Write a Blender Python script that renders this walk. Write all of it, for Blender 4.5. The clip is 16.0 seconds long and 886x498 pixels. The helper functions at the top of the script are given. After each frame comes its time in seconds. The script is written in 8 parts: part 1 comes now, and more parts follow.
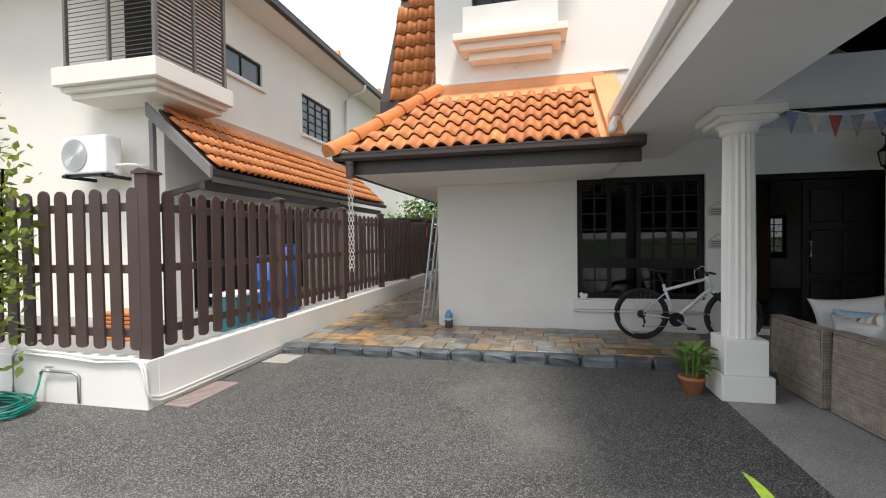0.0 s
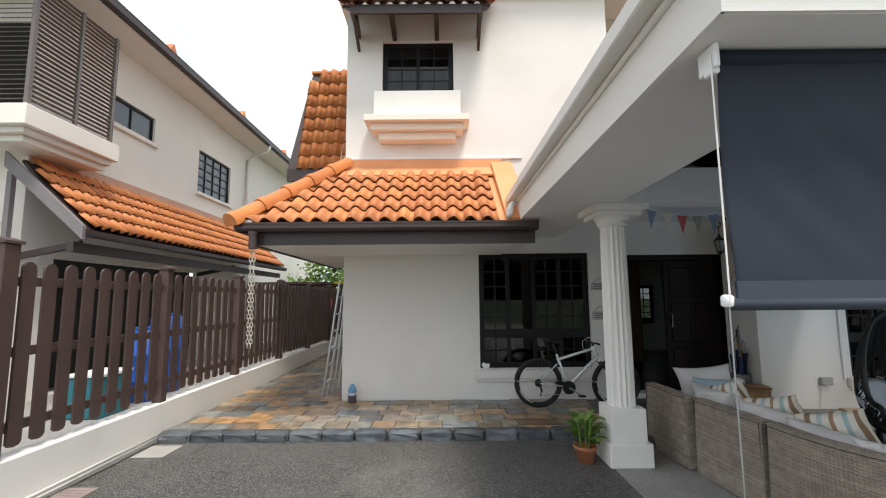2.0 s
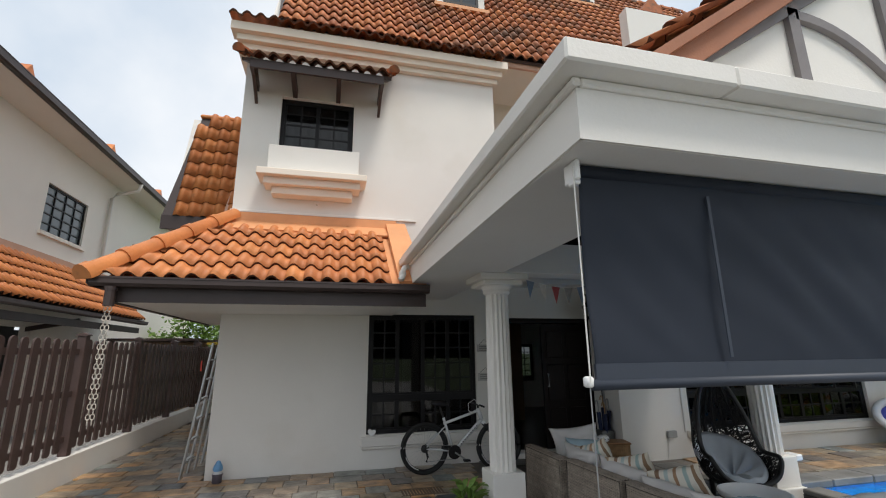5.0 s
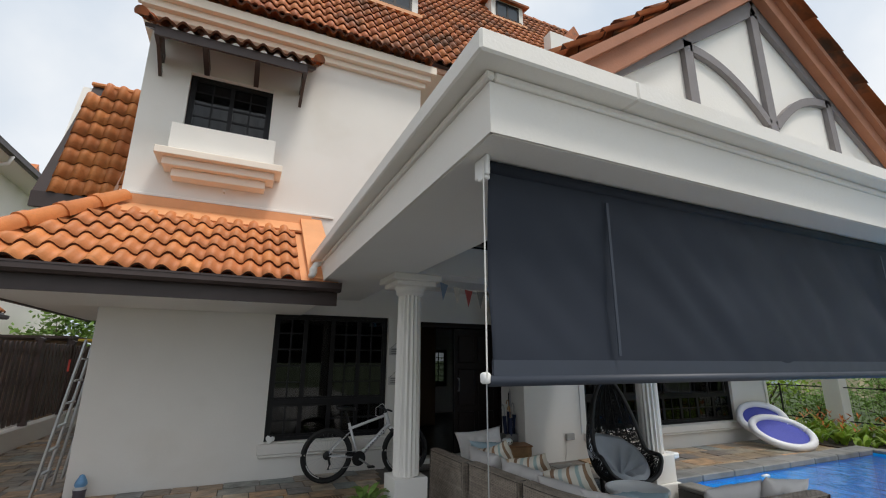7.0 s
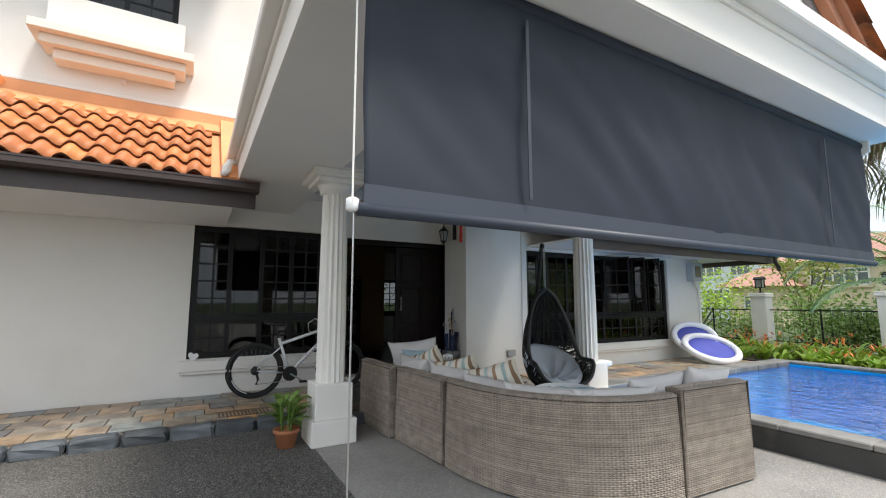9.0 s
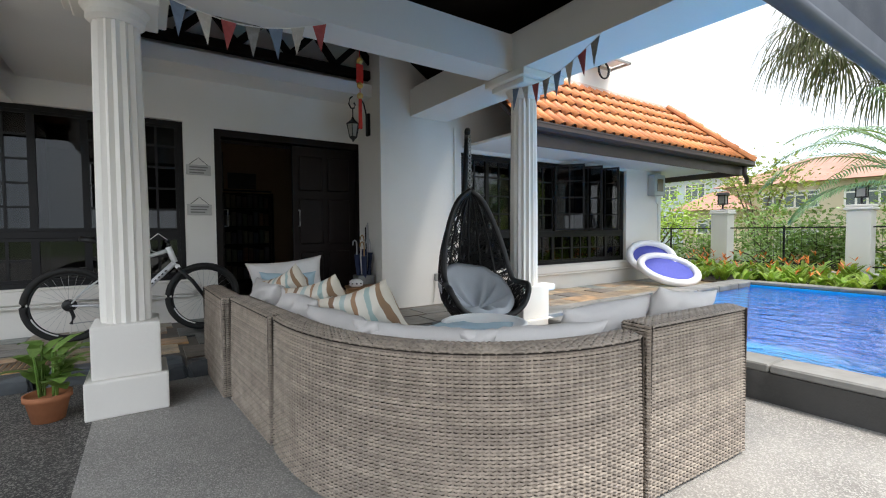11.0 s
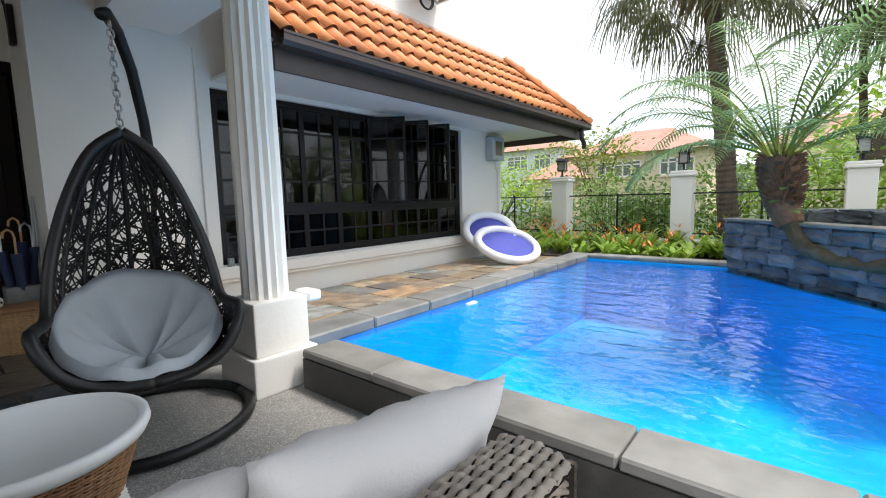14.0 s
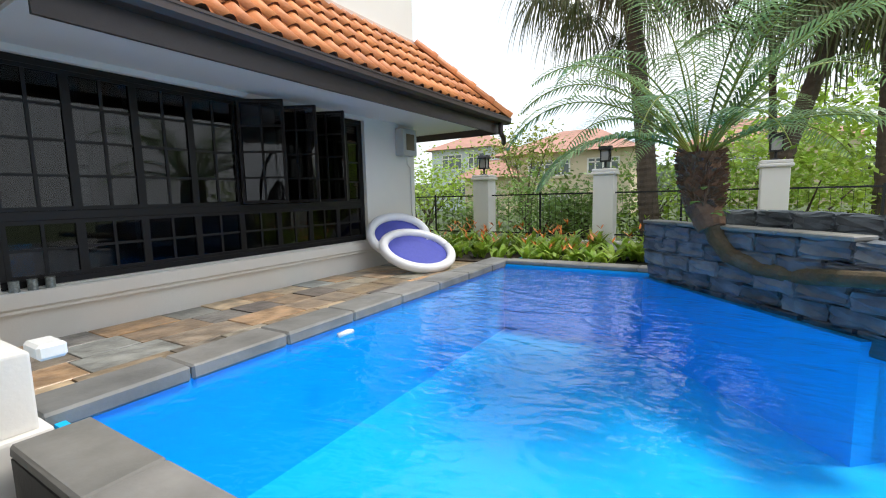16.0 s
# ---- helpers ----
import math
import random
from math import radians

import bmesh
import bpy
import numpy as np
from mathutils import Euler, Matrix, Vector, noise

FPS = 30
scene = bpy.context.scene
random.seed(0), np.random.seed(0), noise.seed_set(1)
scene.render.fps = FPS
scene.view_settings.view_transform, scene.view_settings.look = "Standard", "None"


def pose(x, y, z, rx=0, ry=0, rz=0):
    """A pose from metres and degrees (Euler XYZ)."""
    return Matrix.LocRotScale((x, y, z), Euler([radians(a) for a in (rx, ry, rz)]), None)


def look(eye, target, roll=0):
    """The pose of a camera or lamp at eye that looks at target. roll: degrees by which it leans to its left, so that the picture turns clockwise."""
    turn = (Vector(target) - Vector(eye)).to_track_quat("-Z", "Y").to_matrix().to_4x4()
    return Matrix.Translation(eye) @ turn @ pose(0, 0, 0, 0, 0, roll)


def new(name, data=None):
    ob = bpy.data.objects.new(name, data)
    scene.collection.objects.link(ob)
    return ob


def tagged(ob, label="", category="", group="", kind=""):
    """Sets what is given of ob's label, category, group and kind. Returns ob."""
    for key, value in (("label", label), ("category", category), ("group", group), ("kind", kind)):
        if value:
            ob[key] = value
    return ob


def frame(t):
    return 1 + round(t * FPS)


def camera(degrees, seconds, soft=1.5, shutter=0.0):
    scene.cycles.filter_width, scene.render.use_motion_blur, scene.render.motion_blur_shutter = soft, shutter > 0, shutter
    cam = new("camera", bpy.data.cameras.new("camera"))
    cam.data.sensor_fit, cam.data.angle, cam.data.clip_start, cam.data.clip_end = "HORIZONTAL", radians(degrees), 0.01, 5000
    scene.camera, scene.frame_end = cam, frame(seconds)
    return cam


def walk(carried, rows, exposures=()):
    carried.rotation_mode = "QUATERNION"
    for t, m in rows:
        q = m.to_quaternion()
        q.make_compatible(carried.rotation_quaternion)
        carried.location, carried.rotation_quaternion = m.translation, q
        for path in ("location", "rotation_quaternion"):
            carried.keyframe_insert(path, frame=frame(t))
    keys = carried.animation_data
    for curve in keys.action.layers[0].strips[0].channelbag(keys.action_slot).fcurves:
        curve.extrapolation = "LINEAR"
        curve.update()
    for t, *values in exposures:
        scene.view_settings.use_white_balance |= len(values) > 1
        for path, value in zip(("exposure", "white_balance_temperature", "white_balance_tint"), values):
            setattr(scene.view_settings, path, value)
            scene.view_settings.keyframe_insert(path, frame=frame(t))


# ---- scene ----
cam = camera(90.34, 16.0, 1.1)
# seconds, eye, target, roll
PATH = [
    (0, (0.406, 0.201, 1.431), (-0.031, 2.153, 1.388), -0.8),
    (0.5, (0.424, 0.165, 1.496), (0.167, 2.148, 1.458), -0.8),
    (1, (0.405, 0.135, 1.529), (0.277, 2.131, 1.552), -0.7),
    (1.5, (0.377, 0.113, 1.56), (0.331, 2.108, 1.689), -0.6),
    (2, (0.362, 0.095, 1.591), (0.363, 2.082, 1.816), -0.5),
    (2.5, (0.35, 0.06, 1.619), (0.399, 2.035, 1.93), -0.4),
    (3, (0.343, 0.034, 1.646), (0.434, 1.996, 2.024), -0.3),
    (3.5, (0.356, 0.029, 1.672), (0.51, 1.981, 2.08), -0.4),
    (4, (0.351, 0.017, 1.695), (0.612, 1.952, 2.126), -0.6),
    (6.5, (0.416, 0.055, 1.694), (1.151, 1.851, 2.176), 0.1),
    (7, (0.463, 0.085, 1.646), (1.265, 1.852, 2.132), 0.3),
    (7.5, (0.53, 0.112, 1.575), (1.377, 1.857, 2.063), 0.4),
    (8, (0.609, 0.158, 1.497), (1.496, 1.886, 1.973), 0.4),
    (8.5, (0.758, 0.237, 1.383), (1.695, 1.964, 1.757), 0.3),
    (9, (0.954, 0.356, 1.276), (1.927, 2.087, 1.513), 0.0),
    (9.2, (1.043, 0.436, 1.241), (2.031, 2.165, 1.425), 0.0),
    (11.3, (2.427, 1.39, 1.06), (3.585, 3.018, 0.955), -0.6),
    (11.5, (2.55, 1.464, 1.068), (3.739, 3.069, 0.948), -0.7),
    (12, (2.852, 1.6, 1.077), (4.129, 3.133, 0.935), -0.7),
    (12.5, (3.129, 1.723, 1.086), (4.494, 3.176, 0.925), -0.9),
    (13, (3.394, 1.814, 1.085), (4.829, 3.195, 0.899), -1.0),
    (13.5, (3.692, 1.9, 1.06), (5.201, 3.196, 0.856), -1.1),
    (14, (3.972, 1.931, 1.077), (5.51, 3.19, 0.854), -1.4),
    (14.5, (4.255, 2.017, 1.079), (5.839, 3.216, 0.848), -1.3),
    (15, (4.499, 2.04, 1.075), (6.13, 3.173, 0.841), -1.4),
    (15.5, (4.739, 2.027, 1.069), (6.395, 3.124, 0.838), -1.4),
    (16, (4.916, 2.011, 1.083), (6.607, 3.053, 0.847), -1.4),
]
walk(cam, [(t, look(eye, target, roll)) for t, eye, target, roll in PATH],
     exposures=[(0.0, 1.0), (1.5, 1.0), (3.5, 0.65), (7.0, 0.35), (8.0, 0.4), (9.0, 1.15), (11.5, 1.5), (13.5, 1.45), (16.0, 1.0)])

# ---- sky and sun: bright overcast ----
world = bpy.data.worlds.new("world")
scene.world = world
world.use_nodes = True
wn, wl = world.node_tree.nodes, world.node_tree.links
wn.clear()
w_out = wn.new("ShaderNodeOutputWorld")
w_bg = wn.new("ShaderNodeBackground")
w_sky = wn.new("ShaderNodeTexSky")
w_sky.sky_type, w_sky.sun_disc = "NISHITA", False
w_sky.sun_elevation, w_sky.sun_rotation = radians(63), radians(151.7)
w_sky.air_density, w_sky.dust_density, w_sky.ozone_density = 1.0, 4.0, 1.0
w_co = wn.new("ShaderNodeTexCoord")
w_noise = wn.new("ShaderNodeTexNoise")
w_noise.inputs["Scale"].default_value, w_noise.inputs["Detail"].default_value = 2.4, 6.0
w_ramp = wn.new("ShaderNodeValToRGB")
w_ramp.color_ramp.elements[0].position, w_ramp.color_ramp.elements[0].color = 0.32, (5.9, 7.0, 8.3, 1)
w_ramp.color_ramp.elements[1].position, w_ramp.color_ramp.elements[1].color = 0.68, (10.0, 10.2, 10.4, 1)
w_mix = wn.new("ShaderNodeMix")
w_mix.data_type = "RGBA"
w_mix.inputs[0].default_value = 0.88
wl.new(w_co.outputs["Generated"], w_noise.inputs["Vector"])
wl.new(w_noise.outputs["Fac"], w_ramp.inputs["Fac"])
wl.new(w_sky.outputs["Color"], w_mix.inputs[6])
wl.new(w_ramp.outputs["Color"], w_mix.inputs[7])
wl.new(w_mix.outputs[2], w_bg.inputs["Color"])
w_bg.inputs["Strength"].default_value = 0.08
wl.new(w_bg.outputs["Background"], w_out.inputs["Surface"])

sun = new("sun", bpy.data.lights.new("sun", "SUN"))
sun.data.energy, sun.data.angle, sun.data.color = 1.75, radians(14), (1.0, 0.95, 0.88)
sun.matrix_world = look((7, -13, 29), (0, 0, 0))


# ---- materials ----
def mat(name, color, rough=0.6, metal=0.0, vary=0.0, scale=4.0, fine=60.0, bump=0.0, bump_scale=80.0, tint=None, island=0.0,
        rand=0.0, spec=0.5, coat=0.0, dirt=None, dirt_scale=1.5, dirt_low=0.52, dirt_high=0.72):
    """A painted, grained or stained surface in object space: broad and fine variation, stains of their own shape, relief."""
    m = bpy.data.materials.new(name)
    m.use_nodes = True
    n, l = m.node_tree.nodes, m.node_tree.links
    b = n["Principled BSDF"]
    b.inputs["Roughness"].default_value, b.inputs["Metallic"].default_value = rough, metal
    b.inputs["Specular IOR Level"].default_value = spec
    b.inputs["Coat Weight"].default_value = coat
    co = n.new("ShaderNodeNewGeometry").outputs["Position"]
    base = n.new("ShaderNodeRGB")
    base.outputs[0].default_value = (*color, 1)
    out = base.outputs[0]

    def mix(a, bcol, fac, mode="MIX"):
        x = n.new("ShaderNodeMix")
        x.data_type, x.blend_type = "RGBA", mode
        for sock, val in ((x.inputs[0], fac), (x.inputs[6], a), (x.inputs[7], bcol)):
            if isinstance(val, bpy.types.NodeSocket):
                l.new(val, sock)
            else:
                sock.default_value = val if not isinstance(val, tuple) else (*val, 1)
        return x.outputs[2]

    def noise_tex(s, detail=4.0):
        t = n.new("ShaderNodeTexNoise")
        t.inputs["Scale"].default_value, t.inputs["Detail"].default_value = s, detail
        l.new(co, t.inputs["Vector"])
        return t.outputs["Fac"]

    def ramp(v, lo, hi):
        r = n.new("ShaderNodeMapRange")
        r.inputs[1].default_value, r.inputs[2].default_value = lo, hi
        l.new(v, r.inputs[0])
        return r.outputs[0]

    other = tint or tuple(c * (1 - vary) for c in color)
    if vary > 0 or tint:
        out = mix(out, other, ramp(noise_tex(scale), 0.35, 0.65))
        out = mix(out, tuple(c * (1 - 0.6 * vary) for c in color), ramp(noise_tex(fine, 2.0), 0.45, 0.75))
    if rand > 0 or island > 0:
        src = n.new("ShaderNodeObjectInfo").outputs["Random"] if rand > 0 else n.new("ShaderNodeNewGeometry").outputs["Random Per Island"]
        k = max(rand, island)
        hsv = n.new("ShaderNodeHueSaturation")
        l.new(ramp_range(n, l, src, 1 - k, 1 + 0.6 * k), hsv.inputs["Value"])
        l.new(ramp_range(n, l, src, 0.5 - 0.02 * k, 0.5 + 0.02 * k), hsv.inputs["Hue"])
        l.new(out, hsv.inputs["Color"])
        out = hsv.outputs["Color"]
    if dirt:
        out = mix(out, dirt, ramp(noise_tex(dirt_scale, 8.0), dirt_low, dirt_high))
    l.new(out, b.inputs["Base Color"])
    if vary > 0:
        l.new(ramp_range(n, l, noise_tex(scale * 3), max(rough - 0.1, 0.02), min(rough + 0.1, 1)), b.inputs["Roughness"])
    if bump > 0:
        bp = n.new("ShaderNodeBump")
        bp.inputs["Strength"].default_value, bp.inputs["Distance"].default_value = bump, 0.01
        l.new(noise_tex(bump_scale, 5.0), bp.inputs["Height"])
        l.new(bp.outputs["Normal"], b.inputs["Normal"])
    return m


def ramp_range(n, l, v, lo, hi):
    r = n.new("ShaderNodeMapRange")
    r.inputs[3].default_value, r.inputs[4].default_value = lo, hi
    l.new(v, r.inputs[0])
    return r.outputs[0]


def pieces_mat(name, colors, rough=0.6, bump=0.5, bump_scale=25.0, vary=0.25, scale=9.0):
    """Pieces that differ: each object takes its own colour from a ramp by Object Info's Random, with mottling on it."""
    m = mat(name, colors[0], rough, vary=0.0, bump=bump, bump_scale=bump_scale)
    n, l = m.node_tree.nodes, m.node_tree.links
    info = n.new("ShaderNodeObjectInfo")
    r = n.new("ShaderNodeValToRGB")
    while len(r.color_ramp.elements) < len(colors):
        r.color_ramp.elements.new(0.5)
    for i, c in enumerate(colors):
        r.color_ramp.elements[i].position, r.color_ramp.elements[i].color = i / max(len(colors) - 1, 1), (*c, 1)
    l.new(info.outputs["Random"], r.inputs["Fac"])
    t = n.new("ShaderNodeTexNoise")
    t.inputs["Scale"].default_value, t.inputs["Detail"].default_value = scale, 7.0
    g = n.new("ShaderNodeNewGeometry")
    l.new(g.outputs["Position"], t.inputs["Vector"])
    k = n.new("ShaderNodeMapRange")
    k.inputs[1].default_value, k.inputs[2].default_value = 0.3, 0.7
    k.inputs[3].default_value, k.inputs[4].default_value = 1 - vary, 1 + vary
    l.new(t.outputs["Fac"], k.inputs[0])
    hsv = n.new("ShaderNodeHueSaturation")
    l.new(r.outputs["Color"], hsv.inputs["Color"])
    l.new(k.outputs[0], hsv.inputs["Value"])
    l.new(hsv.outputs["Color"], n["Principled BSDF"].inputs["Base Color"])
    return m


M_WALL = mat("white_wall_paint", (0.82, 0.79, 0.74), 0.75, vary=0.05, scale=1.2, bump=0.12, bump_scale=55, dirt=(0.72, 0.68, 0.61), dirt_scale=0.9, dirt_low=0.58, dirt_high=0.85)
M_TRIM = mat("cream_trim_paint", (0.86, 0.77, 0.66), 0.7, vary=0.04, scale=2.0, bump=0.08)
M_PINK = mat("salmon_flashing_paint", (0.62, 0.37, 0.26), 0.7, vary=0.1, scale=3)
M_BARGE = mat("brown_orange_barge_paint", (0.38, 0.15, 0.075), 0.65, vary=0.2, scale=4, bump=0.15)
M_ORANGE = mat("orange_flashing_paint", (0.78, 0.36, 0.16), 0.6, vary=0.12, scale=3, bump=0.1)
M_TILE = mat("orange_roof_tile", (0.70, 0.245, 0.075), 0.55, vary=0.22, scale=5, fine=40, bump=0.25, bump_scale=60, rand=0.16, dirt=(0.36, 0.13, 0.05), dirt_scale=7, dirt_low=0.60, dirt_high=0.82)
M_TILE_J = mat("roof_tile_joined", (0.60, 0.19, 0.065), 0.6, vary=0.25, scale=4, fine=40, bump=0.25, bump_scale=60, island=0.22, dirt=(0.16, 0.07, 0.035), dirt_scale=1.2, dirt_low=0.50, dirt_high=0.70)
M_TILE_OLD = mat("weathered_roof_tile", (0.56, 0.18, 0.06), 0.7, vary=0.3, scale=6, fine=40, bump=0.4, bump_scale=50, rand=0.2, dirt=(0.14, 0.08, 0.05), dirt_scale=5, dirt_low=0.5, dirt_high=0.68)
# dark brown painted on tile lips for the shade inside their open ends
M_TILE_END_SHADE = mat("painted_tile_end_shade", (0.12, 0.045, 0.022), 0.8, vary=0.3, scale=12)
M_BROWN = mat("dark_brown_fascia_paint", (0.055, 0.036, 0.032), 0.45, vary=0.2, scale=3, bump=0.08)
M_FENCE = mat("brown_fence_paint", (0.085, 0.052, 0.045), 0.5, vary=0.18, scale=3, fine=30, bump=0.15, bump_scale=40)
M_GREYTIMBER = mat("grey_timber_paint", (0.22, 0.20, 0.20), 0.6, vary=0.12, scale=4, bump=0.1)
M_BLACK = mat("black_window_paint", (0.008, 0.007, 0.008), 0.45, vary=0.2, scale=6, spec=0.3)
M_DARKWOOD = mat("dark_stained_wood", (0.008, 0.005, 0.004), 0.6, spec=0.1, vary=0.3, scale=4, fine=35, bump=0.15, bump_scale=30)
M_METAL = mat("galvanised_metal", (0.5, 0.5, 0.5), 0.4, 0.9, vary=0.15)
M_ALU = mat("ladder_aluminium", (0.62, 0.63, 0.64), 0.35, 0.9, vary=0.12, scale=8)
M_BLACKMETAL = mat("black_metal", (0.012, 0.012, 0.013), 0.45, 0.2, vary=0.2)
M_PVC = mat("white_pvc", (0.80, 0.78, 0.74), 0.4, vary=0.06, scale=4)
M_WHITE = mat("white_plastic", (0.85, 0.85, 0.84), 0.35, vary=0.03)
M_SOFFIT = mat("soffit_paint", (0.80, 0.78, 0.75), 0.8, vary=0.05, scale=1.0, bump=0.06)
def speckle(m, pale, scale=95.0, share=0.5):
    """Single pale pebbles set in a pebble-wash surface, each with its own tone, in relief."""
    n, l = m.node_tree.nodes, m.node_tree.links
    b = n["Principled BSDF"]
    v = n.new("ShaderNodeTexVoronoi")
    v.inputs["Scale"].default_value = scale
    l.new(n.new("ShaderNodeNewGeometry").outputs["Position"], v.inputs["Vector"])
    sep = n.new("ShaderNodeSeparateColor")
    l.new(v.outputs["Color"], sep.inputs[0])
    r = n.new("ShaderNodeMapRange")
    r.inputs[1].default_value, r.inputs[2].default_value = share, 1.0
    l.new(sep.outputs[0], r.inputs[0])
    x = n.new("ShaderNodeMix")
    x.data_type = "RGBA"
    l.new(r.outputs[0], x.inputs[0])
    l.new(b.inputs["Base Color"].links[0].from_socket, x.inputs[6])
    x.inputs[7].default_value = (*pale, 1)
    l.new(x.outputs[2], b.inputs["Base Color"])
    return m


M_ASPHALT = speckle(mat("dark_pebble_wash_driveway", (0.062, 0.060, 0.056), 0.6, vary=0.45, scale=0.9, fine=45, bump=0.8, bump_scale=150, dirt=(0.20, 0.19, 0.175), dirt_scale=0.42, dirt_low=0.52, dirt_high=0.70), (0.30, 0.285, 0.26), 150.0, 0.55)
M_CONC = speckle(mat("grey_pebble_wash_floor", (0.30, 0.285, 0.265), 0.7, vary=0.25, scale=1.6, fine=80, bump=0.6, bump_scale=130, dirt=(0.15, 0.14, 0.13), dirt_scale=0.9, dirt_low=0.55, dirt_high=0.75), (0.46, 0.44, 0.41), 170.0, 0.5)
M_GROUT = mat("grey_mortar_joint", (0.20, 0.18, 0.16), 0.9, vary=0.2, scale=6, bump=0.3)
M_SLATE = pieces_mat("multicolour_slate", [(0.154, 0.161, 0.168), (0.28, 0.21, 0.133), (0.504, 0.28, 0.119), (0.168, 0.196, 0.196), (0.504, 0.378, 0.238), (0.098, 0.098, 0.105), (0.35, 0.224, 0.112), (0.238, 0.266, 0.266)], 0.30, bump=0.7, bump_scale=18, vary=0.5, scale=7)
# darkened copy of the slate: the porch's shade is put into its colours
M_SLATE_SHADE = pieces_mat("shaded_porch_slate", [(0.07, 0.068, 0.065), (0.10, 0.085, 0.068), (0.12, 0.09, 0.065), (0.06, 0.065, 0.065), (0.09, 0.08, 0.07)], 0.35, bump=0.7, bump_scale=14, vary=0.35, scale=6)
M_KERB = pieces_mat("dark_blue_grey_stone", [(0.10, 0.115, 0.13), (0.07, 0.08, 0.09), (0.14, 0.15, 0.16), (0.05, 0.055, 0.06), (0.12, 0.13, 0.14)], 0.5, bump=0.8, bump_scale=12, vary=0.35, scale=6)
M_COPING = pieces_mat("grey_stone_coping", [(0.20, 0.195, 0.185), (0.25, 0.24, 0.225), (0.17, 0.17, 0.165), (0.22, 0.21, 0.19)], 0.6, bump=0.4, bump_scale=16, vary=0.25, scale=4)
M_ROCK = pieces_mat("rough_split_granite", [(0.085, 0.10, 0.125), (0.12, 0.14, 0.165), (0.06, 0.075, 0.095), (0.16, 0.18, 0.205), (0.10, 0.115, 0.14)], 0.6, bump=1.0, bump_scale=10, vary=0.4, scale=5)
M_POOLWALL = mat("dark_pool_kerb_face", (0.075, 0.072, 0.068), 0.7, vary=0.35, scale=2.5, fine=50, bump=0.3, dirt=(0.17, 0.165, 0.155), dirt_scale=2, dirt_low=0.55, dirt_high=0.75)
M_POOL = mat("blue_pool_lining", (0.002, 0.48, 0.95), 0.5, vary=0.06, scale=0.8)
M_SOIL = mat("garden_soil", (0.06, 0.045, 0.03), 0.9, vary=0.3, scale=4, bump=0.6, bump_scale=30)
M_GROUND = mat("far_ground_grass", (0.075, 0.11, 0.035), 0.9, vary=0.35, scale=0.5, bump=0.4, bump_scale=8)


def glass_mat(name, tint=(1, 1, 1), rough=0.0, alpha=0.35):
    m = bpy.data.materials.new(name)
    m.use_nodes = True
    n, l = m.node_tree.nodes, m.node_tree.links
    b = n["Principled BSDF"]
    n.remove(b)
    out = n["Material Output"]
    tr, gl, mx, fr = n.new("ShaderNodeBsdfTransparent"), n.new("ShaderNodeBsdfGlossy"), n.new("ShaderNodeMixShader"), n.new("ShaderNodeFresnel")
    tr.inputs["Color"].default_value = (*tint, 1)
    gl.inputs["Roughness"].default_value = rough
    fr.inputs["IOR"].default_value = 1.5
    l.new(fr.outputs[0], mx.inputs[0])
    l.new(tr.outputs[0], mx.inputs[1])
    l.new(gl.outputs[0], mx.inputs[2])
    l.new(mx.outputs[0], out.inputs["Surface"])
    return m


M_GLASS = glass_mat("window_glass", (0.32, 0.33, 0.33))


def water_mat():
    m = bpy.data.materials.new("pool_water")
    m.use_nodes = True
    n, l = m.node_tree.nodes, m.node_tree.links
    n.remove(n["Principled BSDF"])
    out = n["Material Output"]
    tr, gl, mx, fr = n.new("ShaderNodeBsdfTransparent"), n.new("ShaderNodeBsdfGlossy"), n.new("ShaderNodeMixShader"), n.new("ShaderNodeFresnel")
    tr.inputs["Color"].default_value = (0.80, 1.0, 1.0, 1)
    gl.inputs["Roughness"].default_value = 0.02
    fr.inputs["IOR"].default_value = 1.45
    g = n.new("ShaderNodeNewGeometry")
    mp = n.new("ShaderNodeMapping")
    mp.inputs["Scale"].default_value = (1.7, 1.0, 1.0)
    l.new(g.outputs["Position"], mp.inputs["Vector"])
    t1, t2 = n.new("ShaderNodeTexNoise"), n.new("ShaderNodeTexNoise")
    for t, s, d in ((t1, 2.6, 2.0), (t2, 9.0, 2.5)):
        t.inputs["Scale"].default_value, t.inputs["Detail"].default_value = s, d
        t.inputs["Distortion"].default_value = 0.8
        l.new(mp.outputs[0], t.inputs["Vector"])
    add = n.new("ShaderNodeMath")
    add.operation = "MULTIPLY_ADD"
    add.inputs[1].default_value = 0.34
    l.new(t2.outputs["Fac"], add.inputs[0])
    l.new(t1.outputs["Fac"], add.inputs[2])
    bp = n.new("ShaderNodeBump")
    bp.inputs["Strength"].default_value, bp.inputs["Distance"].default_value = 0.42, 0.05
    l.new(add.outputs[0], bp.inputs["Height"])
    for x in (gl, fr):
        l.new(bp.outputs["Normal"], x.inputs["Normal"])
    l.new(fr.outputs[0], mx.inputs[0])
    l.new(tr.outputs[0], mx.inputs[1])
    l.new(gl.outputs[0], mx.inputs[2])
    l.new(mx.outputs[0], out.inputs["Surface"])
    return m


M_WATER = water_mat()


# ---- building helpers ----
def mesh_of(name, bm, material, smooth=False):
    me = bpy.data.meshes.new(name)
    bm.normal_update()
    if smooth:
        for f in bm.faces:
            f.smooth = True
    bm.to_mesh(me)
    bm.free()
    for one in (material if isinstance(material, (list, tuple)) else [material]):
        me.materials.append(one)
    return me


def part(name, bm, material, parent=None, label="", smooth=False):
    ob = new(name, mesh_of(name, bm, material, smooth))
    if parent is not None:
        ob.parent = parent
    if label:
        ob["label"] = label
    return ob


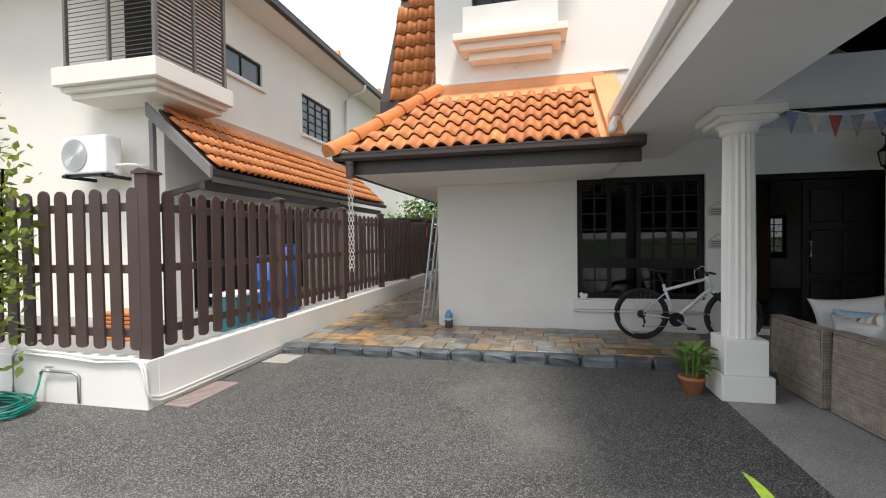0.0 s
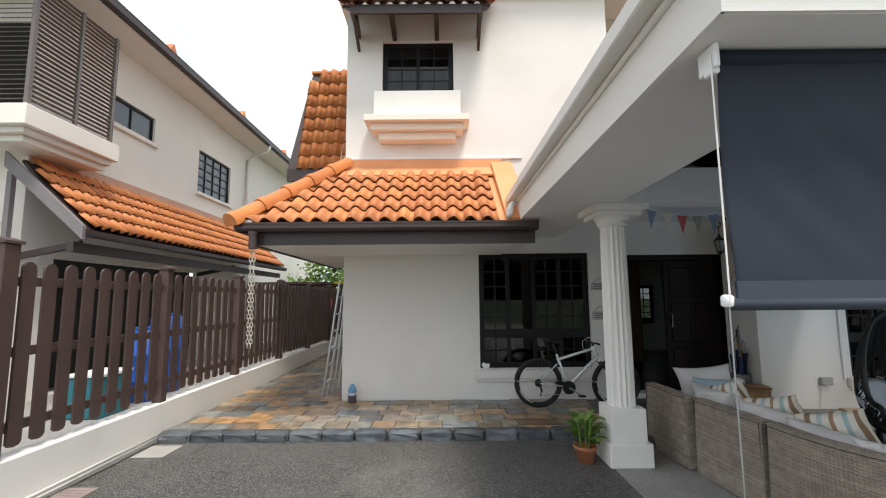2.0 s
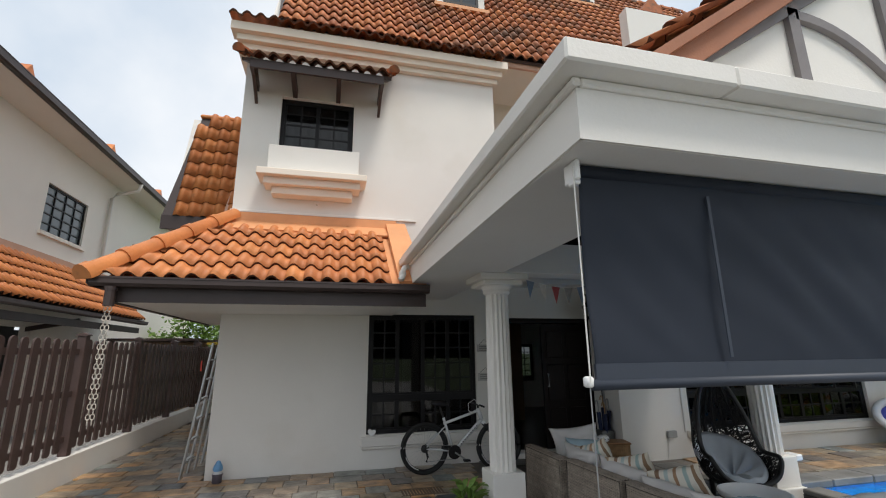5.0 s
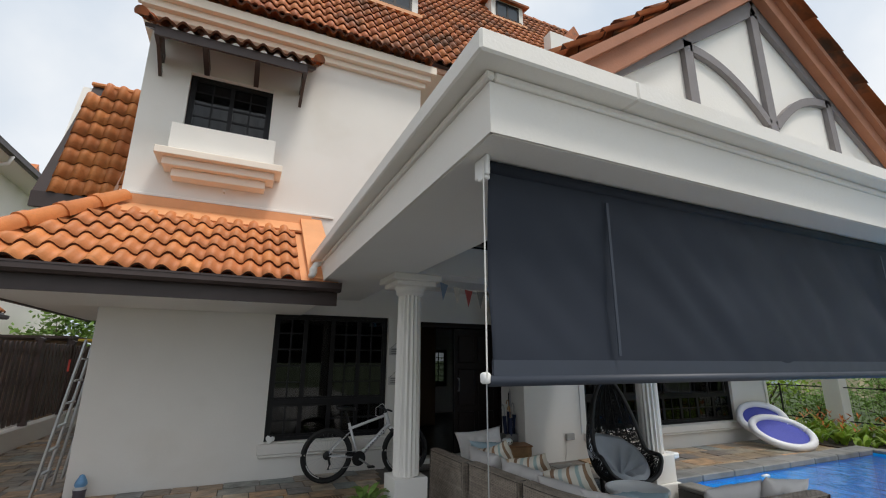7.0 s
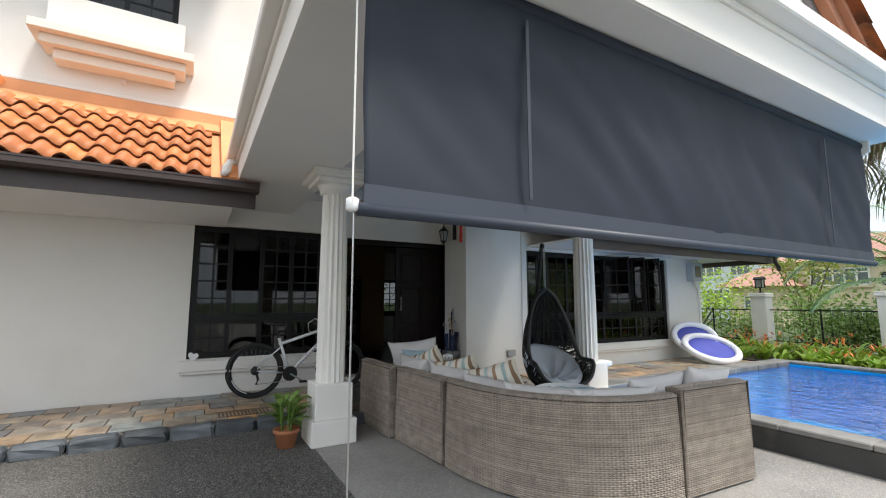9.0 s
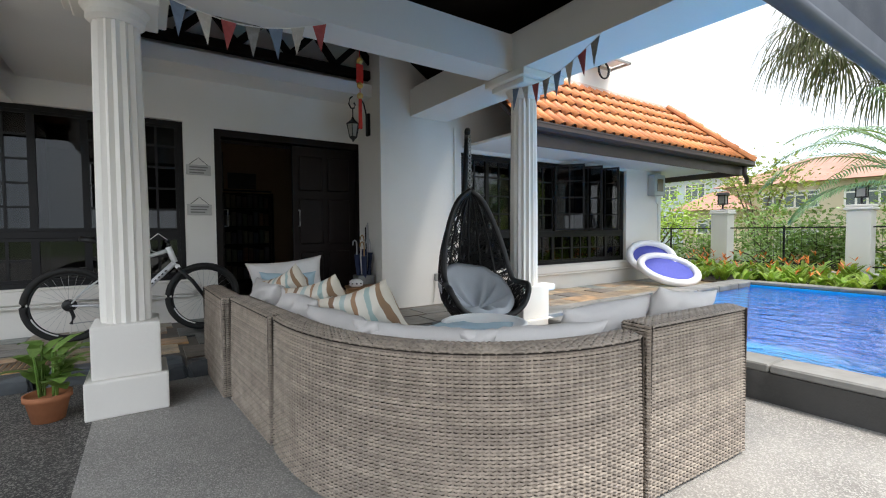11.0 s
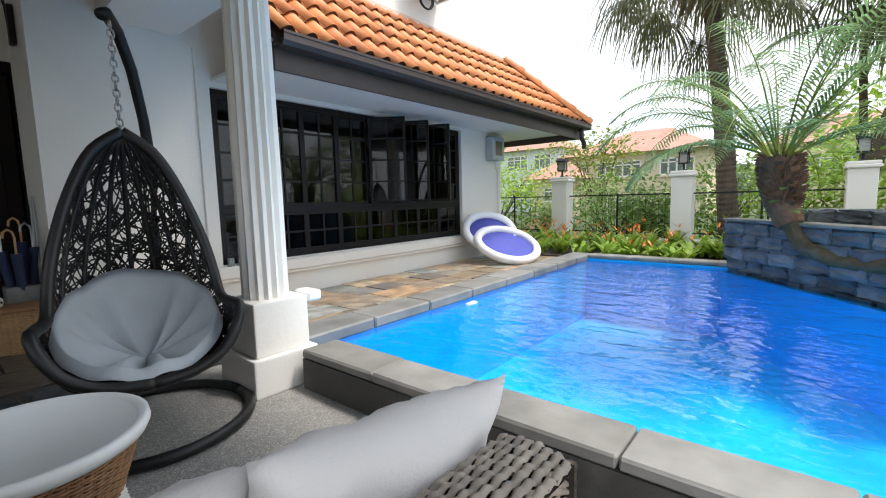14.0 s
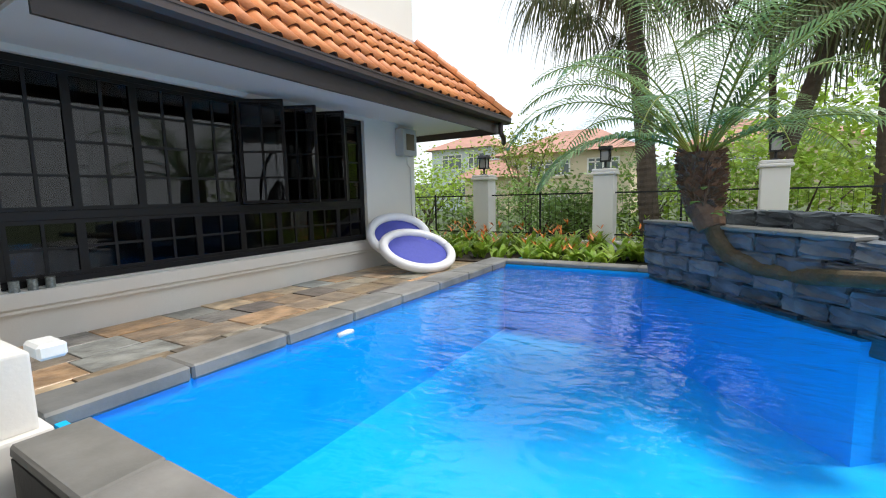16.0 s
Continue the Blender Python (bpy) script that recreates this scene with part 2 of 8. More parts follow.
def thing(name, label, category, group="", at=(0, 0, 0), rz=0.0):
    ob = new(name)
    ob.matrix_world = pose(*at, 0, 0, rz)
    return tagged(ob, label, category, group)


def structure(name, bm, material, label, category, smooth=False):
    return tagged(part(name, bm, material, None, "", smooth), label, category, "", "structure")


def add_box(bm, x0, x1, y0, y1, z0, z1, bevel=0.0, m=None, seg=1):
    made = bmesh.ops.create_cube(bm, size=1.0, matrix=Matrix.Translation(((x0 + x1) / 2, (y0 + y1) / 2, (z0 + z1) / 2)) @ Matrix.Diagonal((x1 - x0, y1 - y0, z1 - z0, 1)))
    vs = made["verts"]
    if bevel:
        es = list({e for v in vs for e in v.link_edges})
        r = bmesh.ops.bevel(bm, geom=es, offset=bevel, segments=seg, affect="EDGES", profile=0.6)
        vs = list({v for f in r["faces"] for v in f.verts} | {v for v in vs if v.is_valid})
    if m is not None:
        bmesh.ops.transform(bm, matrix=m, verts=vs)
    return vs


def box(x0, x1, y0, y1, z0, z1, bevel=0.0, seg=1):
    bm = bmesh.new()
    add_box(bm, x0, x1, y0, y1, z0, z1, bevel, None, seg)
    return bm


def boxes(items, bevel=0.0):
    bm = bmesh.new()
    for it in items:
        add_box(bm, *it, bevel)
    return bm


def prism(outline, axis, a, b):
    """An outline in the two other axes, pushed along axis from a to b."""
    bm = bmesh.new()

    def at(p, v):
        return {"x": (v, p[0], p[1]), "y": (p[0], v, p[1]), "z": (p[0], p[1], v)}[axis]
    lo, hi = [bm.verts.new(at(p, a)) for p in outline], [bm.verts.new(at(p, b)) for p in outline]
    n = len(outline)
    bm.faces.new(lo)
    bm.faces.new(hi)
    for i in range(n):
        bm.faces.new((lo[i], lo[(i + 1) % n], hi[(i + 1) % n], hi[i]))
    bmesh.ops.recalc_face_normals(bm, faces=bm.faces)
    return bm


def add_tube(bm, pts, r, sides=8, caps=True, r_end=None):
    """A round bar along points."""
    pts = [Vector(p) for p in pts]
    rings = []
    up = Vector((0, 0, 1))
    for i, p in enumerate(pts):
        d = (pts[min(i + 1, len(pts) - 1)] - pts[max(i - 1, 0)]).normalized()
        a = d.cross(up)
        a = d.cross(Vector((1, 0, 0))) if a.length < 0.05 else a
        a.normalize()
        b = d.cross(a)
        k = r if r_end is None else r + (r_end - r) * i / max(len(pts) - 1, 1)
        rings.append([bm.verts.new(p + k * (math.cos(2 * math.pi * s / sides) * a + math.sin(2 * math.pi * s / sides) * b)) for s in range(sides)])
    for q, w in zip(rings, rings[1:]):
        for s in range(sides):
            bm.faces.new((q[s], q[(s + 1) % sides], w[(s + 1) % sides], w[s]))
    if caps:
        bm.faces.new(rings[0][::-1])
        bm.faces.new(rings[-1])
    return rings


def tube(pts, r, sides=8, r_end=None):
    bm = bmesh.new()
    add_tube(bm, pts, r, sides, True, r_end)
    bmesh.ops.recalc_face_normals(bm, faces=bm.faces)
    return bm


def add_lathe(bm, profile, at=(0, 0, 0), sides=20, flute=0.0):
    """Rings of (radius, height) round a vertical axis; flute: depth of grooves, every second side."""
    rings = []
    for r, z in profile:
        rings.append([bm.verts.new((at[0] + (r - (flute if s % 2 else 0)) * math.cos(2 * math.pi * s / sides), at[1] + (r - (flute if s % 2 else 0)) * math.sin(2 * math.pi * s / sides), at[2] + z)) for s in range(sides)])
    for q, w in zip(rings, rings[1:]):
        for s in range(sides):
            bm.faces.new((q[s], q[(s + 1) % sides], w[(s + 1) % sides], w[s]))
    bm.faces.new(rings[0][::-1])
    bm.faces.new(rings[-1])


def lathe(profile, at=(0, 0, 0), sides=20, flute=0.0):
    bm = bmesh.new()
    add_lathe(bm, profile, at, sides, flute)
    bmesh.ops.recalc_face_normals(bm, faces=bm.faces)
    return bm


def wall_with_holes(x0, x1, z0, z1, holes, y0, y1):
    """A wall along x between y0 and y1 with rectangular holes (x0, x1, z0, z1) cut through it, in blocks."""
    xs = sorted({x0, x1, *(h[0] for h in holes), *(h[1] for h in holes)})
    zs = sorted({z0, z1, *(h[2] for h in holes), *(h[3] for h in holes)})
    xs, zs = [x for x in xs if x0 <= x <= x1], [z for z in zs if z0 <= z <= z1]
    bm = bmesh.new()
    vert = {}

    def v(*p):
        if p not in vert:
            vert[p] = bm.verts.new(p)
        return vert[p]

    def solid(i, k):
        if not (0 <= i < len(xs) - 1 and 0 <= k < len(zs) - 1):
            return False
        cx, cz = (xs[i] + xs[i + 1]) / 2, (zs[k] + zs[k + 1]) / 2
        return not any(h[0] < cx < h[1] and h[2] < cz < h[3] for h in holes)
    for i in range(len(xs) - 1):
        for k in range(len(zs) - 1):
            if not solid(i, k):
                continue
            a, b, c, d = xs[i], xs[i + 1], zs[k], zs[k + 1]
            for y in (y0, y1):
                bm.faces.new((v(a, y, c), v(b, y, c), v(b, y, d), v(a, y, d)))
            if not solid(i - 1, k):
                bm.faces.new((v(a, y0, c), v(a, y1, c), v(a, y1, d), v(a, y0, d)))
            if not solid(i + 1, k):
                bm.faces.new((v(b, y0, c), v(b, y1, c), v(b, y1, d), v(b, y0, d)))
            if not solid(i, k - 1):
                bm.faces.new((v(a, y0, c), v(b, y0, c), v(b, y1, c), v(a, y1, c)))
            if not solid(i, k + 1):
                bm.faces.new((v(a, y0, d), v(b, y0, d), v(b, y1, d), v(a, y1, d)))
    bmesh.ops.recalc_face_normals(bm, faces=bm.faces)
    return bm


def sheet(x0, x1, y0, y1, z, cells=1):
    bm = bmesh.new()
    bmesh.ops.create_grid(bm, x_segments=cells, y_segments=cells, size=0.5, matrix=Matrix.Translation(((x0 + x1) / 2, (y0 + y1) / 2, z)) @ Matrix.Diagonal((x1 - x0, y1 - y0, 1, 1)))
    return bm

# ---- levels and planes ----
def flat_ring(reach, hole, z):
    """One level sheet out to the horizon with a rectangular opening for the pool."""
    a, b, c, d = hole
    bm = bmesh.new()
    xs, ys = (-reach, a, b, reach), (-reach, c, d, reach)
    g = [[bm.verts.new((x, y, z)) for y in ys] for x in xs]
    for i in range(3):
        for k in range(3):
            if (i, k) != (1, 1):
                bm.faces.new((g[i][k], g[i + 1][k], g[i + 1][k + 1], g[i][k + 1]))
    return bm


F, W, TZ = 6.85, 6.18, 0.10          # front wall, wing wall, terrace height
IN_TOP = 2.75                         # ceiling inside

# ---- ground, driveway, patio ----
structure("ground", flat_ring(400, (5.58, 12.0, -4.2, 4.45), -0.05), M_GROUND, "far grassy ground around the houses", "ground")
structure("driveway", boxes([(-9.0, 1.95, -14, 3.42, -0.045, 0.0), (-2.9, 1.95, 3.42, 5.32, -0.045, 0.0)]), M_ASPHALT, "dark pebble-wash driveway with pale worn patches", "driveway")
structure("patio_floor", boxes([(1.95, 5.45, -14, 5.05, -0.045, 0.0)]), M_CONC, "grey pebble-wash concrete patio floor", "floor")
structure("terrace", boxes([(-2.9, 2.45, 5.36, F, -0.045, TZ - 0.012), (2.45, 5.5, 5.0, F + 0.3, -0.045, TZ - 0.012), (-2.9, -1.16, F, 14.5, -0.045, TZ - 0.012), (5.5, 10.85, 4.7, W, -0.045, TZ - 0.012)]), M_GROUT, "mortar bed of the slate terrace", "terrace")

# ---- front block of the house ----
W1 = (0.91, 2.60, 0.55, 2.28)
DOOR = (2.90, 4.70, TZ, 2.24)
W2 = (-0.59, 0.56, 4.82, 5.78)
WP = (5.86, 9.68, 0.50, 2.15)
structure("wall_front", wall_with_holes(-1.16, 3.06, -0.05, 6.75, [W1, W2, (2.90, 3.06, -0.05, 2.24)], F, F + 0.22), M_WALL, "white painted plaster front wall of the house", "wall")
structure("wall_entrance", wall_with_holes(3.06, 4.86, -0.05, 4.4, [(3.06, 4.70, -0.05, 2.24)], F, F + 0.22), M_WALL, "white plaster wall around the entrance", "wall")
structure("wall_side_west", box(-1.16, -0.94, F + 0.22, 15.0, -0.05, 6.75), M_WALL, "white plaster side wall of the house", "wall")
structure("wall_recess", box(4.64, 4.86, W + 0.22, F, -0.05, 4.4), M_WALL, "white plaster return wall beside the entrance", "wall")
structure("wall_wing", wall_with_holes(4.64, 10.85, -0.05, 3.5, [WP], W, W + 0.22), M_WALL, "white plaster wall of the wing by the pool", "wall")
structure("wall_wing_upper", box(5.62, 10.93, W + 0.002, W + 0.22, 3.5, 8.2), M_WALL, "white upper wall of the pool wing", "wall")
structure("wall_wing_end", box(10.63, 10.85, W + 0.22, 13.0, -0.05, 3.5), M_WALL, "white end wall of the pool wing", "wall")
structure("wall_upper_end", box(10.71, 10.93, W + 0.22, 13.0, 3.5, 8.2), M_WALL, "white upper end wall of the wing", "wall")
structure("wall_upper_return", box(2.84, 3.06, F + 0.22, 8.2, 3.8, 6.75), M_WALL, "white upper return wall", "wall")
structure("wall_upper_back", box(3.06, 5.62, 8.0, 8.2, 2.9, 7.4), M_TRIM, "cream set-back upper wall", "wall")
structure("wall_back", wall_with_holes(-0.94, 10.63, -0.05, 8.0, [(5.45, 6.40, 0.85, 1.92), (8.1, 9.2, 0.8, 1.9)], 12.8, 13.0), M_WALL, "white back wall of the house", "wall")
structure("floor_indoor", box(-0.94, 10.63, F + 0.22, 12.8, -0.045, TZ), mat("dark_timber_floor", (0.07, 0.045, 0.03), 0.35, vary=0.25, scale=3), "dark timber floor indoors", "floor")
structure("ceiling_indoor", box(-0.94, 10.63, W + 0.22, 12.8, IN_TOP, IN_TOP + 0.15), M_SOFFIT, "white ceiling indoors", "ceiling")

# ---- porch: beams, coping, ceiling ----
BZ = 2.52
structure("beam_west", box(1.30, 2.10, 1.46, F - 0.003, BZ, 2.85), M_SOFFIT, "white painted roof beam over the driveway side", "beam")
structure("beam_south", box(2.10, 5.06, 1.46, 1.90, BZ, 2.85), M_SOFFIT, "white painted roof beam above the blind", "beam")
structure("beam_east", box(5.06, 5.60, 1.46, W - 0.003, BZ, 2.85), M_SOFFIT, "white painted roof beam beside the pool", "beam")
structure("beam_inner", box(2.10, 5.06, 4.30, 4.62, BZ, 2.85), M_SOFFIT, "white painted beam between the columns", "beam")
for one in [(1.18, 2.0, 1.33, F - 0.01, 2.79, 2.893), (2.0, 5.70, 1.33, 1.95, 2.79, 2.893), (5.10, 5.70, 1.95, W - 0.01, 2.79, 2.893)]:
    structure("coping_porch", box(*one, 0.010), M_WALL, "white projecting coping round the porch roof", "coping")
for one in [(1.285, 1.30, 1.45, F - 0.01, BZ + 0.002, 2.75), (1.285, 5.61, 1.445, 1.46, BZ + 0.002, 2.75), (5.60, 5.615, 1.46, W - 0.01, BZ + 0.002, 2.75)]:
    structure("fascia_porch", box(*one), M_WALL, "smooth white face of the porch beams", "fascia")
for one in [(1.262, 1.30, 1.425, F - 0.01, 2.751, 2.789), (1.30, 5.60, 1.425, 1.46, 2.751, 2.789), (5.60, 5.64, 1.425, W - 0.01, 2.751, 2.789)]:
    structure("bed_mould_porch", box(*one, 0.008), M_WALL, "white bed moulding under the porch coping", "trim")
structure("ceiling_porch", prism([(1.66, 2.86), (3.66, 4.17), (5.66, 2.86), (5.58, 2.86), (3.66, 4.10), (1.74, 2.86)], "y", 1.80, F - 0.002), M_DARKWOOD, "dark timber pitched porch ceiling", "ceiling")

# ---- boundary wall under the fence ----
structure("wall_boundary", boxes([(-3.10, -2.90, 3.42, 15.0, -0.05, 0.42), (-9.0, -2.90, 3.30, 3.42, -0.05, 0.42), (-9.0, -3.10, 3.42, 3.50, -0.05, 0.42)], 0.006), M_WALL, "low white plastered boundary wall", "wall")
structure("yard_floor", box(-14, -3.10, 3.50, 24.0, -0.045, 0.02), M_CONC, "concrete yard of the neighbouring house", "floor")

# ---- pool ----
structure("pool_basin", boxes([(5.6, 12.0, -4.2, 4.42, -0.85, -0.75), (5.56, 5.60, -4.2, 4.42, -0.75, 0.15), (5.60, 12.0, 4.42, 4.46, -0.75, 0.15), (10.40, 10.44, 2.6, 4.42, -0.75, 0.15), (5.60, 12.0, -4.2, -4.1, -0.75, 0.15)]), M_POOL, "bright blue pool lining under water", "pool")
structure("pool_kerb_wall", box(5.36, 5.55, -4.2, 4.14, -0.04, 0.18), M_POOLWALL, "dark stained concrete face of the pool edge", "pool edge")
structure("water", sheet(5.60, 12.0, -4.2, 4.42, 0.13, 1), M_WATER, "rippled blue swimming pool water", "water")


# ---- roofs ----
TILE_W, TILE_L = 0.2, 0.34


def add_tile(bm, m=None, w=TILE_W, ln=TILE_L):
    """One S-shaped clay tile: x across, y up the slope, z out of it; the lower end lifted and lipped."""
    n = 8
    prof = [(w * i / n * 1.06, 0.012 + (0.052 * math.sin(math.pi * min(i / 5.2, 1.0)) if i <= 5.2 else -0.016 * math.sin(math.pi * (i - 5.2) / 2.8))) for i in range(n + 1)]
    lo = [bm.verts.new((x, -0.025, z + 0.040)) for x, z in prof]
    hi = [bm.verts.new((x, ln, z)) for x, z in prof]
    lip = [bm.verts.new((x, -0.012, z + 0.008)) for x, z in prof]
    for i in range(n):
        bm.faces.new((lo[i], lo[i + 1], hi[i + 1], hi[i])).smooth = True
        # lip face: second material, shade put into its colour
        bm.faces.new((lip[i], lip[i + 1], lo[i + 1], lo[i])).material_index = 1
    if m is not None:
        bmesh.ops.transform(bm, matrix=m, verts=lo + hi + lip)


def tile_mesh(material):
    bm = bmesh.new()
    add_tile(bm)
    me = bpy.data.meshes.new("roof_tile")
    bm.to_mesh(me)
    bm.free()
    me.materials.append(material)
    me.materials.append(M_TILE_END_SHADE)
    return me


TILE_MESH, TILE_MESH_OLD = tile_mesh(M_TILE), tile_mesh(M_TILE_OLD)


def slope_frame(eave_a, eave_b, top_mid):
    """The frame of a slope: origin at eave_a, x along the eave, y up the slope, z outwards."""
    o = Vector(eave_a)
    u = (Vector(eave_b) - o).normalized()
    v = Vector(top_mid) - o
    v = (v - v.dot(u) * u)
    length = v.length
    v.normalize()
    n = u.cross(v)
    return Matrix((u, v, n)).transposed().to_4x4(), o, length


def lay_tiles(parent, eave_a, eave_b, top_mid, span, mesh=None, joined=None, rows=None, pitch=TILE_L):
    """Lays tiles on a slope. span(s): first and last place along the eave at slope distance s. mesh: one object a tile; joined: one mesh."""
    rot, o, length = slope_frame(eave_a, eave_b, top_mid)
    rows = rows or int(length / pitch) + 1
    bm = bmesh.new() if joined is not None else None
    if joined is not None:
        tb = bmesh.new()
        add_tile(tb)
        tb.verts.index_update()
        co = np.array([v.co[:] for v in tb.verts])
        fa = [[v.index for v in f.verts] for f in tb.faces]
        tb.free()
        verts, faces = [], []
    for r in range(rows):
        s = r * pitch
        a, b = span(min(s + pitch / 2, length))
        k0 = math.ceil(a / TILE_W - 1e-6)
        for k in range(k0, int(b / TILE_W + 1e-6)):
            jit = random.uniform(-0.004, 0.004)
            m = Matrix.Translation(o) @ rot @ pose(k * TILE_W, s + jit, 0.0, 1.5 + random.uniform(-0.6, 0.6), random.uniform(-0.8, 0.8), 0)
            if joined is None:
                ob = new("roof_tile", mesh)
                ob.parent = parent
                ob.matrix_world = m
            else:
                a3 = np.array(m.to_3x3())
                base = len(verts)
                verts.extend((co @ a3.T + np.array(m.translation)).tolist())
                faces.extend([[i + base for i in f] for f in fa])
    if joined is not None:
        bm.free()
        me = bpy.data.meshes.new("roof_tiles")
        me.from_pydata(verts, [], faces)
        me.materials.append(joined)
        me.materials.append(M_TILE_END_SHADE)
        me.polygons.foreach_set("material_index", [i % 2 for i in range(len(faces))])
        me.polygons.foreach_set("use_smooth", [i % 2 == 0 for i in range(len(faces))])
        ob = new("roof_tiles", me)
        ob.parent = parent
        ob["kind"] = "stuff"


def slab(points, thick, material, name, parent):
    """A flat board of some thickness below the given corners."""
    bm = bmesh.new()
    top = [Vector(p) for p in points]
    n = (top[1] - top[0]).cross(top[2] - top[0]).normalized()
    if n.z < 0:
        n = -n
    a, b = [bm.verts.new(p) for p in top], [bm.verts.new(p - thick * n) for p in top]
    k = len(a)
    bm.faces.new(a)
    bm.faces.new(b[::-1])
    for i in range(k):
        bm.faces.new((a[i], a[(i + 1) % k], b[(i + 1) % k], b[i]))
    bmesh.ops.recalc_face_normals(bm, faces=bm.faces)
    return part(name, bm, material, parent)


def ridge_tiles(parent, a, b, r=0.085, ln=0.38, material=None, lift=0.04):
    """Half-round ridge tiles along a line, each lapping the next."""
    a, b = Vector(a), Vector(b)
    n = max(int((b - a).length / ln), 1)
    d = (b - a) / n
    bm = bmesh.new()
    side = d.cross(Vector((0, 0, 1))).normalized()
    up = side.cross(d).normalized()
    q = d.normalized()
    rings = []
    for y, k in ((-0.03, 1.12), (0.06, 1.12), (0.07, 1.0), (d.length, 0.92)):
        rings.append([bm.verts.new(q * y + r * k * (math.cos(t) * side + math.sin(t) * up)) for t in [math.pi * i / 8 - 0.35 + 0.7 * i / 8 * 1.0 for i in range(9)]])
    for g, h in zip(rings, rings[1:]):
        for i in range(8):
            bm.faces.new((g[i], g[i + 1], h[i + 1], h[i])).smooth = True
    bm.faces.new(rings[0])
    me = mesh_of("ridge_tile", bm, material or M_TILE)
    for i in range(n):
        ob = new("ridge_tile", me)
        ob.parent = parent
        ob.matrix_world = Matrix.Translation(a + i * d + Vector((0, 0, lift)))


def gutter(parent, axis, a, b, front, back, z0, z1, label="dark brown gutter"):
    """A trough with a rolled lip, along an axis."""
    s = 1 if back > front else -1
    t = 0.008
    out = [(front, z0 + 0.03), (front + s * 0.03, z0), (back, z0), (back, z1), (back - s * t, z1), (back - s * t, z0 + t), (front + s * 0.035, z0 + t), (front + s * t, z0 + 0.035), (front + s * t, z1 - 0.015),
           (front + s * 0.014, z1 - 0.012), (front + s * 0.014, z1), (front - s * 0.006, z1), (front - s * 0.006, z1 - 0.02), (front, z1 - 0.022)]
    return part("gutter", prism(out, axis, a, b), M_BROWN, parent, label)


# lean-to roof over the front window, hipped to the west
EY, EZ, EX0, EX1 = 5.22, 2.46, -1.98, 1.46
front_roof = thing("lean_to_roof", "orange clay tile lean-to roof over the front wall", "roof")
TOP_Z = 3.62
slab([(EX0, EY, EZ), (EX1, EY, EZ), (1.42, F, TOP_Z), (-1.16, F, TOP_Z)], 0.04, M_ORANGE, "roof_board", front_roof)
slab([(EX0, EY, EZ), (-1.16, F, TOP_Z), (-1.16, 9.5, TOP_Z), (EX0, 9.5, EZ)], 0.04, M_ORANGE, "roof_board", front_roof)
_len = math.hypot(F - EY, TOP_Z - EZ)
lay_tiles(front_roof, (EX0, EY, EZ + 0.02), (EX1, EY, EZ + 0.02), (EX0, F, TOP_Z + 0.02), lambda s: (0.84 * s / _len - 0.16, 3.16), TILE_MESH, rows=5)
lay_tiles(front_roof, (EX0, 9.5, EZ + 0.02), (EX0, EY, EZ + 0.02), (-1.16, 9.5, TOP_Z + 0.02), lambda s: (0.0, 4.28 - 1.63 * s / 1.43), TILE_MESH)
ridge_tiles(front_roof, (EX0 - 0.09, EY - 0.1, EZ + 0.0), (-1.10, F - 0.03, TOP_Z + 0.06), 0.105, 0.42)
part("flashing", boxes([(-1.17, 1.29, F - 0.035, F - 0.002, 3.38, 3.77)]), M_ORANGE, front_roof, "orange painted flashing band")
slab([(1.13, EY + 0.02, EZ + 0.085), (EX1, EY + 0.02, EZ + 0.085), (1.44, F, TOP_Z + 0.125), (1.13, F, TOP_Z + 0.125)], 0.12, M_ORANGE, "verge_flashing", front_roof)
slab([(-1.16, F - 0.36, 3.375 + 0.06), (1.2, F - 0.36, 3.375 + 0.06), (1.2, F, 3.66), (-1.16, F, 3.66)], 0.03, M_ORANGE, "top_flashing", front_roof)
gutter(front_roof, "x", EX0 - 0.06, EX1 + 0.02, EY - 0.09, EY + 0.05, EZ - 0.07, EZ + 0.03)
gutter(front_roof, "y", EY - 0.06, 9.5, EX0 - 0.09, EX0 + 0.05, EZ - 0.07, EZ + 0.03)
part("fascia", boxes([(EX0 + 0.05, EX1, EY + 0.055, EY + 0.08, EZ - 0.22, EZ - 0.02), (EX0 + 0.052, EX0 + 0.08, EY + 0.08, 9.5, EZ - 0.22, EZ - 0.02)]), M_BROWN, front_roof)
part("soffit", boxes([(EX0 + 0.08, EX1 - 0.2, EY + 0.08, F - 0.01, EZ - 0.20, EZ - 0.17), (EX0 + 0.08, -1.17, F, 9.5, EZ - 0.20, EZ - 0.17)]), M_SOFFIT, front_roof)

# rain outlet and chain
chain = thing("rain_chain", "pale rain chain hanging from the gutter outlet", "rain chain")
part("outlet", lathe([(0.05, 0.0), (0.05, 0.16), (0.058, 0.16), (0.058, 0.2)], (EX0 + 0.13, EY - 0.03, EZ - 0.27), 12), M_BROWN, chain, "dark brown outlet pipe")
lm = bmesh.new()
_pts = [(0.016 * math.cos(a), 0, 0.028 * math.sin(a)) for a in [2 * math.pi * i / 10 for i in range(11)]]
add_tube(lm, _pts, 0.0045, 5, False)
LINK = mesh_of("link", lm, mat("pale_chain", (0.66, 0.60, 0.52), 0.5, vary=0.15, scale=20))
for c in range(2):
    for i in range(24):
        ob = new("link", LINK)
        ob.parent = chain
        ob.matrix_world = pose(EX0 + 0.11 + 0.038 * c, EY - 0.03, EZ - 0.30 - 0.047 * i, 0, 0, 90 * (i % 2) + 20)

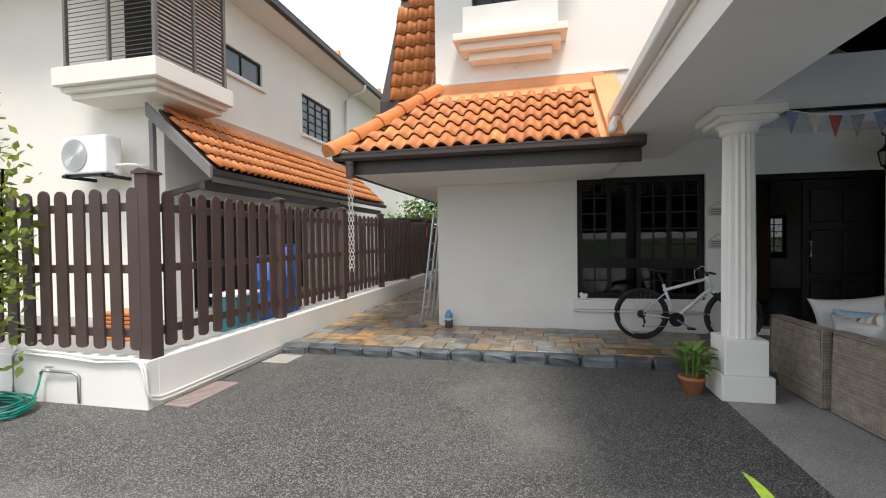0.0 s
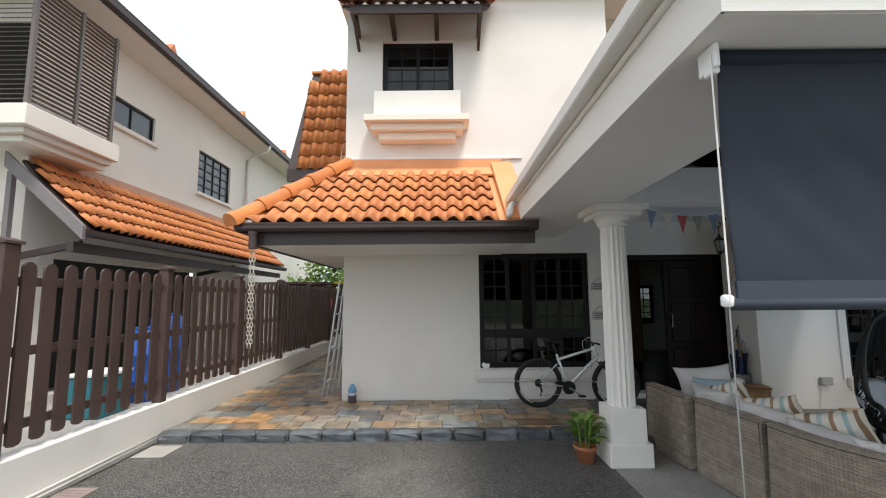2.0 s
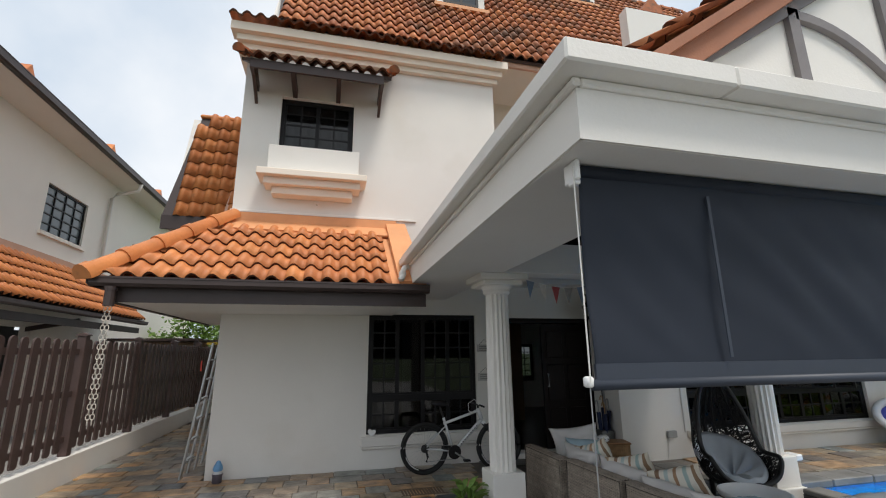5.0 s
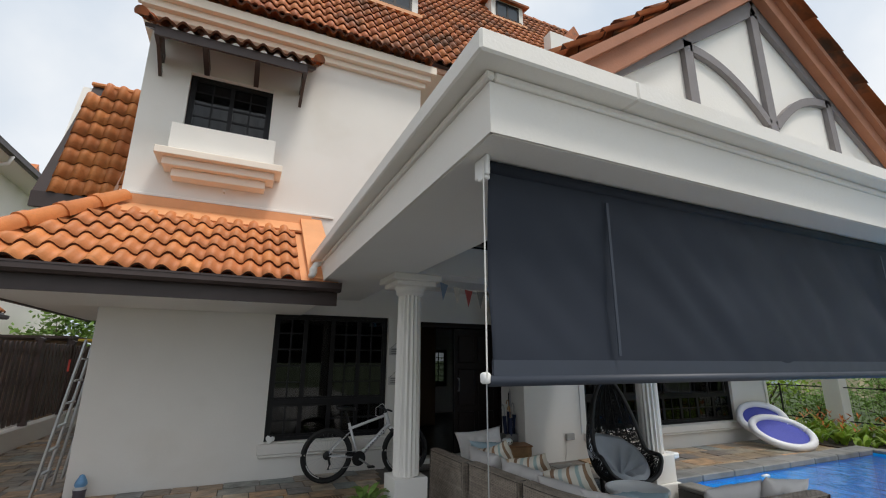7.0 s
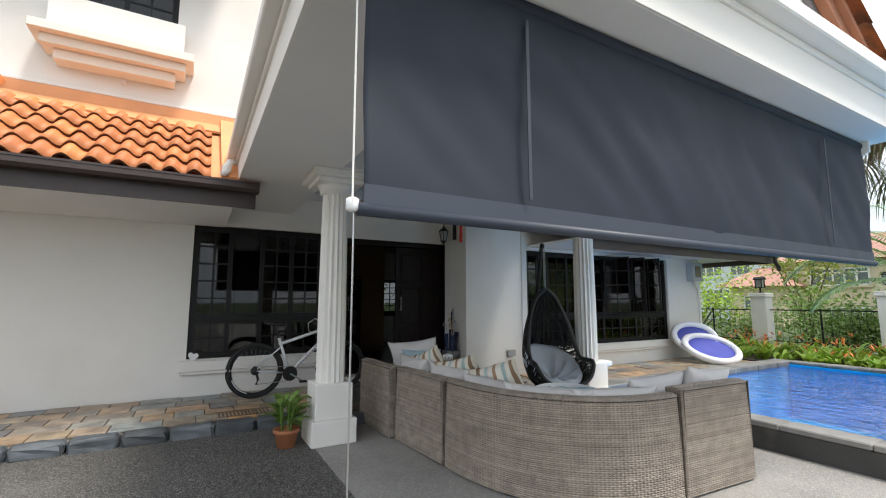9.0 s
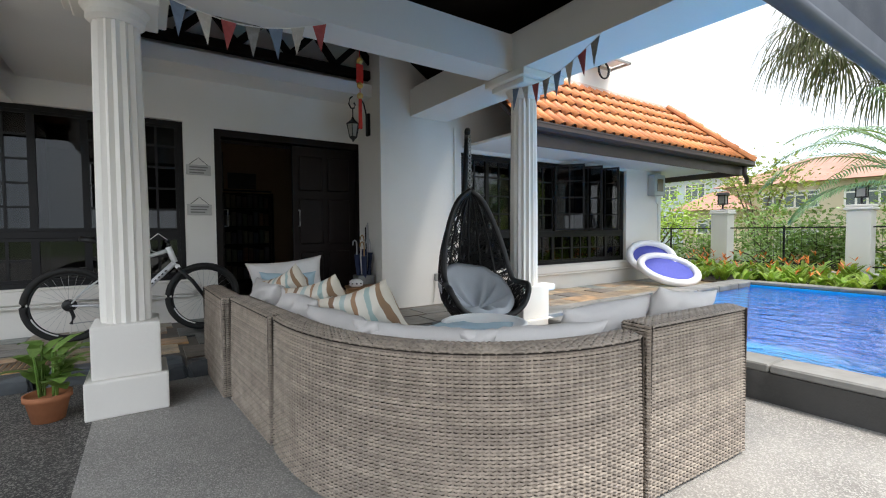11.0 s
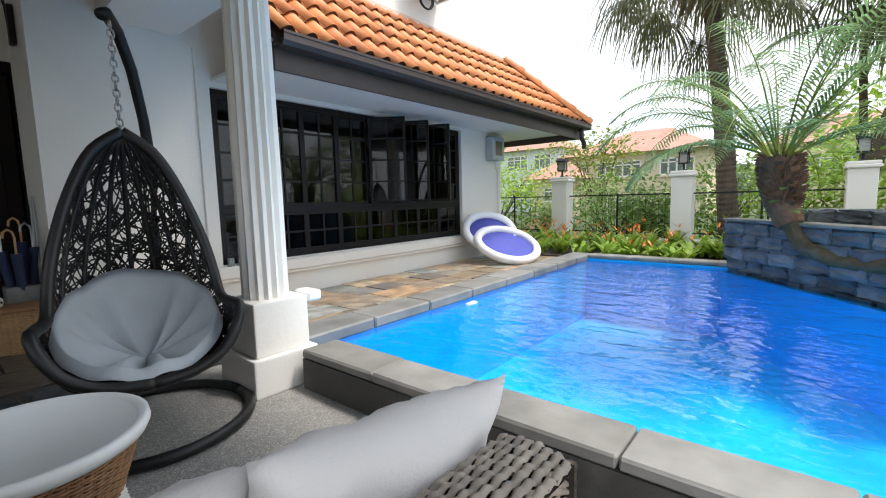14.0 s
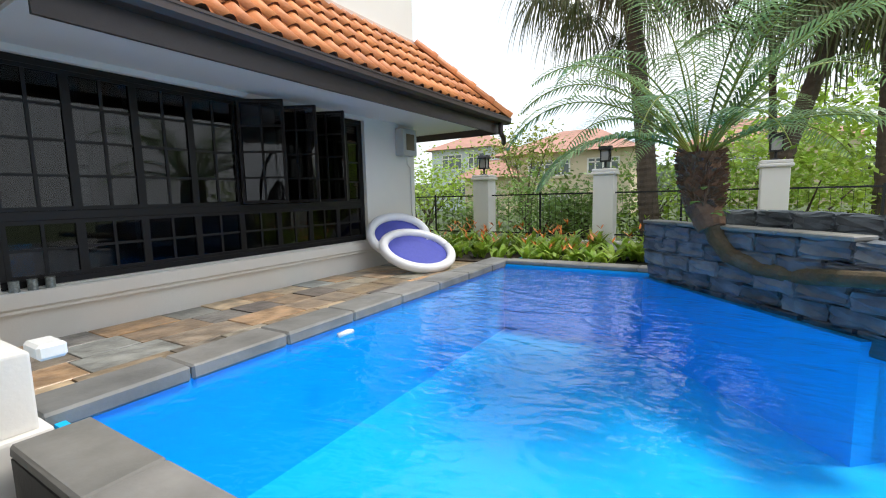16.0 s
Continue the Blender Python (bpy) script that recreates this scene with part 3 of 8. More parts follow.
# white downpipe elbow beside the coping
elbow = thing("downpipe_elbow", "white plastic drain elbow at the porch coping", "pipe")
part("pipe", tube([(1.25, 5.35, 2.74), (1.20, 5.33, 2.72), (1.17, 5.30, 2.66), (1.17, 5.28, 2.60), (1.14, 5.22, 2.56)], 0.035, 10), M_PVC, elbow, smooth=True)
part("collar", lathe([(0.045, 0), (0.045, 0.05)], (1.17, 5.29, 2.61), 12), M_PVC, elbow)

# steep side roof behind the west wall
side_roof = thing("side_roof", "steep orange clay tile roof on the side wall", "roof")
slab([(-2.46, 7.9, 3.93), (-1.17, 7.9, 3.93), (-1.17, 8.6, 6.15), (-2.24, 8.6, 6.15)], 0.08, M_BROWN, "roof_board", side_roof)
_l2 = math.hypot(0.7, 2.22)
lay_tiles(side_roof, (-2.48, 7.9, 3.95), (-1.17, 7.9, 3.95), (-2.48, 8.6, 6.17), lambda s: (0.24 * s / _l2, 1.40), TILE_MESH, rows=8, pitch=_l2 / 8)
part("fascia", box(-2.44, -1.165, 7.84, 7.90, 3.72, 3.95), M_BROWN, side_roof)
slab([(-1.52, 7.87, 4.04), (-1.165, 7.87, 4.04), (-1.165, 8.57, 6.25), (-1.24, 8.57, 6.25)], 0.06, M_PINK, "side_flashing", side_roof)
part("cheek", prism([(7.94, 3.75), (12.0, 3.75), (12.0, 6.1), (8.6, 6.1)], "x", -2.38, -1.17), M_WALL, side_roof)
part("ridge_cap", box(-2.27, -1.17, 8.55, 8.72, 6.14, 6.21, 0.02), M_TILE, side_roof)

# cornice and main roof
structure("cornice", boxes([(-1.25, 3.12, F - 0.09, F + 0.02, 6.50, 6.60), (-1.32, 3.19, F - 0.18, F + 0.02, 6.60, 6.71), (-1.40, 3.27, F - 0.27, F + 0.02, 6.71, 6.86), (-1.34, -1.16, F + 0.02, 12, 6.56, 6.86)], 0.006), M_TRIM, "cream stepped cornice under the roof", "cornice")
main_roof = thing("main_roof", "weathered orange clay tile main roof of the house", "roof")
lay_tiles(main_roof, (-1.42, 6.50, 6.87), (3.26, 6.50, 6.87), (-1.42, 6.80, 6.92), lambda s: (0.0, 4.7), TILE_MESH_OLD, rows=1)
slab([(-0.72, 6.65, 7.0), (13.4, 6.65, 7.0), (11.0, 10.0, 12.36), (-1.15, 10.0, 12.36)], 0.06, M_BROWN, "roof_board", main_roof)
_l3 = math.hypot(3.35, 5.36)
lay_tiles(main_roof, (-0.72, 6.65, 7.02), (13.4, 6.65, 7.02), (-0.72, 10.0, 12.38), lambda s: (-0.43 * s / _l3, 14.1 - 2.4 * s / _l3), None, M_TILE_J)
ridge_tiles(main_roof, (-1.15, 10.0, 12.4), (11.0, 10.0, 12.4), 0.1, 0.4, M_TILE_OLD)
ridge_tiles(main_roof, (13.4, 6.65, 7.05), (11.0, 10.0, 12.4), 0.09, 0.4, M_TILE_OLD)
part("fascia", box(-0.70, 11.0, 6.72, 6.77, 6.88, 7.0), M_PINK, main_roof)
part("soffit", box(-0.70, 11.0, 6.77, 8.0, 6.90, 6.93), M_TRIM, main_roof)
part("gable_end", prism([(6.8, 6.86), (13.2, 6.86), (10.0, 12.3)], "x", -0.9, -0.7), M_WALL, main_roof)
part("gablet", prism([(8.55, 11.2), (9.35, 11.2), (8.95, 11.75)], "y", 9.0, 9.9), M_TILE_OLD, main_roof, "small tiled gablet on the roof slope")


def dormer(x, y, z, label):
    d = thing("dormer", label, "dormer", "dormers on the main roof")
    part("cheek", box(x - 0.55, x + 0.55, y, y + 1.2, z, z + 0.75), M_WALL, d)
    part("frame", boxes([(x - 0.4, x + 0.4, y - 0.02, y, z + 0.12, z + 0.18), (x - 0.4, x + 0.4, y - 0.02, y, z + 0.6, z + 0.66), (x - 0.4, x - 0.34, y - 0.02, y, z + 0.18, z + 0.6), (x + 0.34, x + 0.4, y - 0.02, y, z + 0.18, z + 0.6), (x - 0.03, x + 0.03, y - 0.02, y, z + 0.18, z + 0.6)]), M_BLACK, d)
    part("pane", box(x - 0.34, x + 0.34, y - 0.008, y - 0.003, z + 0.18, z + 0.6), mat("dormer_glass", (0.05, 0.06, 0.07), 0.08), d)
    part("sill_flashing", box(x - 0.62, x + 0.62, y - 0.12, y + 0.1, z - 0.06, z + 0.02), M_ORANGE, d)
    slab([(x - 0.7, y - 0.15, z + 0.74), (x + 0.7, y - 0.15, z + 0.74), (x + 0.7, y + 1.3, z + 1.1), (x - 0.7, y + 1.3, z + 1.1)], 0.06, M_TILE_J, "roof_board", d)
    return d


dormer(2.80, 7.88, 9.02, "white dormer with a dark window in the tile roof")
dormer(6.7, 9.30, 11.25, "white dormer with a dark window higher on the tile roof")

# ---- window units ----
M_CURTAIN = mat("beige_curtain", (0.42, 0.33, 0.24), 0.9, vary=0.2, scale=12)


def window_unit(name, x0, x1, z0, z1, y, leaves, transom, rows_top, rows_low, label, out=0.05):
    """A black steel window: outer frame, casements with glazing bars, panes of glass."""
    w = tagged(new(name), label, "window", "", "structure")
    f = 0.05
    part("window_frame", boxes([(x0, x1, y, y + 0.06, z0, z0 + f), (x0, x1, y, y + 0.06, z1 - f, z1), (x0, x0 + f, y, y + 0.06, z0 + f, z1 - f), (x1 - f, x1, y, y + 0.06, z0 + f, z1 - f), (x0 + f, x1 - f, y, y + 0.06, transom, transom + 0.07)], 0.004), M_BLACK, w)
    xs = [x0 + f + (x1 - x0 - 2 * f) * i / len(leaves) for i in range(len(leaves) + 1)]
    for i, kind in enumerate(leaves):
        a, b = xs[i], xs[i + 1]
        for lo, hi, rows in ((z0 + f, transom, rows_low), (transom + 0.07, z1 - f, rows_top)):
            if kind == "open" and lo > transom:
                continue
            g = 0.03
            items = [(a, b, y + 0.01, y + 0.05, lo, lo + g), (a, b, y + 0.01, y + 0.05, hi - g, hi), (a, a + g, y + 0.01, y + 0.05, lo + g, hi - g), (b - g, b, y + 0.01, y + 0.05, lo + g, hi - g)]
            if kind != "plain":
                cols = 2
                items += [(a + (b - a) * c / cols - 0.011, a + (b - a) * c / cols + 0.011, y + 0.018, y + 0.042, lo + g, hi - g) for c in range(1, cols)]
                items += [(a + g, b - g, y + 0.02, y + 0.04, lo + (hi - lo) * r / rows - 0.011, lo + (hi - lo) * r / rows + 0.011) for r in range(1, rows)]
            part("casement", boxes(items), M_BLACK, w)
            part("pane", box(a + g, b - g, y + 0.028, y + 0.032, lo + g, hi - g), M_GLASS, w).visible_shadow = False
    return w


def open_leaf(hx, y, z0, z1, width, angle, rows, label):
    """A casement standing open on its hinge."""
    lf = thing("open_casement", label, "window leaf", "open casements by the pool", (hx, y, 0), angle)
    g = 0.03
    items = [(0, width, -0.02, 0.02, z0, z0 + g), (0, width, -0.02, 0.02, z1 - g, z1), (0, g, -0.02, 0.02, z0 + g, z1 - g), (width - g, width, -0.02, 0.02, z0 + g, z1 - g), (width / 2 - 0.01, width / 2 + 0.01, -0.012, 0.012, z0 + g, z1 - g)]
    items += [(g, width - g, -0.012, 0.012, z0 + (z1 - z0) * r / rows - 0.01, z0 + (z1 - z0) * r / rows + 0.01) for r in range(1, rows)]
    part("casement", boxes(items), M_BLACK, lf)
    part("pane", box(g, width - g, -0.002, 0.002, z0 + g, z1 - g), M_GLASS, lf).visible_shadow = False


def curtain(x0, x1, y, z0, z1, label, material=None):
    bm = bmesh.new()
    n = int((x1 - x0) / 0.025)
    rows = [[bm.verts.new((x0 + (x1 - x0) * i / n, y + 0.03 * math.sin(i * 0.9) + 0.008 * math.sin(i * 2.3), z)) for i in range(n + 1)] for z in (z0, z1)]
    for i in range(n):
        bm.faces.new((rows[0][i], rows[0][i + 1], rows[1][i + 1], rows[1][i])).smooth = True
    c = thing("curtain", label, "curtain", "curtains")
    part("cloth", bm, material or M_CURTAIN, c)


window_unit("window_1", *W1, F + 0.06, ["grid", "plain", "grid", "grid"], 1.02, 5, 2, "black steel casement window with glazing bars and curtains")
curtain(0.95, 1.45, F + 0.20, TZ + 0.104, 2.3, "beige gathered curtain behind the front window")
curtain(1.72, 2.58, F + 0.20, TZ + 0.104, 2.3, "beige gathered curtain behind the front window")
structure("sill_1", boxes([(0.83, 2.68, F - 0.07, F + 0.05, 0.40, 0.535), (0.85, 2.66, F - 0.05, F + 0.0, 0.36, 0.40)], 0.012), M_WALL, "white moulded window sill", "sill")
# added cloth, its pale blue-grey imitates sky reflected in the panes
curtain(-0.62, 0.60, F + 0.30, 4.6, 5.55, "added pale blue-grey cloth imitating reflected sky in the upper window", mat("painted_sky_reflection_cloth", (0.62, 0.66, 0.72), 0.9, vary=0.15, scale=8))
window_unit("window_2", *W2, F + 0.08, ["grid", "grid"], 4.87, 4, 1, "black upper window with glazing bars")
# mid-grey colour of this wall stands in for the room's dimness
structure("room_upper", box(-0.9, 2.8, 8.4, 8.5, 3.9, 6.7), mat("painted_dim_room_wall", (0.28, 0.28, 0.29), 0.8, vary=0.05), "wall of the upper room, coloured grey to look dim", "wall")
sill = tagged(new("sill_2"), "white stepped plaster ledge under the upper window", "sill", "", "structure")
for i, (dx, dy, z0, z1) in enumerate([(0.10, 0.26, 4.36, 4.80), (0.22, 0.42, 4.26, 4.36), (0.13, 0.32, 4.15, 4.26), (0.02, 0.22, 4.03, 4.15)]):
    part("ledge_step", box(W2[0] - dx, W2[1] + dx, F - dy, F - 0.002, z0, z1, 0.008), M_WALL if i < 1 else M_TRIM, sill)
part("drain_spout", tube([(0.05, F - 0.02, 3.96), (0.05, F - 0.14, 3.955)], 0.018, 8), M_PVC, sill)
structure("ledge_string", box(-1.18, 1.62, F - 0.03, F - 0.002, 3.775, 3.81, 0.004), M_WALL, "thin white string course above the lean-to roof", "trim")

# tiled canopy over the upper window
canopy = thing("window_canopy", "small dark timber canopy with mossy clay tiles", "canopy")
slab([(-1.10, F - 0.66, 5.95), (1.10, F - 0.66, 5.95), (1.10, F - 0.01, 6.34), (-1.10, F - 0.01, 6.34)], 0.05, M_BROWN, "roof_board", canopy)
lay_tiles(canopy, (-1.12, F - 0.70, 5.95), (1.12, F - 0.70, 5.95), (-1.12, F, 6.36), lambda s: (0.0, 2.24), TILE_MESH_OLD, rows=2)
part("front_board", box(-0.98, 0.98, F - 0.66, F - 0.62, 5.81, 5.93), M_BROWN, canopy)
for x in (-0.99, 0.94):
    part("bracket", prism([(F - 0.62, 5.95), (F - 0.62, 5.83), (F - 0.02, 5.80), (F - 0.02, 5.92), (F - 0.3, 6.06)], "x", x, x + 0.05), M_BROWN, canopy)
    part("brace", prism([(F - 0.60, 5.92), (F - 0.02, 5.58), (F - 0.02, 5.66), (F - 0.54, 5.96)], "x", x + 0.004, x + 0.046), M_BROWN, canopy)
for x in (-0.42, 0.26):
    part("strut", prism([(F - 0.62, 5.92), (F - 0.62, 5.84), (F - 0.02, 5.76), (F - 0.02, 5.90)], "x", x, x + 0.07), M_BROWN, canopy)
ridge_tiles(canopy, (-1.13, F - 0.74, 5.98), (-1.13, F, 6.40), 0.075, 0.36, M_TILE_OLD)
ridge_tiles(canopy, (1.13, F - 0.74, 5.98), (1.13, F, 6.40), 0.075, 0.36, M_TILE_OLD)

# ---- wing by the pool: window, sill, roof ----
window_unit("window_3", *WP, W + 0.05, ["grid", "grid", "grid", "grid", "open", "open", "grid", "grid"], 0.98, 4, 2, "long black steel window with glazing bars facing the pool")
for hx, an in ((7.78, -52), (8.24, -60), (8.70, -66)):
    open_leaf(hx, W + 0.03, 1.06, 2.12, 0.46, an, 4, "black steel casement standing open over the pool terrace")
structure("sill_3", boxes([(5.78, 9.9, W - 0.07, W + 0.05, 0.37, 0.49), (5.80, 9.9, W - 0.05, W, 0.33, 0.37)], 0.012), M_WALL, "white moulded sill below the long window", "sill")
for a, b in ((5.95, 6.5), (6.6, 6.9), (9.0, 9.5)):
    curtain(a, b, W + 0.42, TZ + 0.004, 2.2, "beige gathered curtain behind the long window")
wing_roof = thing("wing_roof", "orange clay tile lean-to roof over the pool terrace", "roof")
GY, GZ = 5.05, 2.32
slab([(5.88, GY, GZ), (11.86, GY, GZ), (10.93, W, 3.40), (5.88, W, 3.40)], 0.04, M_BROWN, "roof_board", wing_roof)
slab([(11.86, GY, GZ), (11.86, 10.0, GZ), (10.93, 10.0, 3.40), (10.93, W, 3.40)], 0.04, M_BROWN, "roof_board", wing_roof)
_l4 = math.hypot(W - GY, 3.40 - GZ)
lay_tiles(wing_roof, (5.88, GY, GZ + 0.02), (11.86, GY, GZ + 0.02), (5.88, W, 3.42), lambda s: (0.0, 6.0 - 0.93 * s / _l4), TILE_MESH, rows=5)
lay_tiles(wing_roof, (11.86, GY, GZ + 0.02), (11.86, 10.0, GZ + 0.02), (10.93, GY, 3.42), lambda s: (1.13 * s / 1.46, 4.9), TILE_MESH)
ridge_tiles(wing_roof, (11.92, GY - 0.06, GZ + 0.02), (10.93, W - 0.03, 3.46), 0.08, 0.37)
part("flashing", box(5.64, 10.95, W - 0.035, W - 0.002, 3.28, 3.52), mat("pale_flashing", (0.72, 0.56, 0.48), 0.7, vary=0.1), wing_roof, "pale pink painted flashing band")
gutter(wing_roof, "x", 5.88, 11.95, GY - 0.1, GY + 0.04, GZ - 0.07, GZ + 0.03)
gutter(wing_roof, "y", GY - 0.06, 10.0, 11.96, 11.84, GZ - 0.07, GZ + 0.03)
part("fascia", boxes([(5.88, 11.82, GY + 0.045, GY + 0.075, GZ - 0.23, GZ - 0.02), (11.79, 11.82, GY + 0.075, 10.0, GZ - 0.23, GZ - 0.02)]), M_BROWN, wing_roof)
part("soffit", boxes([(5.88, 11.79, GY + 0.075, W - 0.002, GZ - 0.12, GZ - 0.09), (10.86, 11.79, W, 10.0, GZ - 0.12, GZ - 0.09)]), M_SOFFIT, wing_roof)
part("downpipe", tube([(11.70, GY - 0.02, GZ - 0.05), (11.70, GY - 0.02, GZ - 0.22), (11.78, GY - 0.02, GZ - 0.28), (11.86, GY + 0.0, GZ - 0.30), (11.98, GY + 0.05, GZ - 0.36)], 0.04, 10), M_BROWN, wing_roof, smooth=True)

# ---- columns ----


def column(x, y, base_w, label):
    c = thing("porch_column", label, "column", "porch columns")
    h = base_w / 2
    part("base", box(x - h, x + h, y - h, y + h, 0.0, 0.22, 0.012, 2), M_WALL, c)
    part("plinth", box(x - h + 0.035, x + h - 0.035, y - h + 0.035, y + h - 0.035, 0.22, 0.53, 0.010, 2), M_WALL, c)
    part("shaft", lathe([(0.132, 0.53), (0.132, 1.2), (0.126, 1.9), (0.120, 2.34)], (x, y, 0), 32, 0.016), M_WALL, c)
    part("necking", lathe([(0.125, 2.31), (0.15, 2.33), (0.15, 2.36), (0.16, 2.38), (0.19, 2.42)], (x, y, 0), 28), M_WALL, c, smooth=False)
    part("capital", boxes([(x - 0.22, x + 0.22, y - 0.22, y + 0.22, 2.40, 2.45), (x - 0.27, x + 0.27, y - 0.27, y + 0.27, 2.45, BZ - 0.002)], 0.008), M_WALL, c)
    return c


column(2.12, 4.61, 0.41, "white fluted column on a square plinth beside the driveway")
column(5.303, 4.40, 0.41, "white fluted column on a chipped square plinth beside the pool")

# ---- half-timbered gable above the porch ----
gable = thing("porch_gable", "white half-timbered gable with a clay tile verge", "gable")
GX, GTOP, GY0 = 3.66, 4.20, 1.66
part("panel", prism([(1.62, 2.86), (5.70, 2.86), (GX, GTOP)], "y", GY0, GY0 + 0.12), M_WALL, gable)


def timber(a, b, w, name="timber"):
    """A grey board on the gable between two points (x, z)."""
    a, b = Vector((a[0], a[1])), Vector((b[0], b[1]))
    n = Vector((-(b - a).y, (b - a).x)).normalized() * w / 2
    part(name, prism([tuple(a + n), tuple(b + n), tuple(b - n), tuple(a - n)], "y", GY0 - 0.035, GY0 - 0.002), M_GREYTIMBER, gable)


timber((1.60, 2.83), (GX, GTOP - 0.01), 0.13, "verge_board")
timber((5.72, 2.83), (GX, GTOP - 0.01), 0.13, "verge_board")
timber((2.86, 2.9), (2.86, 3.62), 0.08)
timber((4.45, 2.9), (4.45, 3.62), 0.08)
timber((GX, 2.9), (GX, 4.12), 0.085)
for sgn in (-1, 1):
    pts = [(GX + sgn * (0.78 - 0.74 * t), 3.58 - 0.36 * t ** 2.1) for t in [i / 8 for i in range(9)]]
    for p, q in zip(pts, pts[1:]):
        timber(p, q, 0.06, "brace")
for sgn in (-1, 1):
    e = (GX + sgn * 2.12, 2.90)
    up_z = GTOP + 0.24
    barge = prism([(e[0], e[1] - 0.05), (GX, up_z - 0.05), (GX, up_z - 0.20), (e[0], e[1] - 0.20)], "y", GY0 - 0.10, GY0 - 0.04)
    part("barge_board", barge, M_BARGE, gable, "orange painted barge board")
    slab([(e[0], GY0 - 0.14, e[1]), (GX, GY0 - 0.14, up_z), (GX, F - 0.1, up_z), (e[0], F - 0.1, e[1])], 0.05, M_BARGE, "roof_board", gable)
    if sgn < 0:
        lay_tiles(gable, (e[0], F - 0.1, e[1] + 0.03), (e[0], GY0 - 0.20, e[1] + 0.03), (GX, F - 0.1, up_z + 0.03), lambda s: (0.0, 5.25), TILE_MESH_OLD)
    else:
        lay_tiles(gable, (e[0], GY0 - 0.20, e[1] + 0.03), (e[0], F - 0.1, e[1] + 0.03), (GX, GY0 - 0.20, up_z + 0.03), lambda s: (0.0, 5.0), TILE_MESH_OLD)
ridge_tiles(gable, (GX, GY0 - 0.24, GTOP + 0.30), (GX, F - 0.2, GTOP + 0.30), 0.09, 0.4, M_TILE_OLD)

# dark trusses under the porch ceiling
TRUSS = 2.98
for y in (3.0, 6.45):
    truss = thing("roof_truss", "dark stained timber truss under the porch roof", "truss", "porch trusses")
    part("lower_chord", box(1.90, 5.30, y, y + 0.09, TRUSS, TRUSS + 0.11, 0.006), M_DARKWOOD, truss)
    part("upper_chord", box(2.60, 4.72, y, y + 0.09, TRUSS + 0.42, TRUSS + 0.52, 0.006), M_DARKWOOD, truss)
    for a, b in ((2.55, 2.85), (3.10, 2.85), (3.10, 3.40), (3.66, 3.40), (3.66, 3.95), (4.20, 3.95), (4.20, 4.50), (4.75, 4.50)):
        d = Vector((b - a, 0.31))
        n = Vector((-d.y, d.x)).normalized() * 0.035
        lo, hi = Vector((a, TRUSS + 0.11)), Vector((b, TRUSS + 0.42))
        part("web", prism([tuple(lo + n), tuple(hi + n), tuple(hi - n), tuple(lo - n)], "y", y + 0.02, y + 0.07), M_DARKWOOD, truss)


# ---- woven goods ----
# very dark brown for the shade seen between woven strands
M_WEAVE_SHADE = mat("weave_gap_shade", (0.035, 0.028, 0.022), 0.8, vary=0.2, scale=20)
M_RATTAN = mat("grey_brown_rattan", (0.40, 0.335, 0.275), 0.5, vary=0.35, scale=14, fine=90, island=0.20)
M_WICKER = mat("honey_wicker", (0.50, 0.30, 0.14), 0.55, vary=0.3, scale=18, fine=90, bump=0.2)
M_WICKER_D = mat("brown_wicker", (0.34, 0.17, 0.075), 0.55, vary=0.3, scale=18, fine=90, bump=0.2)
M_WHITEWICK = mat("white_wicker", (0.78, 0.77, 0.74), 0.5, vary=0.1, scale=18)
M_CUSHION = mat("pale_grey_canvas", (0.72, 0.69, 0.67), 0.9, vary=0.1, scale=5, fine=200, bump=0.25, bump_scale=220)
M_SEAT = mat("light_grey_canvas", (0.63, 0.61, 0.59), 0.9, vary=0.1, scale=4, fine=200, bump=0.25, bump_scale=220)
M_BLUECLOTH = mat("pale_blue_cloth", (0.40, 0.53, 0.60), 0.85, vary=0.12, scale=7, bump=0.2, bump_scale=120)
M_EGGCUSH = mat("silver_grey_cushion", (0.52, 0.55, 0.58), 0.75, vary=0.12, scale=6, fine=120, bump=0.2, bump_scale=60)
M_EGG = mat("black_synthetic_rattan", (0.014, 0.013, 0.013), 0.45, vary=0.3, scale=20)


def striped_mat():
    m = mat("striped_cloth", (0.7, 0.66, 0.58), 0.9, bump=0.25, bump_scale=200)
    n, l = m.node_tree.nodes, m.node_tree.links
    co = n.new("ShaderNodeTexCoord")
    sep = n.new("ShaderNodeSeparateXYZ")
    l.new(co.outputs["Generated"], sep.inputs[0])
    r = n.new("ShaderNodeValToRGB")
    r.color_ramp.interpolation = "CONSTANT"
    bands = [(0.0, (0.66, 0.60, 0.50)), (0.08, (0.27, 0.17, 0.10)), (0.14, (0.70, 0.66, 0.58)), (0.22, (0.36, 0.47, 0.45)), (0.29, (0.72, 0.68, 0.60)), (0.40, (0.36, 0.22, 0.13)), (0.46, (0.70, 0.66, 0.58)),
             (0.55, (0.44, 0.52, 0.50)), (0.62, (0.72, 0.68, 0.60)), (0.70, (0.26, 0.16, 0.10)), (0.78, (0.70, 0.64, 0.54)), (0.9, (0.52, 0.38, 0.26))]
    while len(r.color_ramp.elements) < len(bands):
        r.color_ramp.elements.new(0.5)
    for e, (p, c) in zip(r.color_ramp.elements, bands):
        e.position, e.color = p, (*c, 1)
    l.new(sep.outputs["X"], r.inputs["Fac"])
    l.new(r.outputs["Color"], n["Principled BSDF"].inputs["Base Color"])
    return m


M_STRIPE = striped_mat()


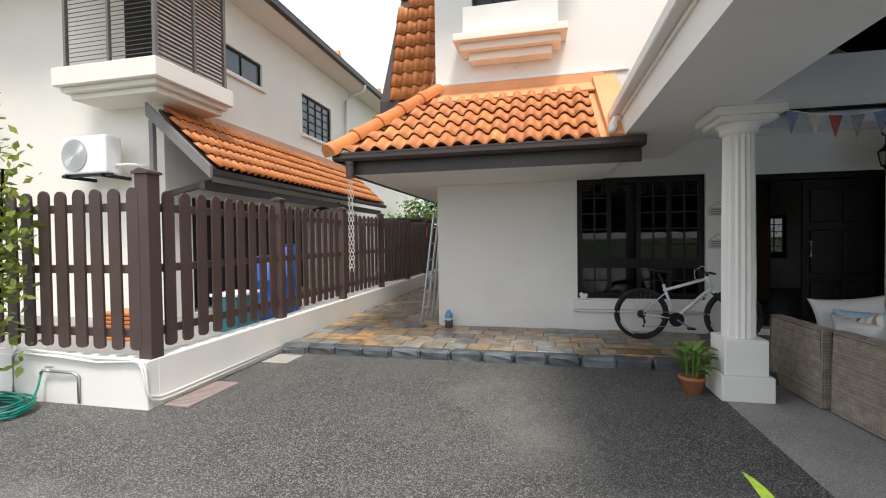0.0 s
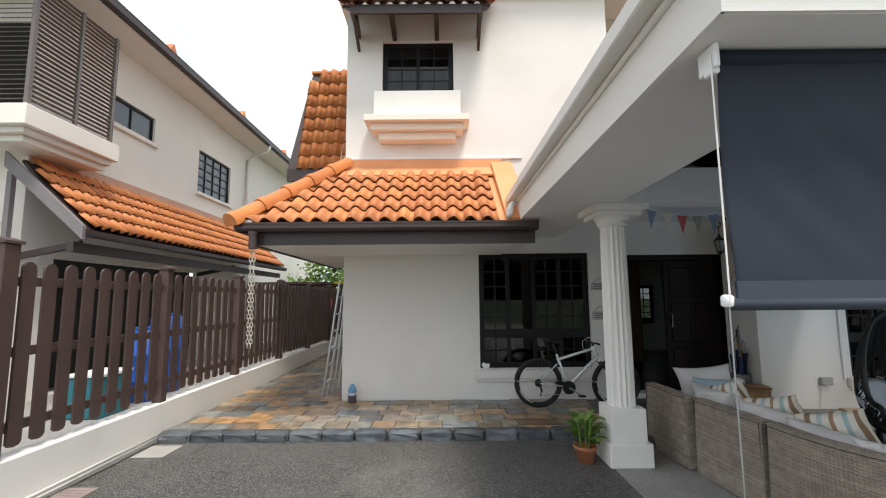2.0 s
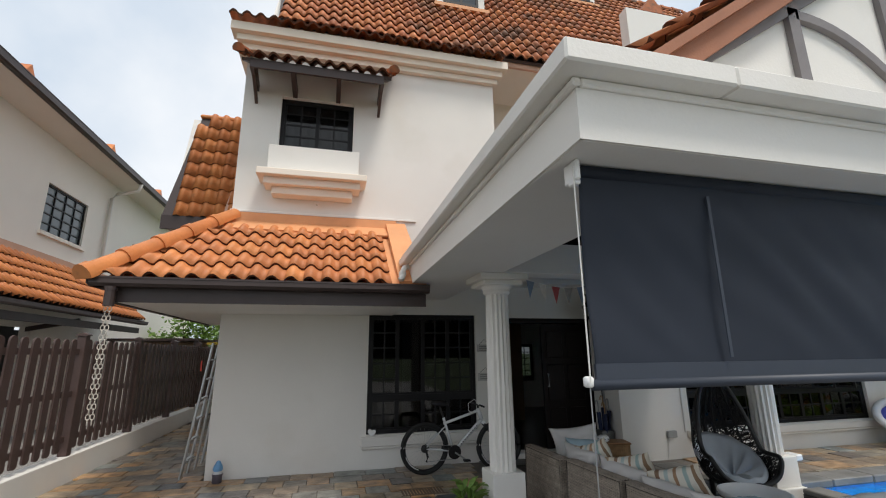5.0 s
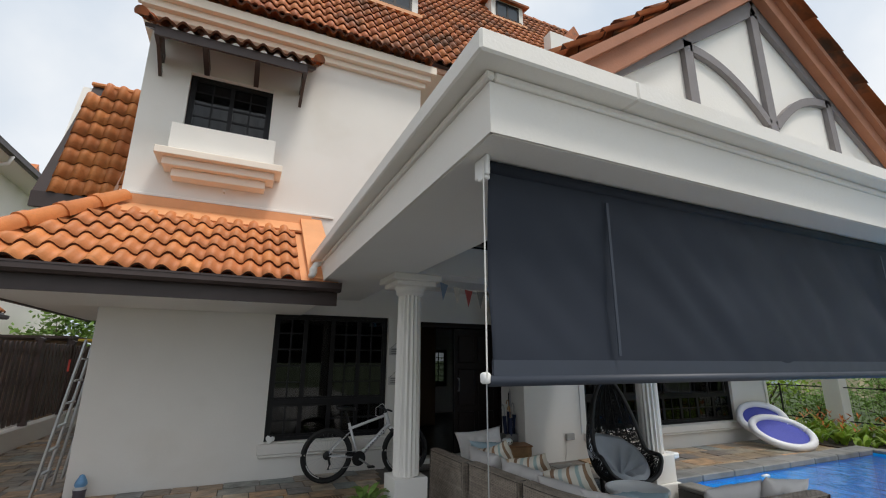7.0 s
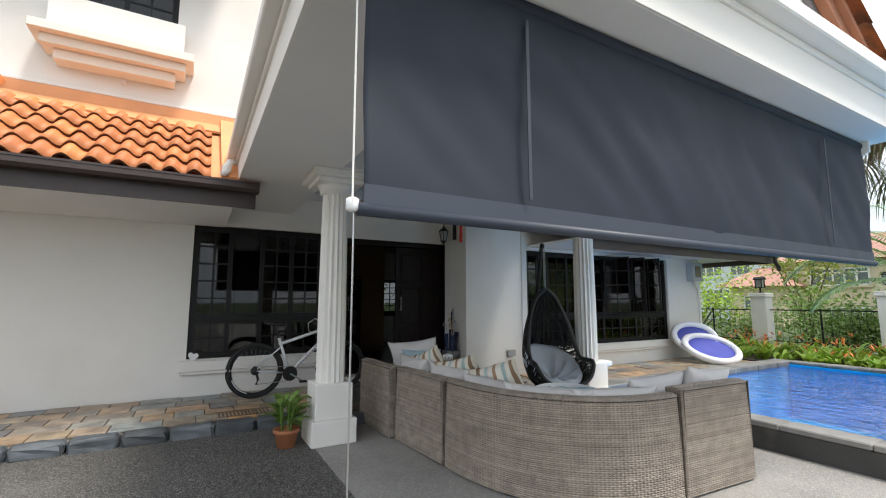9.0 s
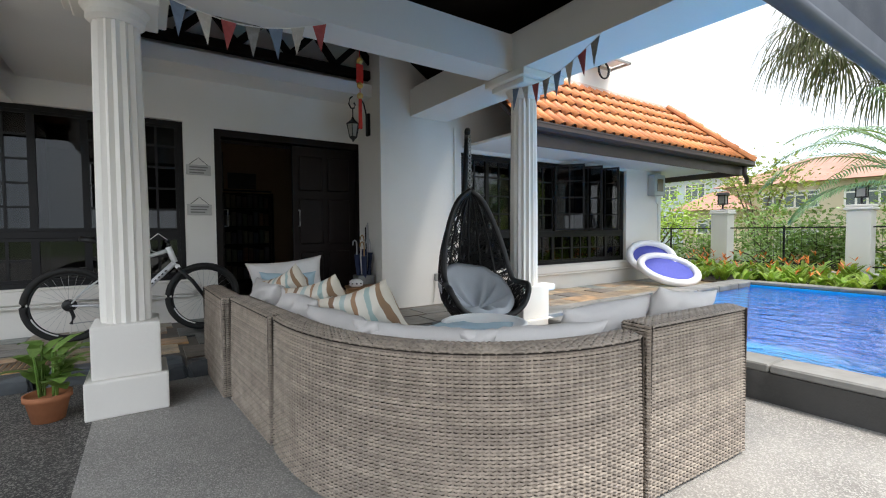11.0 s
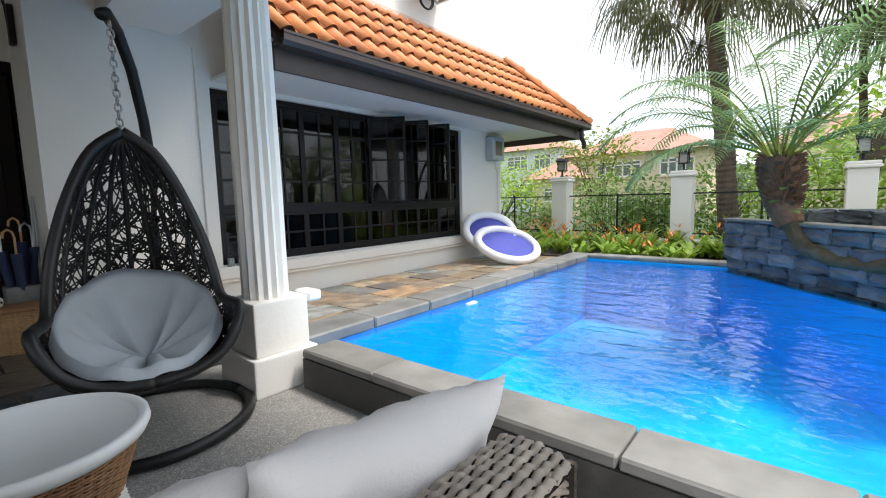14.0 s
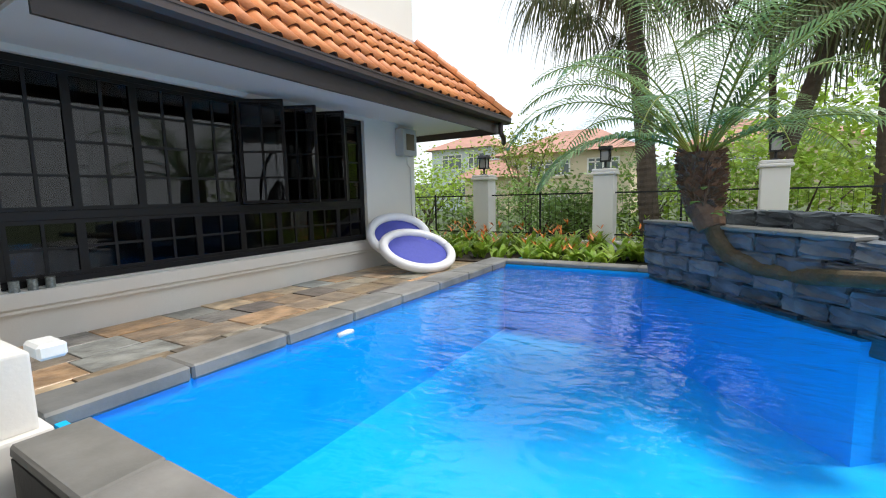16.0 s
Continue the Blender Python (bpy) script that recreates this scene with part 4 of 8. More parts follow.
def weave(name, at, length, height, material, parent, col=0.025, row=0.0128, depth=0.0058, label=""):
    """A woven panel. at(u, v): the place and the outward direction at u metres along and v metres up. Flat strands run
    along u, in front of and behind upright stakes by turns, with open gaps between them and an added dark sheet behind
    that paints the gaps' shade."""
    nu, nv = max(int(length / col), 2), max(int(height / row), 2)
    cw, rh = length / nu, height / nv
    verts, faces, mats = [], [], []

    def put(u, v, h):
        p, n = at(u, v)
        verts.append((p[0] + n[0] * h, p[1] + n[1] * h, p[2] + n[2] * h))

    def ribbons(rows, cols, m):
        base = len(verts) - rows * cols
        for k in range(rows - 1):
            for i in range(cols - 1):
                a = base + k * cols + i
                faces.append((a, a + 1, a + cols + 1, a + cols))
                mats.append(m)
    for k in range(nv):
        jit = random.uniform(-0.0008, 0.0008)
        for f, h in ((0.04, -0.0045), (0.28, 0.0012), (0.62, 0.0012), (0.88, -0.0045)):
            for i in range(nu * 4 + 1):
                wave = 0.35 * math.cos(math.pi * (i / 4 + k)) - 0.65 * math.cos(math.pi * i / 2)
                put(cw * i / 4, rh * (k + f) + jit, depth * wave + h)
        ribbons(4, nu * 4 + 1, 0)
    for i in range(nu):
        for k in range(2):
            for f, h in ((0.36, -0.001), (0.5, 0.0015), (0.64, -0.001)):
                put(cw * (i + f - 0.5) if i else cw * (f - 0.36), height * k, h - 0.003)
        ribbons(2, 3, 0)
    # added backing sheet, dark so that the gaps look shaded
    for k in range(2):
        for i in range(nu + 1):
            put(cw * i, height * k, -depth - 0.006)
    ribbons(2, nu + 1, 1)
    me = bpy.data.meshes.new(name)
    me.from_pydata(verts, [], faces)
    me.materials.append(material)
    me.materials.append(M_WEAVE_SHADE)
    me.polygons.foreach_set("material_index", mats)
    me.polygons.foreach_set("use_smooth", [True] * len(faces))
    ob = new(name, me)
    ob.parent = parent
    if label:
        ob["label"] = label
    return ob


def along(points):
    """A path in plan: place and outward direction (to the right of travel turned out) at u metres."""
    pts = [Vector((*p, 0)) for p in points]
    cum = [0.0]
    for a, b in zip(pts, pts[1:]):
        cum.append(cum[-1] + (b - a).length)

    def at(u):
        u = min(max(u, 0), cum[-1] - 1e-6)
        i = max(k for k in range(len(cum) - 1) if cum[k] <= u)
        d = (pts[i + 1] - pts[i]).normalized()
        return pts[i] + d * (u - cum[i]), d
    return at, cum[-1]


def cushion_mesh(w, h, t, seed=0, wrinkle=0.006, n=22, pinch=0.26):
    """A stuffed cushion lying in x and z, t thick along y, seam round it and creases running from the corners."""
    bm = bmesh.new()
    off = Vector((seed * 3.1, seed * 1.7, 0))
    grids = []
    for side in (-1, 1):
        g = []
        for k in range(n + 1):
            row = []
            for i in range(n + 1):
                a, b = 2 * i / n - 1, 2 * k / n - 1
                full = (max(0.0, 1 - abs(a) ** 2.6) ** 0.5) * (max(0.0, 1 - abs(b) ** 2.6) ** 0.5)
                x = w / 2 * a * (1 - pinch * (1 - b * b) * 0.0 - pinch * abs(a) * (1 - abs(b) ** 2) * 0.5)
                z = h / 2 * b * (1 - pinch * abs(b) * (1 - abs(a) ** 2) * 0.5)
                cre = noise.noise(Vector((a * 2.2, b * 2.2, side)) + off) * wrinkle * 2.5 + abs(noise.noise(Vector((a * 6, b * 3.0, side * 2)) + off)) * wrinkle * 2.0
                y = side * (t / 2 * full + cre * full)
                row.append(bm.verts.new((x, y, z)))
            g.append(row)
        grids.append(g)
    for s, g in zip((-1, 1), grids):
        for k in range(n):
            for i in range(n):
                q = (g[k][i], g[k][i + 1], g[k + 1][i + 1], g[k + 1][i])
                bm.faces.new(q if s < 0 else q[::-1]).smooth = True
    bmesh.ops.remove_doubles(bm, verts=bm.verts, dist=0.0008)
    return bm


def cushion(name, x, y, z, w, h, t, rx, ry, rz, material, label, seed, group="sofa cushions", wrinkle=0.017):
    ob = part(name, cushion_mesh(w, h, t, seed, wrinkle), material)
    ob.matrix_world = pose(x, y, z, rx, ry, rz)
    return tagged(ob, label, "cushion", group)


# ---- the sofa: two straight units, a curved corner, an end unit ----
SH, TH = 0.645, 0.13


def sofa_unit(name, outer, inner_shift, height, label, close_a=True, close_b=True):
    """outer: path of the back's outer face in plan, sofa on the left of travel."""
    s = thing(name, label, "sofa", "rattan sofa units")
    at, ln = along(outer)

    def out_face(u, v):
        p, d = at(u)
        n = Vector((d.y, -d.x, 0))
        lean = 0.035 * (v / height) ** 2
        return (p.x + n.x * lean * -0.4, p.y + n.y * lean * -0.4, 0.015 + v), (n.x, n.y, 0)

    def top_face(u, v):
        p, d = at(u)
        n = Vector((d.y, -d.x, 0))
        q = p - n * (v + 0.004)
        bow = 0.012 * math.sin(math.pi * v / TH)
        return (q.x, q.y, height + 0.012 + bow), (0, 0, 1)

    def in_face(u, v):
        p, d = at(u)
        n = Vector((d.y, -d.x, 0))
        q = p - n * TH
        return (q.x, q.y, 0.12 + v), (-n.x, -n.y, 0)
    weave("back_weave", out_face, ln, height, M_RATTAN, s)
    weave("top_weave", top_face, ln, TH, M_RATTAN, s, 0.025, 0.0145, 0.0045)
    weave("inner_weave", in_face, ln, height - 0.11, M_RATTAN, s, 0.07, 0.03)
    # ends of the back
    for u, flag in ((0.0, close_a), (ln, close_b)):
        if flag:
            p, d = at(u)
            n = Vector((d.y, -d.x, 0))
            e = -d if u == 0 else d
            weave("end_weave", lambda a, v, p=p, n=n, e=e: ((p.x - n.x * a, p.y - n.y * a, 0.015 + v), (e.x, e.y, 0)), TH, height, M_RATTAN, s)
    # seat body and front
    bm = bmesh.new()
    steps = max(int(ln / 0.08), 2)
    rows = []
    for i in range(steps + 1):
        p, d = at(ln * i / steps)
        n = Vector((d.y, -d.x, 0))
        a, b = p - n * (TH + 0.002), p - n * inner_shift
        rows.append([bm.verts.new((a.x, a.y, 0.02)), bm.verts.new((a.x, a.y, 0.27)), bm.verts.new((b.x, b.y, 0.27)), bm.verts.new((b.x, b.y, 0.02))])
    for g, h in zip(rows, rows[1:]):
        for k in range(4):
            bm.faces.new((g[k], g[(k + 1) % 4], h[(k + 1) % 4], h[k]))
    bm.faces.new(rows[0])
    bm.faces.new(rows[-1][::-1])
    bmesh.ops.recalc_face_normals(bm, faces=bm.faces)
    part("seat_base", bm, M_RATTAN, s)
    # thick seat cushion with soft edges
    bm = bmesh.new()
    rows = []
    prof = [(0.0, 0.30), (0.0, 0.40), (0.05, 0.435), (0.3, 0.45), (0.75, 0.445), (0.95, 0.43), (1.0, 0.40), (1.0, 0.30), (0.97, 0.28), (0.03, 0.28)]
    for i in range(steps * 2 + 1):
        p, d = at(ln * i / (steps * 2))
        n = Vector((d.y, -d.x, 0))
        edge = min(i, steps * 2 - i)
        row = []
        for f, z in prof:
            q = p - n * (TH + 0.01 + f * (inner_shift - TH))
            zz = z - (0.02 if edge == 0 and z > 0.4 else 0) + 0.006 * noise.noise(Vector((q.x * 5, q.y * 5, 1)))
            row.append(bm.verts.new((q.x, q.y, zz)))
        rows.append(row)
    for g, h in zip(rows, rows[1:]):
        for k in range(len(prof)):
            bm.faces.new((g[k], g[(k + 1) % len(prof)], h[(k + 1) % len(prof)], h[k])).smooth = True
    bm.faces.new(rows[0])
    bm.faces.new(rows[-1][::-1])
    bmesh.ops.recalc_face_normals(bm, faces=bm.faces)
    part("seat_cushion", bm, M_SEAT, s, "light grey seat cushion")
    return s


CX, CY = 3.79, 3.46
arc = [(CX - 1.075 * math.cos(a) ** 0.89, CY - 1.25 * math.sin(a) ** 0.89) for a in [math.pi / 2 * i / 36 for i in range(36)]] + [(CX, CY - 1.25)]
sofa_unit("sofa", [(2.585, 5.10), (2.612, 4.335)], 0.80, 0.635, "grey-brown rattan sofa end unit with grey cushions")
sofa_unit("sofa", [(2.65, 4.285), (2.71, 3.505)], 0.80, 0.64, "grey-brown rattan straight sofa unit with grey cushions")
sofa_unit("sofa", arc, 0.72, SH, "grey-brown rattan curved corner sofa unit with grey cushions")
sofa_unit("sofa", [(3.81, 2.20), (4.555, 2.165)], 0.72, 0.68, "grey-brown rattan sofa end unit beside the pool")

# loose cushions
arc_at, arc_len = along(arc)
for i, f in enumerate((0.17, 0.47, 0.79)):
    q, d = arc_at(arc_len * f)
    inward = Vector((-d.y, d.x, 0))
    q = q + inward * 0.275
    cushion("back_cushion", q.x, q.y, 0.53, 0.64, 0.37, 0.17, -22, 0, math.degrees(math.atan2(d.y, d.x)) + 180, M_CUSHION, "pale grey canvas back cushion on the curved sofa", i + 1)
cushion("back_cushion", 2.98, 3.80, 0.56, 0.70, 0.34, 0.18, -16, 0, 90, M_CUSHION, "pale grey canvas back cushion on the sofa", 5)
cushion("back_cushion", 2.95, 4.45, 0.57, 0.62, 0.34, 0.18, -14, 0, 90, M_CUSHION, "pale grey canvas back cushion on the sofa", 6)
cushion("back_cushion", 3.2, 5.0, 0.64, 0.62, 0.42, 0.18, 15, 4, 178, M_CUSHION, "pale grey canvas cushion against the sofa end", 7)
cushion("throw_cushion", 3.14, 4.72, 0.60, 0.42, 0.36, 0.15, -20, 0, 150, M_BLUECLOTH, "pale blue throw cushion on the sofa", 8)
cushion("throw_cushion", 3.10, 3.82, 0.60, 0.44, 0.40, 0.16, -24, 14, 116, M_STRIPE, "striped beige brown and aqua throw cushion", 9)
cushion("throw_cushion", 3.16, 3.34, 0.60, 0.46, 0.42, 0.16, -28, 16, 122, M_STRIPE, "striped beige brown and aqua throw cushion", 10)
cushion("throw_cushion", 3.05, 4.34, 0.62, 0.42, 0.38, 0.14, -18, 20, 110, M_STRIPE, "small striped beige throw cushion", 11)
cushion("back_cushion", 4.00, 2.56, 0.56, 0.52, 0.40, 0.17, -22, 5, 168, M_CUSHION, "pale grey canvas back cushion on the end unit", 12)
cushion("back_cushion", 4.40, 2.44, 0.585, 0.48, 0.42, 0.16, -22, -6, 176, M_CUSHION, "pale grey canvas back cushion on the end unit", 13)
cushion("throw_cushion", 3.44, 2.96, 0.515, 0.66, 0.38, 0.14, 76, 4, 150, M_BLUECLOTH, "crumpled pale blue cushion lying on the seat", 14, wrinkle=0.014)

# ---- coffee table ----
TX, TY = 4.125, 3.58
table = thing("coffee_table", "round wicker coffee table with a white tray top", "table")
part("tray", lathe([(0.0, 0.40), (0.27, 0.40), (0.285, 0.41), (0.295, 0.43), (0.292, 0.447), (0.278, 0.452), (0.262, 0.444), (0.255, 0.436), (0.0, 0.434)], (TX, TY, 0), 48), M_WHITE, table, "white lipped tray top", True)


def ring_weave(name, cx, cy, prof, material, parent, col=0.03, row=0.011, label=""):
    """A woven round body; prof(v): radius at height v above z0."""
    z0, h, rad = prof
    def f(u, v):
        r = rad(v / h)
        a = u / rad(0.5)
        return (cx + r * math.cos(a), cy + r * math.sin(a), z0 + v), (math.cos(a), math.sin(a), 0)
    return weave(name, f, 2 * math.pi * rad(0.5), h, material, parent, col, row, 0.004, label)


ring_weave("upper_body", TX, TY, (0.22, 0.185, lambda t: 0.205 + 0.062 * t), M_WICKER_D, table, label="brown woven upper body")
ring_weave("waist", TX, TY, (0.13, 0.09, lambda t: 0.222 - 0.017 * t), M_WHITEWICK, table, 0.02, label="white painted woven band")
ring_weave("foot", TX, TY, (0.0, 0.13, lambda t: 0.25 - 0.028 * t), M_WICKER_D, table, label="brown woven foot")
part("core", lathe([(0.19, 0.0), (0.19, 0.4)], (TX, TY, 0), 20), M_WICKER_D, table)

# ---- hanging egg chair ----
HX, HY = 4.655, 4.39
egg = thing("hanging_chair", "black woven hanging egg chair with a grey cushion", "chair")
part("ground_ring", tube([(4.665 + 0.43 * math.cos(a), 4.36 + 0.43 * math.sin(a), 0.03) for a in [2 * math.pi * i / 40 for i in range(41)]], 0.028, 8), M_BLACKMETAL, egg, smooth=True)
part("pole", tube([(4.80, 4.77, 0.03), (4.86, 4.84, 0.45), (4.90, 4.87, 0.9), (4.91, 4.85, 1.3), (4.87, 4.78, 1.55), (4.80, 4.66, 1.78), (4.72, 4.54, 1.92), (4.655, 4.45, 1.965), (4.63, 4.42, 1.94)], 0.027, 10), M_BLACKMETAL, egg, smooth=True)
bm = bmesh.new()
for i in range(15):
    z = 1.90 - 0.033 * i
    pts = [(HX + 0.005 + (0.014 * math.cos(a) if i % 2 else 0), HY + 0.035 + (0 if i % 2 else 0.014 * math.cos(a)), z + 0.021 * math.sin(a)) for a in [2 * math.pi * k / 8 for k in range(9)]]
    add_tube(bm, pts, 0.0048, 5, False)
part("chain", bm, M_METAL, egg, "steel chain")

FACE = radians(-12)      # the opening turns a little to the west
# half of the opening's edge from the tip to the front lip (across, forward, up) and the spine behind it (forward, up)
EDGE = [(0, -0.03, 1.43), (0.12, -0.03, 1.34), (0.21, -0.01, 1.18), (0.275, 0.03, 1.0), (0.315, 0.07, 0.84), (0.335, 0.11, 0.71), (0.345, 0.17, 0.625), (0.375, 0.27, 0.61), (0.385, 0.34, 0.60), (0.36, 0.38, 0.53), (0.29, 0.40, 0.43), (0.16, 0.41, 0.365), (0, 0.415, 0.345)]
SPINE = [(-0.03, 1.43), (-0.15, 1.28), (-0.23, 1.08), (-0.28, 0.88), (-0.30, 0.70), (-0.28, 0.54), (-0.22, 0.42), (-0.12, 0.33), (0.02, 0.28), (0.16, 0.27), (0.29, 0.29), (0.38, 0.325), (0.415, 0.345)]


def smooth_at(pts, v):
    """A point on a smooth run through pts, v from 0 to 1."""
    q = min(max(v, 0.0), 1.0) * (len(pts) - 1)
    i = min(int(q), len(pts) - 2)
    p = [Vector((*pts[min(max(i + d, 0), len(pts) - 1)], 0, 0)[:3]) for d in (-1, 0, 1, 2)]
    t = q - i
    return 0.5 * (2 * p[1] + (p[2] - p[0]) * t + (2 * p[0] - 5 * p[1] + 4 * p[2] - p[3]) * t * t + (3 * p[1] - p[0] - 3 * p[2] + p[3]) * t ** 3)


def chair_place(x, f, z):
    x *= 0.95
    return Vector((HX + f * math.sin(FACE) + x * math.cos(FACE), HY - f * math.cos(FACE) + x * math.sin(FACE), z))


def shell(u, v):
    """The egg's surface: u from one edge (-1) over the spine (0) to the other (1), v from the tip (0) to the front lip (1)."""
    e, b = smooth_at(EDGE, v), smooth_at(SPINE, v)
    a = u * math.pi / 2
    c = math.cos(a) ** 0.85 if abs(u) < 0.999 else 0.0
    return chair_place(e.x * math.sin(a), e.y + (b.x - e.y) * c, e.z + (b.y - e.z) * c)


bm = bmesh.new()
rnd = random.Random(4)
for s in range(1150):
    u, v = rnd.uniform(-1, 1), rnd.uniform(0.05, 0.98)
    du, dv = rnd.choice((-1, 1)) * rnd.uniform(0.03, 0.09), rnd.uniform(-0.016, 0.016)
    pts = []
    for k in range(9):
        if not (-1 < u < 1 and 0.03 < v < 0.99):
            break
        pts.append(shell(u, v))
        u, v = u + du + rnd.uniform(-0.02, 0.02), v + dv
        dv += rnd.uniform(-0.008, 0.008)
    if len(pts) >= 3:
        add_tube(bm, pts, 0.0042, 4, False)
lattice = part("woven_shell", bm, M_EGG, egg)
lattice["kind"] = "stuff"
for u in (-0.72, -0.46, -0.22, 0.0, 0.22, 0.46, 0.72):
    part("rib", tube([shell(u, 0.02 + 0.96 * i / 30) for i in range(31)], 0.012, 6), M_EGG, egg, smooth=True)
for sgn in (-1, 1):
    part("rim", tube([shell(sgn, i / 48) for i in range(49)], 0.025, 8), M_EGG, egg, smooth=True)
bm = bmesh.new()
cup = [[bm.verts.new(shell(-0.96 + 1.92 * k / 40, 0.52 + 0.46 * i / 20)) for k in range(41)] for i in range(21)]
for i, (g, h) in enumerate(zip(cup, cup[1:])):
    for k in range(40):
        if i > 12 or 8 < k < 32 or (i * 7 + k * 3) % 5 < 2:
            bm.faces.new((g[k], g[k + 1], h[k + 1], h[k]))
part("bottom_cup", bm, M_EGG, egg)
# scalloped cushion: a bowl with folds that run to its middle
bm = bmesh.new()
rings = []
for k in range(15):
    f = k / 14
    row = []
    for i in range(72):
        a = 2 * math.pi * i / 72
        back = 0.5 - 0.5 * math.cos(a)             # 0 at the front, 1 at the back
        rr = 0.345 * f ** 0.85 * (0.95 + 0.03 * back)
        lift = (0.045 + 0.34 * back ** 1.1) * f ** 1.7
        fold = 0.042 * math.sin(a * 8 + 1.5 * math.sin(3 * a)) * math.sin(math.pi * min(f, 0.95)) + 0.008 * noise.noise(Vector((3 * math.cos(a), 3 * math.sin(a), 4 * f)))
        row.append(bm.verts.new(chair_place(rr * math.sin(a), 0.10 + rr * 0.88 * math.cos(a) - 0.04 * f * back, 0.375 + lift + fold)))
    rings.append(row)
edge = []
for i in range(72):
    v = rings[-1][i].co
    d = (v - Vector((HX, HY - 0.1, v.z))).normalized()
    edge.append(bm.verts.new(v + d * 0.02 + Vector((0, 0, -0.05))))
rings.append(edge)
for g, h in zip(rings, rings[1:]):
    for i in range(72):
        bm.faces.new((g[i], g[(i + 1) % 72], h[(i + 1) % 72], h[i])).smooth = True
bmesh.ops.recalc_face_normals(bm, faces=bm.faces)
part("cushion", bm, M_EGGCUSH, egg, "tufted silver-grey cushion")

# ---- roller blind ----
M_BLIND = mat("charcoal_blind_fabric", (0.020, 0.026, 0.040), 0.6, spec=0.3, vary=0.12, scale=1.5, fine=300, bump=0.1, bump_scale=300)
M_BLINDBAR = mat("blind_hem", (0.036, 0.045, 0.065), 0.5, vary=0.1, scale=3)
blind = thing("roller_blind", "charcoal outdoor roller blind half lowered on the porch", "blind")
BX0, BX1, BY, BZ0, BZ1 = 1.40, 5.44, 1.66, 1.575, 2.485
bm = bmesh.new()
NX, NZ = 180, 24
g = []
for k in range(NZ + 1):
    row = []
    for i in range(NX + 1):
        a, b = i / NX, k / NZ
        x, z = BX0 + (BX1 - BX0) * a, BZ0 + (BZ1 - BZ0) * b
        soft = math.sin(math.pi * b) ** 0.7
        y = BY + soft * (0.016 * math.sin(a * 9 + 2.2 * b) + 0.020 * noise.noise(Vector((a * 9 + b * 2.2, b * 1.1, 2))) + 0.014 * noise.noise(Vector((a * 24 + b * 5.0, b * 1.5, 7))))
        d = a - 0.62 + 0.10 * b * b
        y += 0.011 * math.sin(d * 58 + 2.0 * noise.noise(Vector((a * 6, b * 2, 3)))) * math.exp(-(d / 0.20) ** 2) * soft * (1.1 - b)
        row.append(bm.verts.new((x, y, z)))
    g.append(row)
for k in range(NZ):
    for i in range(NX):
        bm.faces.new((g[k][i], g[k][i + 1], g[k + 1][i + 1], g[k + 1][i])).smooth = True
cloth = part("cloth", bm, M_BLIND, blind)
sol = cloth.modifiers.new("thickness", "SOLIDIFY")
sol.thickness = 0.003
for x in (2.06, 4.72):
    part("seam", box(x - 0.008, x + 0.008, BY - 0.028, BY - 0.024, BZ0 + 0.09, BZ1 - 0.08), M_BLINDBAR, blind)
part("hem_band", box(BX0, BX1, BY - 0.008, BY + 0.008, BZ0 + 0.0, BZ0 + 0.07), M_BLINDBAR, blind, "paler doubled hem")
part("bottom_bar", tube([(BX0 - 0.02, BY, BZ0 - 0.012), (BX1 + 0.02, BY, BZ0 - 0.012)], 0.022, 12), M_BLINDBAR, blind, smooth=True)
part("end_cap", lathe([(0.012, -0.022), (0.021, -0.015), (0.021, 0.015), (0.012, 0.022)], (BX0 - 0.035, BY, BZ0 + 0.0), 12), M_WHITE, blind, "white plastic end cap", True)
part("roller", tube([(BX0 - 0.01, BY + 0.02, BZ1 + 0.0), (BX1, BY + 0.02, BZ1 + 0.0)], 0.035, 14), M_BLIND, blind, smooth=True)
for x in (BX0 - 0.04, BX1 + 0.01):
    part("bracket", boxes([(x, x + 0.02, BY - 0.05, BY + 0.06, BZ1 - 0.06, BZ - 0.001), (x, x + 0.03, BY - 0.03, BY + 0.03, BZ1 - 0.075, BZ1 - 0.05)], 0.005), M_WHITE, blind, "white steel bracket")
part("guide_wire", tube([(BX0 - 0.03, BY, BZ0), (BX0 - 0.03, BY, 0.0)], 0.003, 5), M_METAL, blind)
part("pull_cord", tube([(BX0 - 0.045, BY - 0.03, BZ1), (BX0 - 0.045, BY - 0.03, BZ0)], 0.0035, 5), M_PVC, blind, "white pull cord")

# ---- entrance: doors, lamp, basket, umbrella stand ----
M_DOORWOOD = mat("very_dark_door_wood", (0.011, 0.006, 0.005), 0.5, spec=0.2, vary=0.35, scale=3, fine=30, bump=0.1, bump_scale=25)
frame_d = tagged(new("door_frame"), "dark stained timber door frame", "door frame", "", "structure")
part("jamb", box(DOOR[0], DOOR[0] + 0.07, F + 0.02, F + 0.2, TZ, DOOR[3]), M_DOORWOOD, frame_d)
part("jamb", box(DOOR[1] - 0.07, DOOR[1], F + 0.02, F + 0.2, TZ, DOOR[3]), M_DOORWOOD, frame_d)
part("head", box(DOOR[0] + 0.07, DOOR[1] - 0.07, F + 0.02, F + 0.2, DOOR[3] - 0.08, DOOR[3]), M_DOORWOOD, frame_d)
structure("threshold", box(DOOR[0], DOOR[1], F - 0.06, F + 0.2, TZ, TZ + 0.08, 0.01), M_WALL, "pale door threshold step", "step")


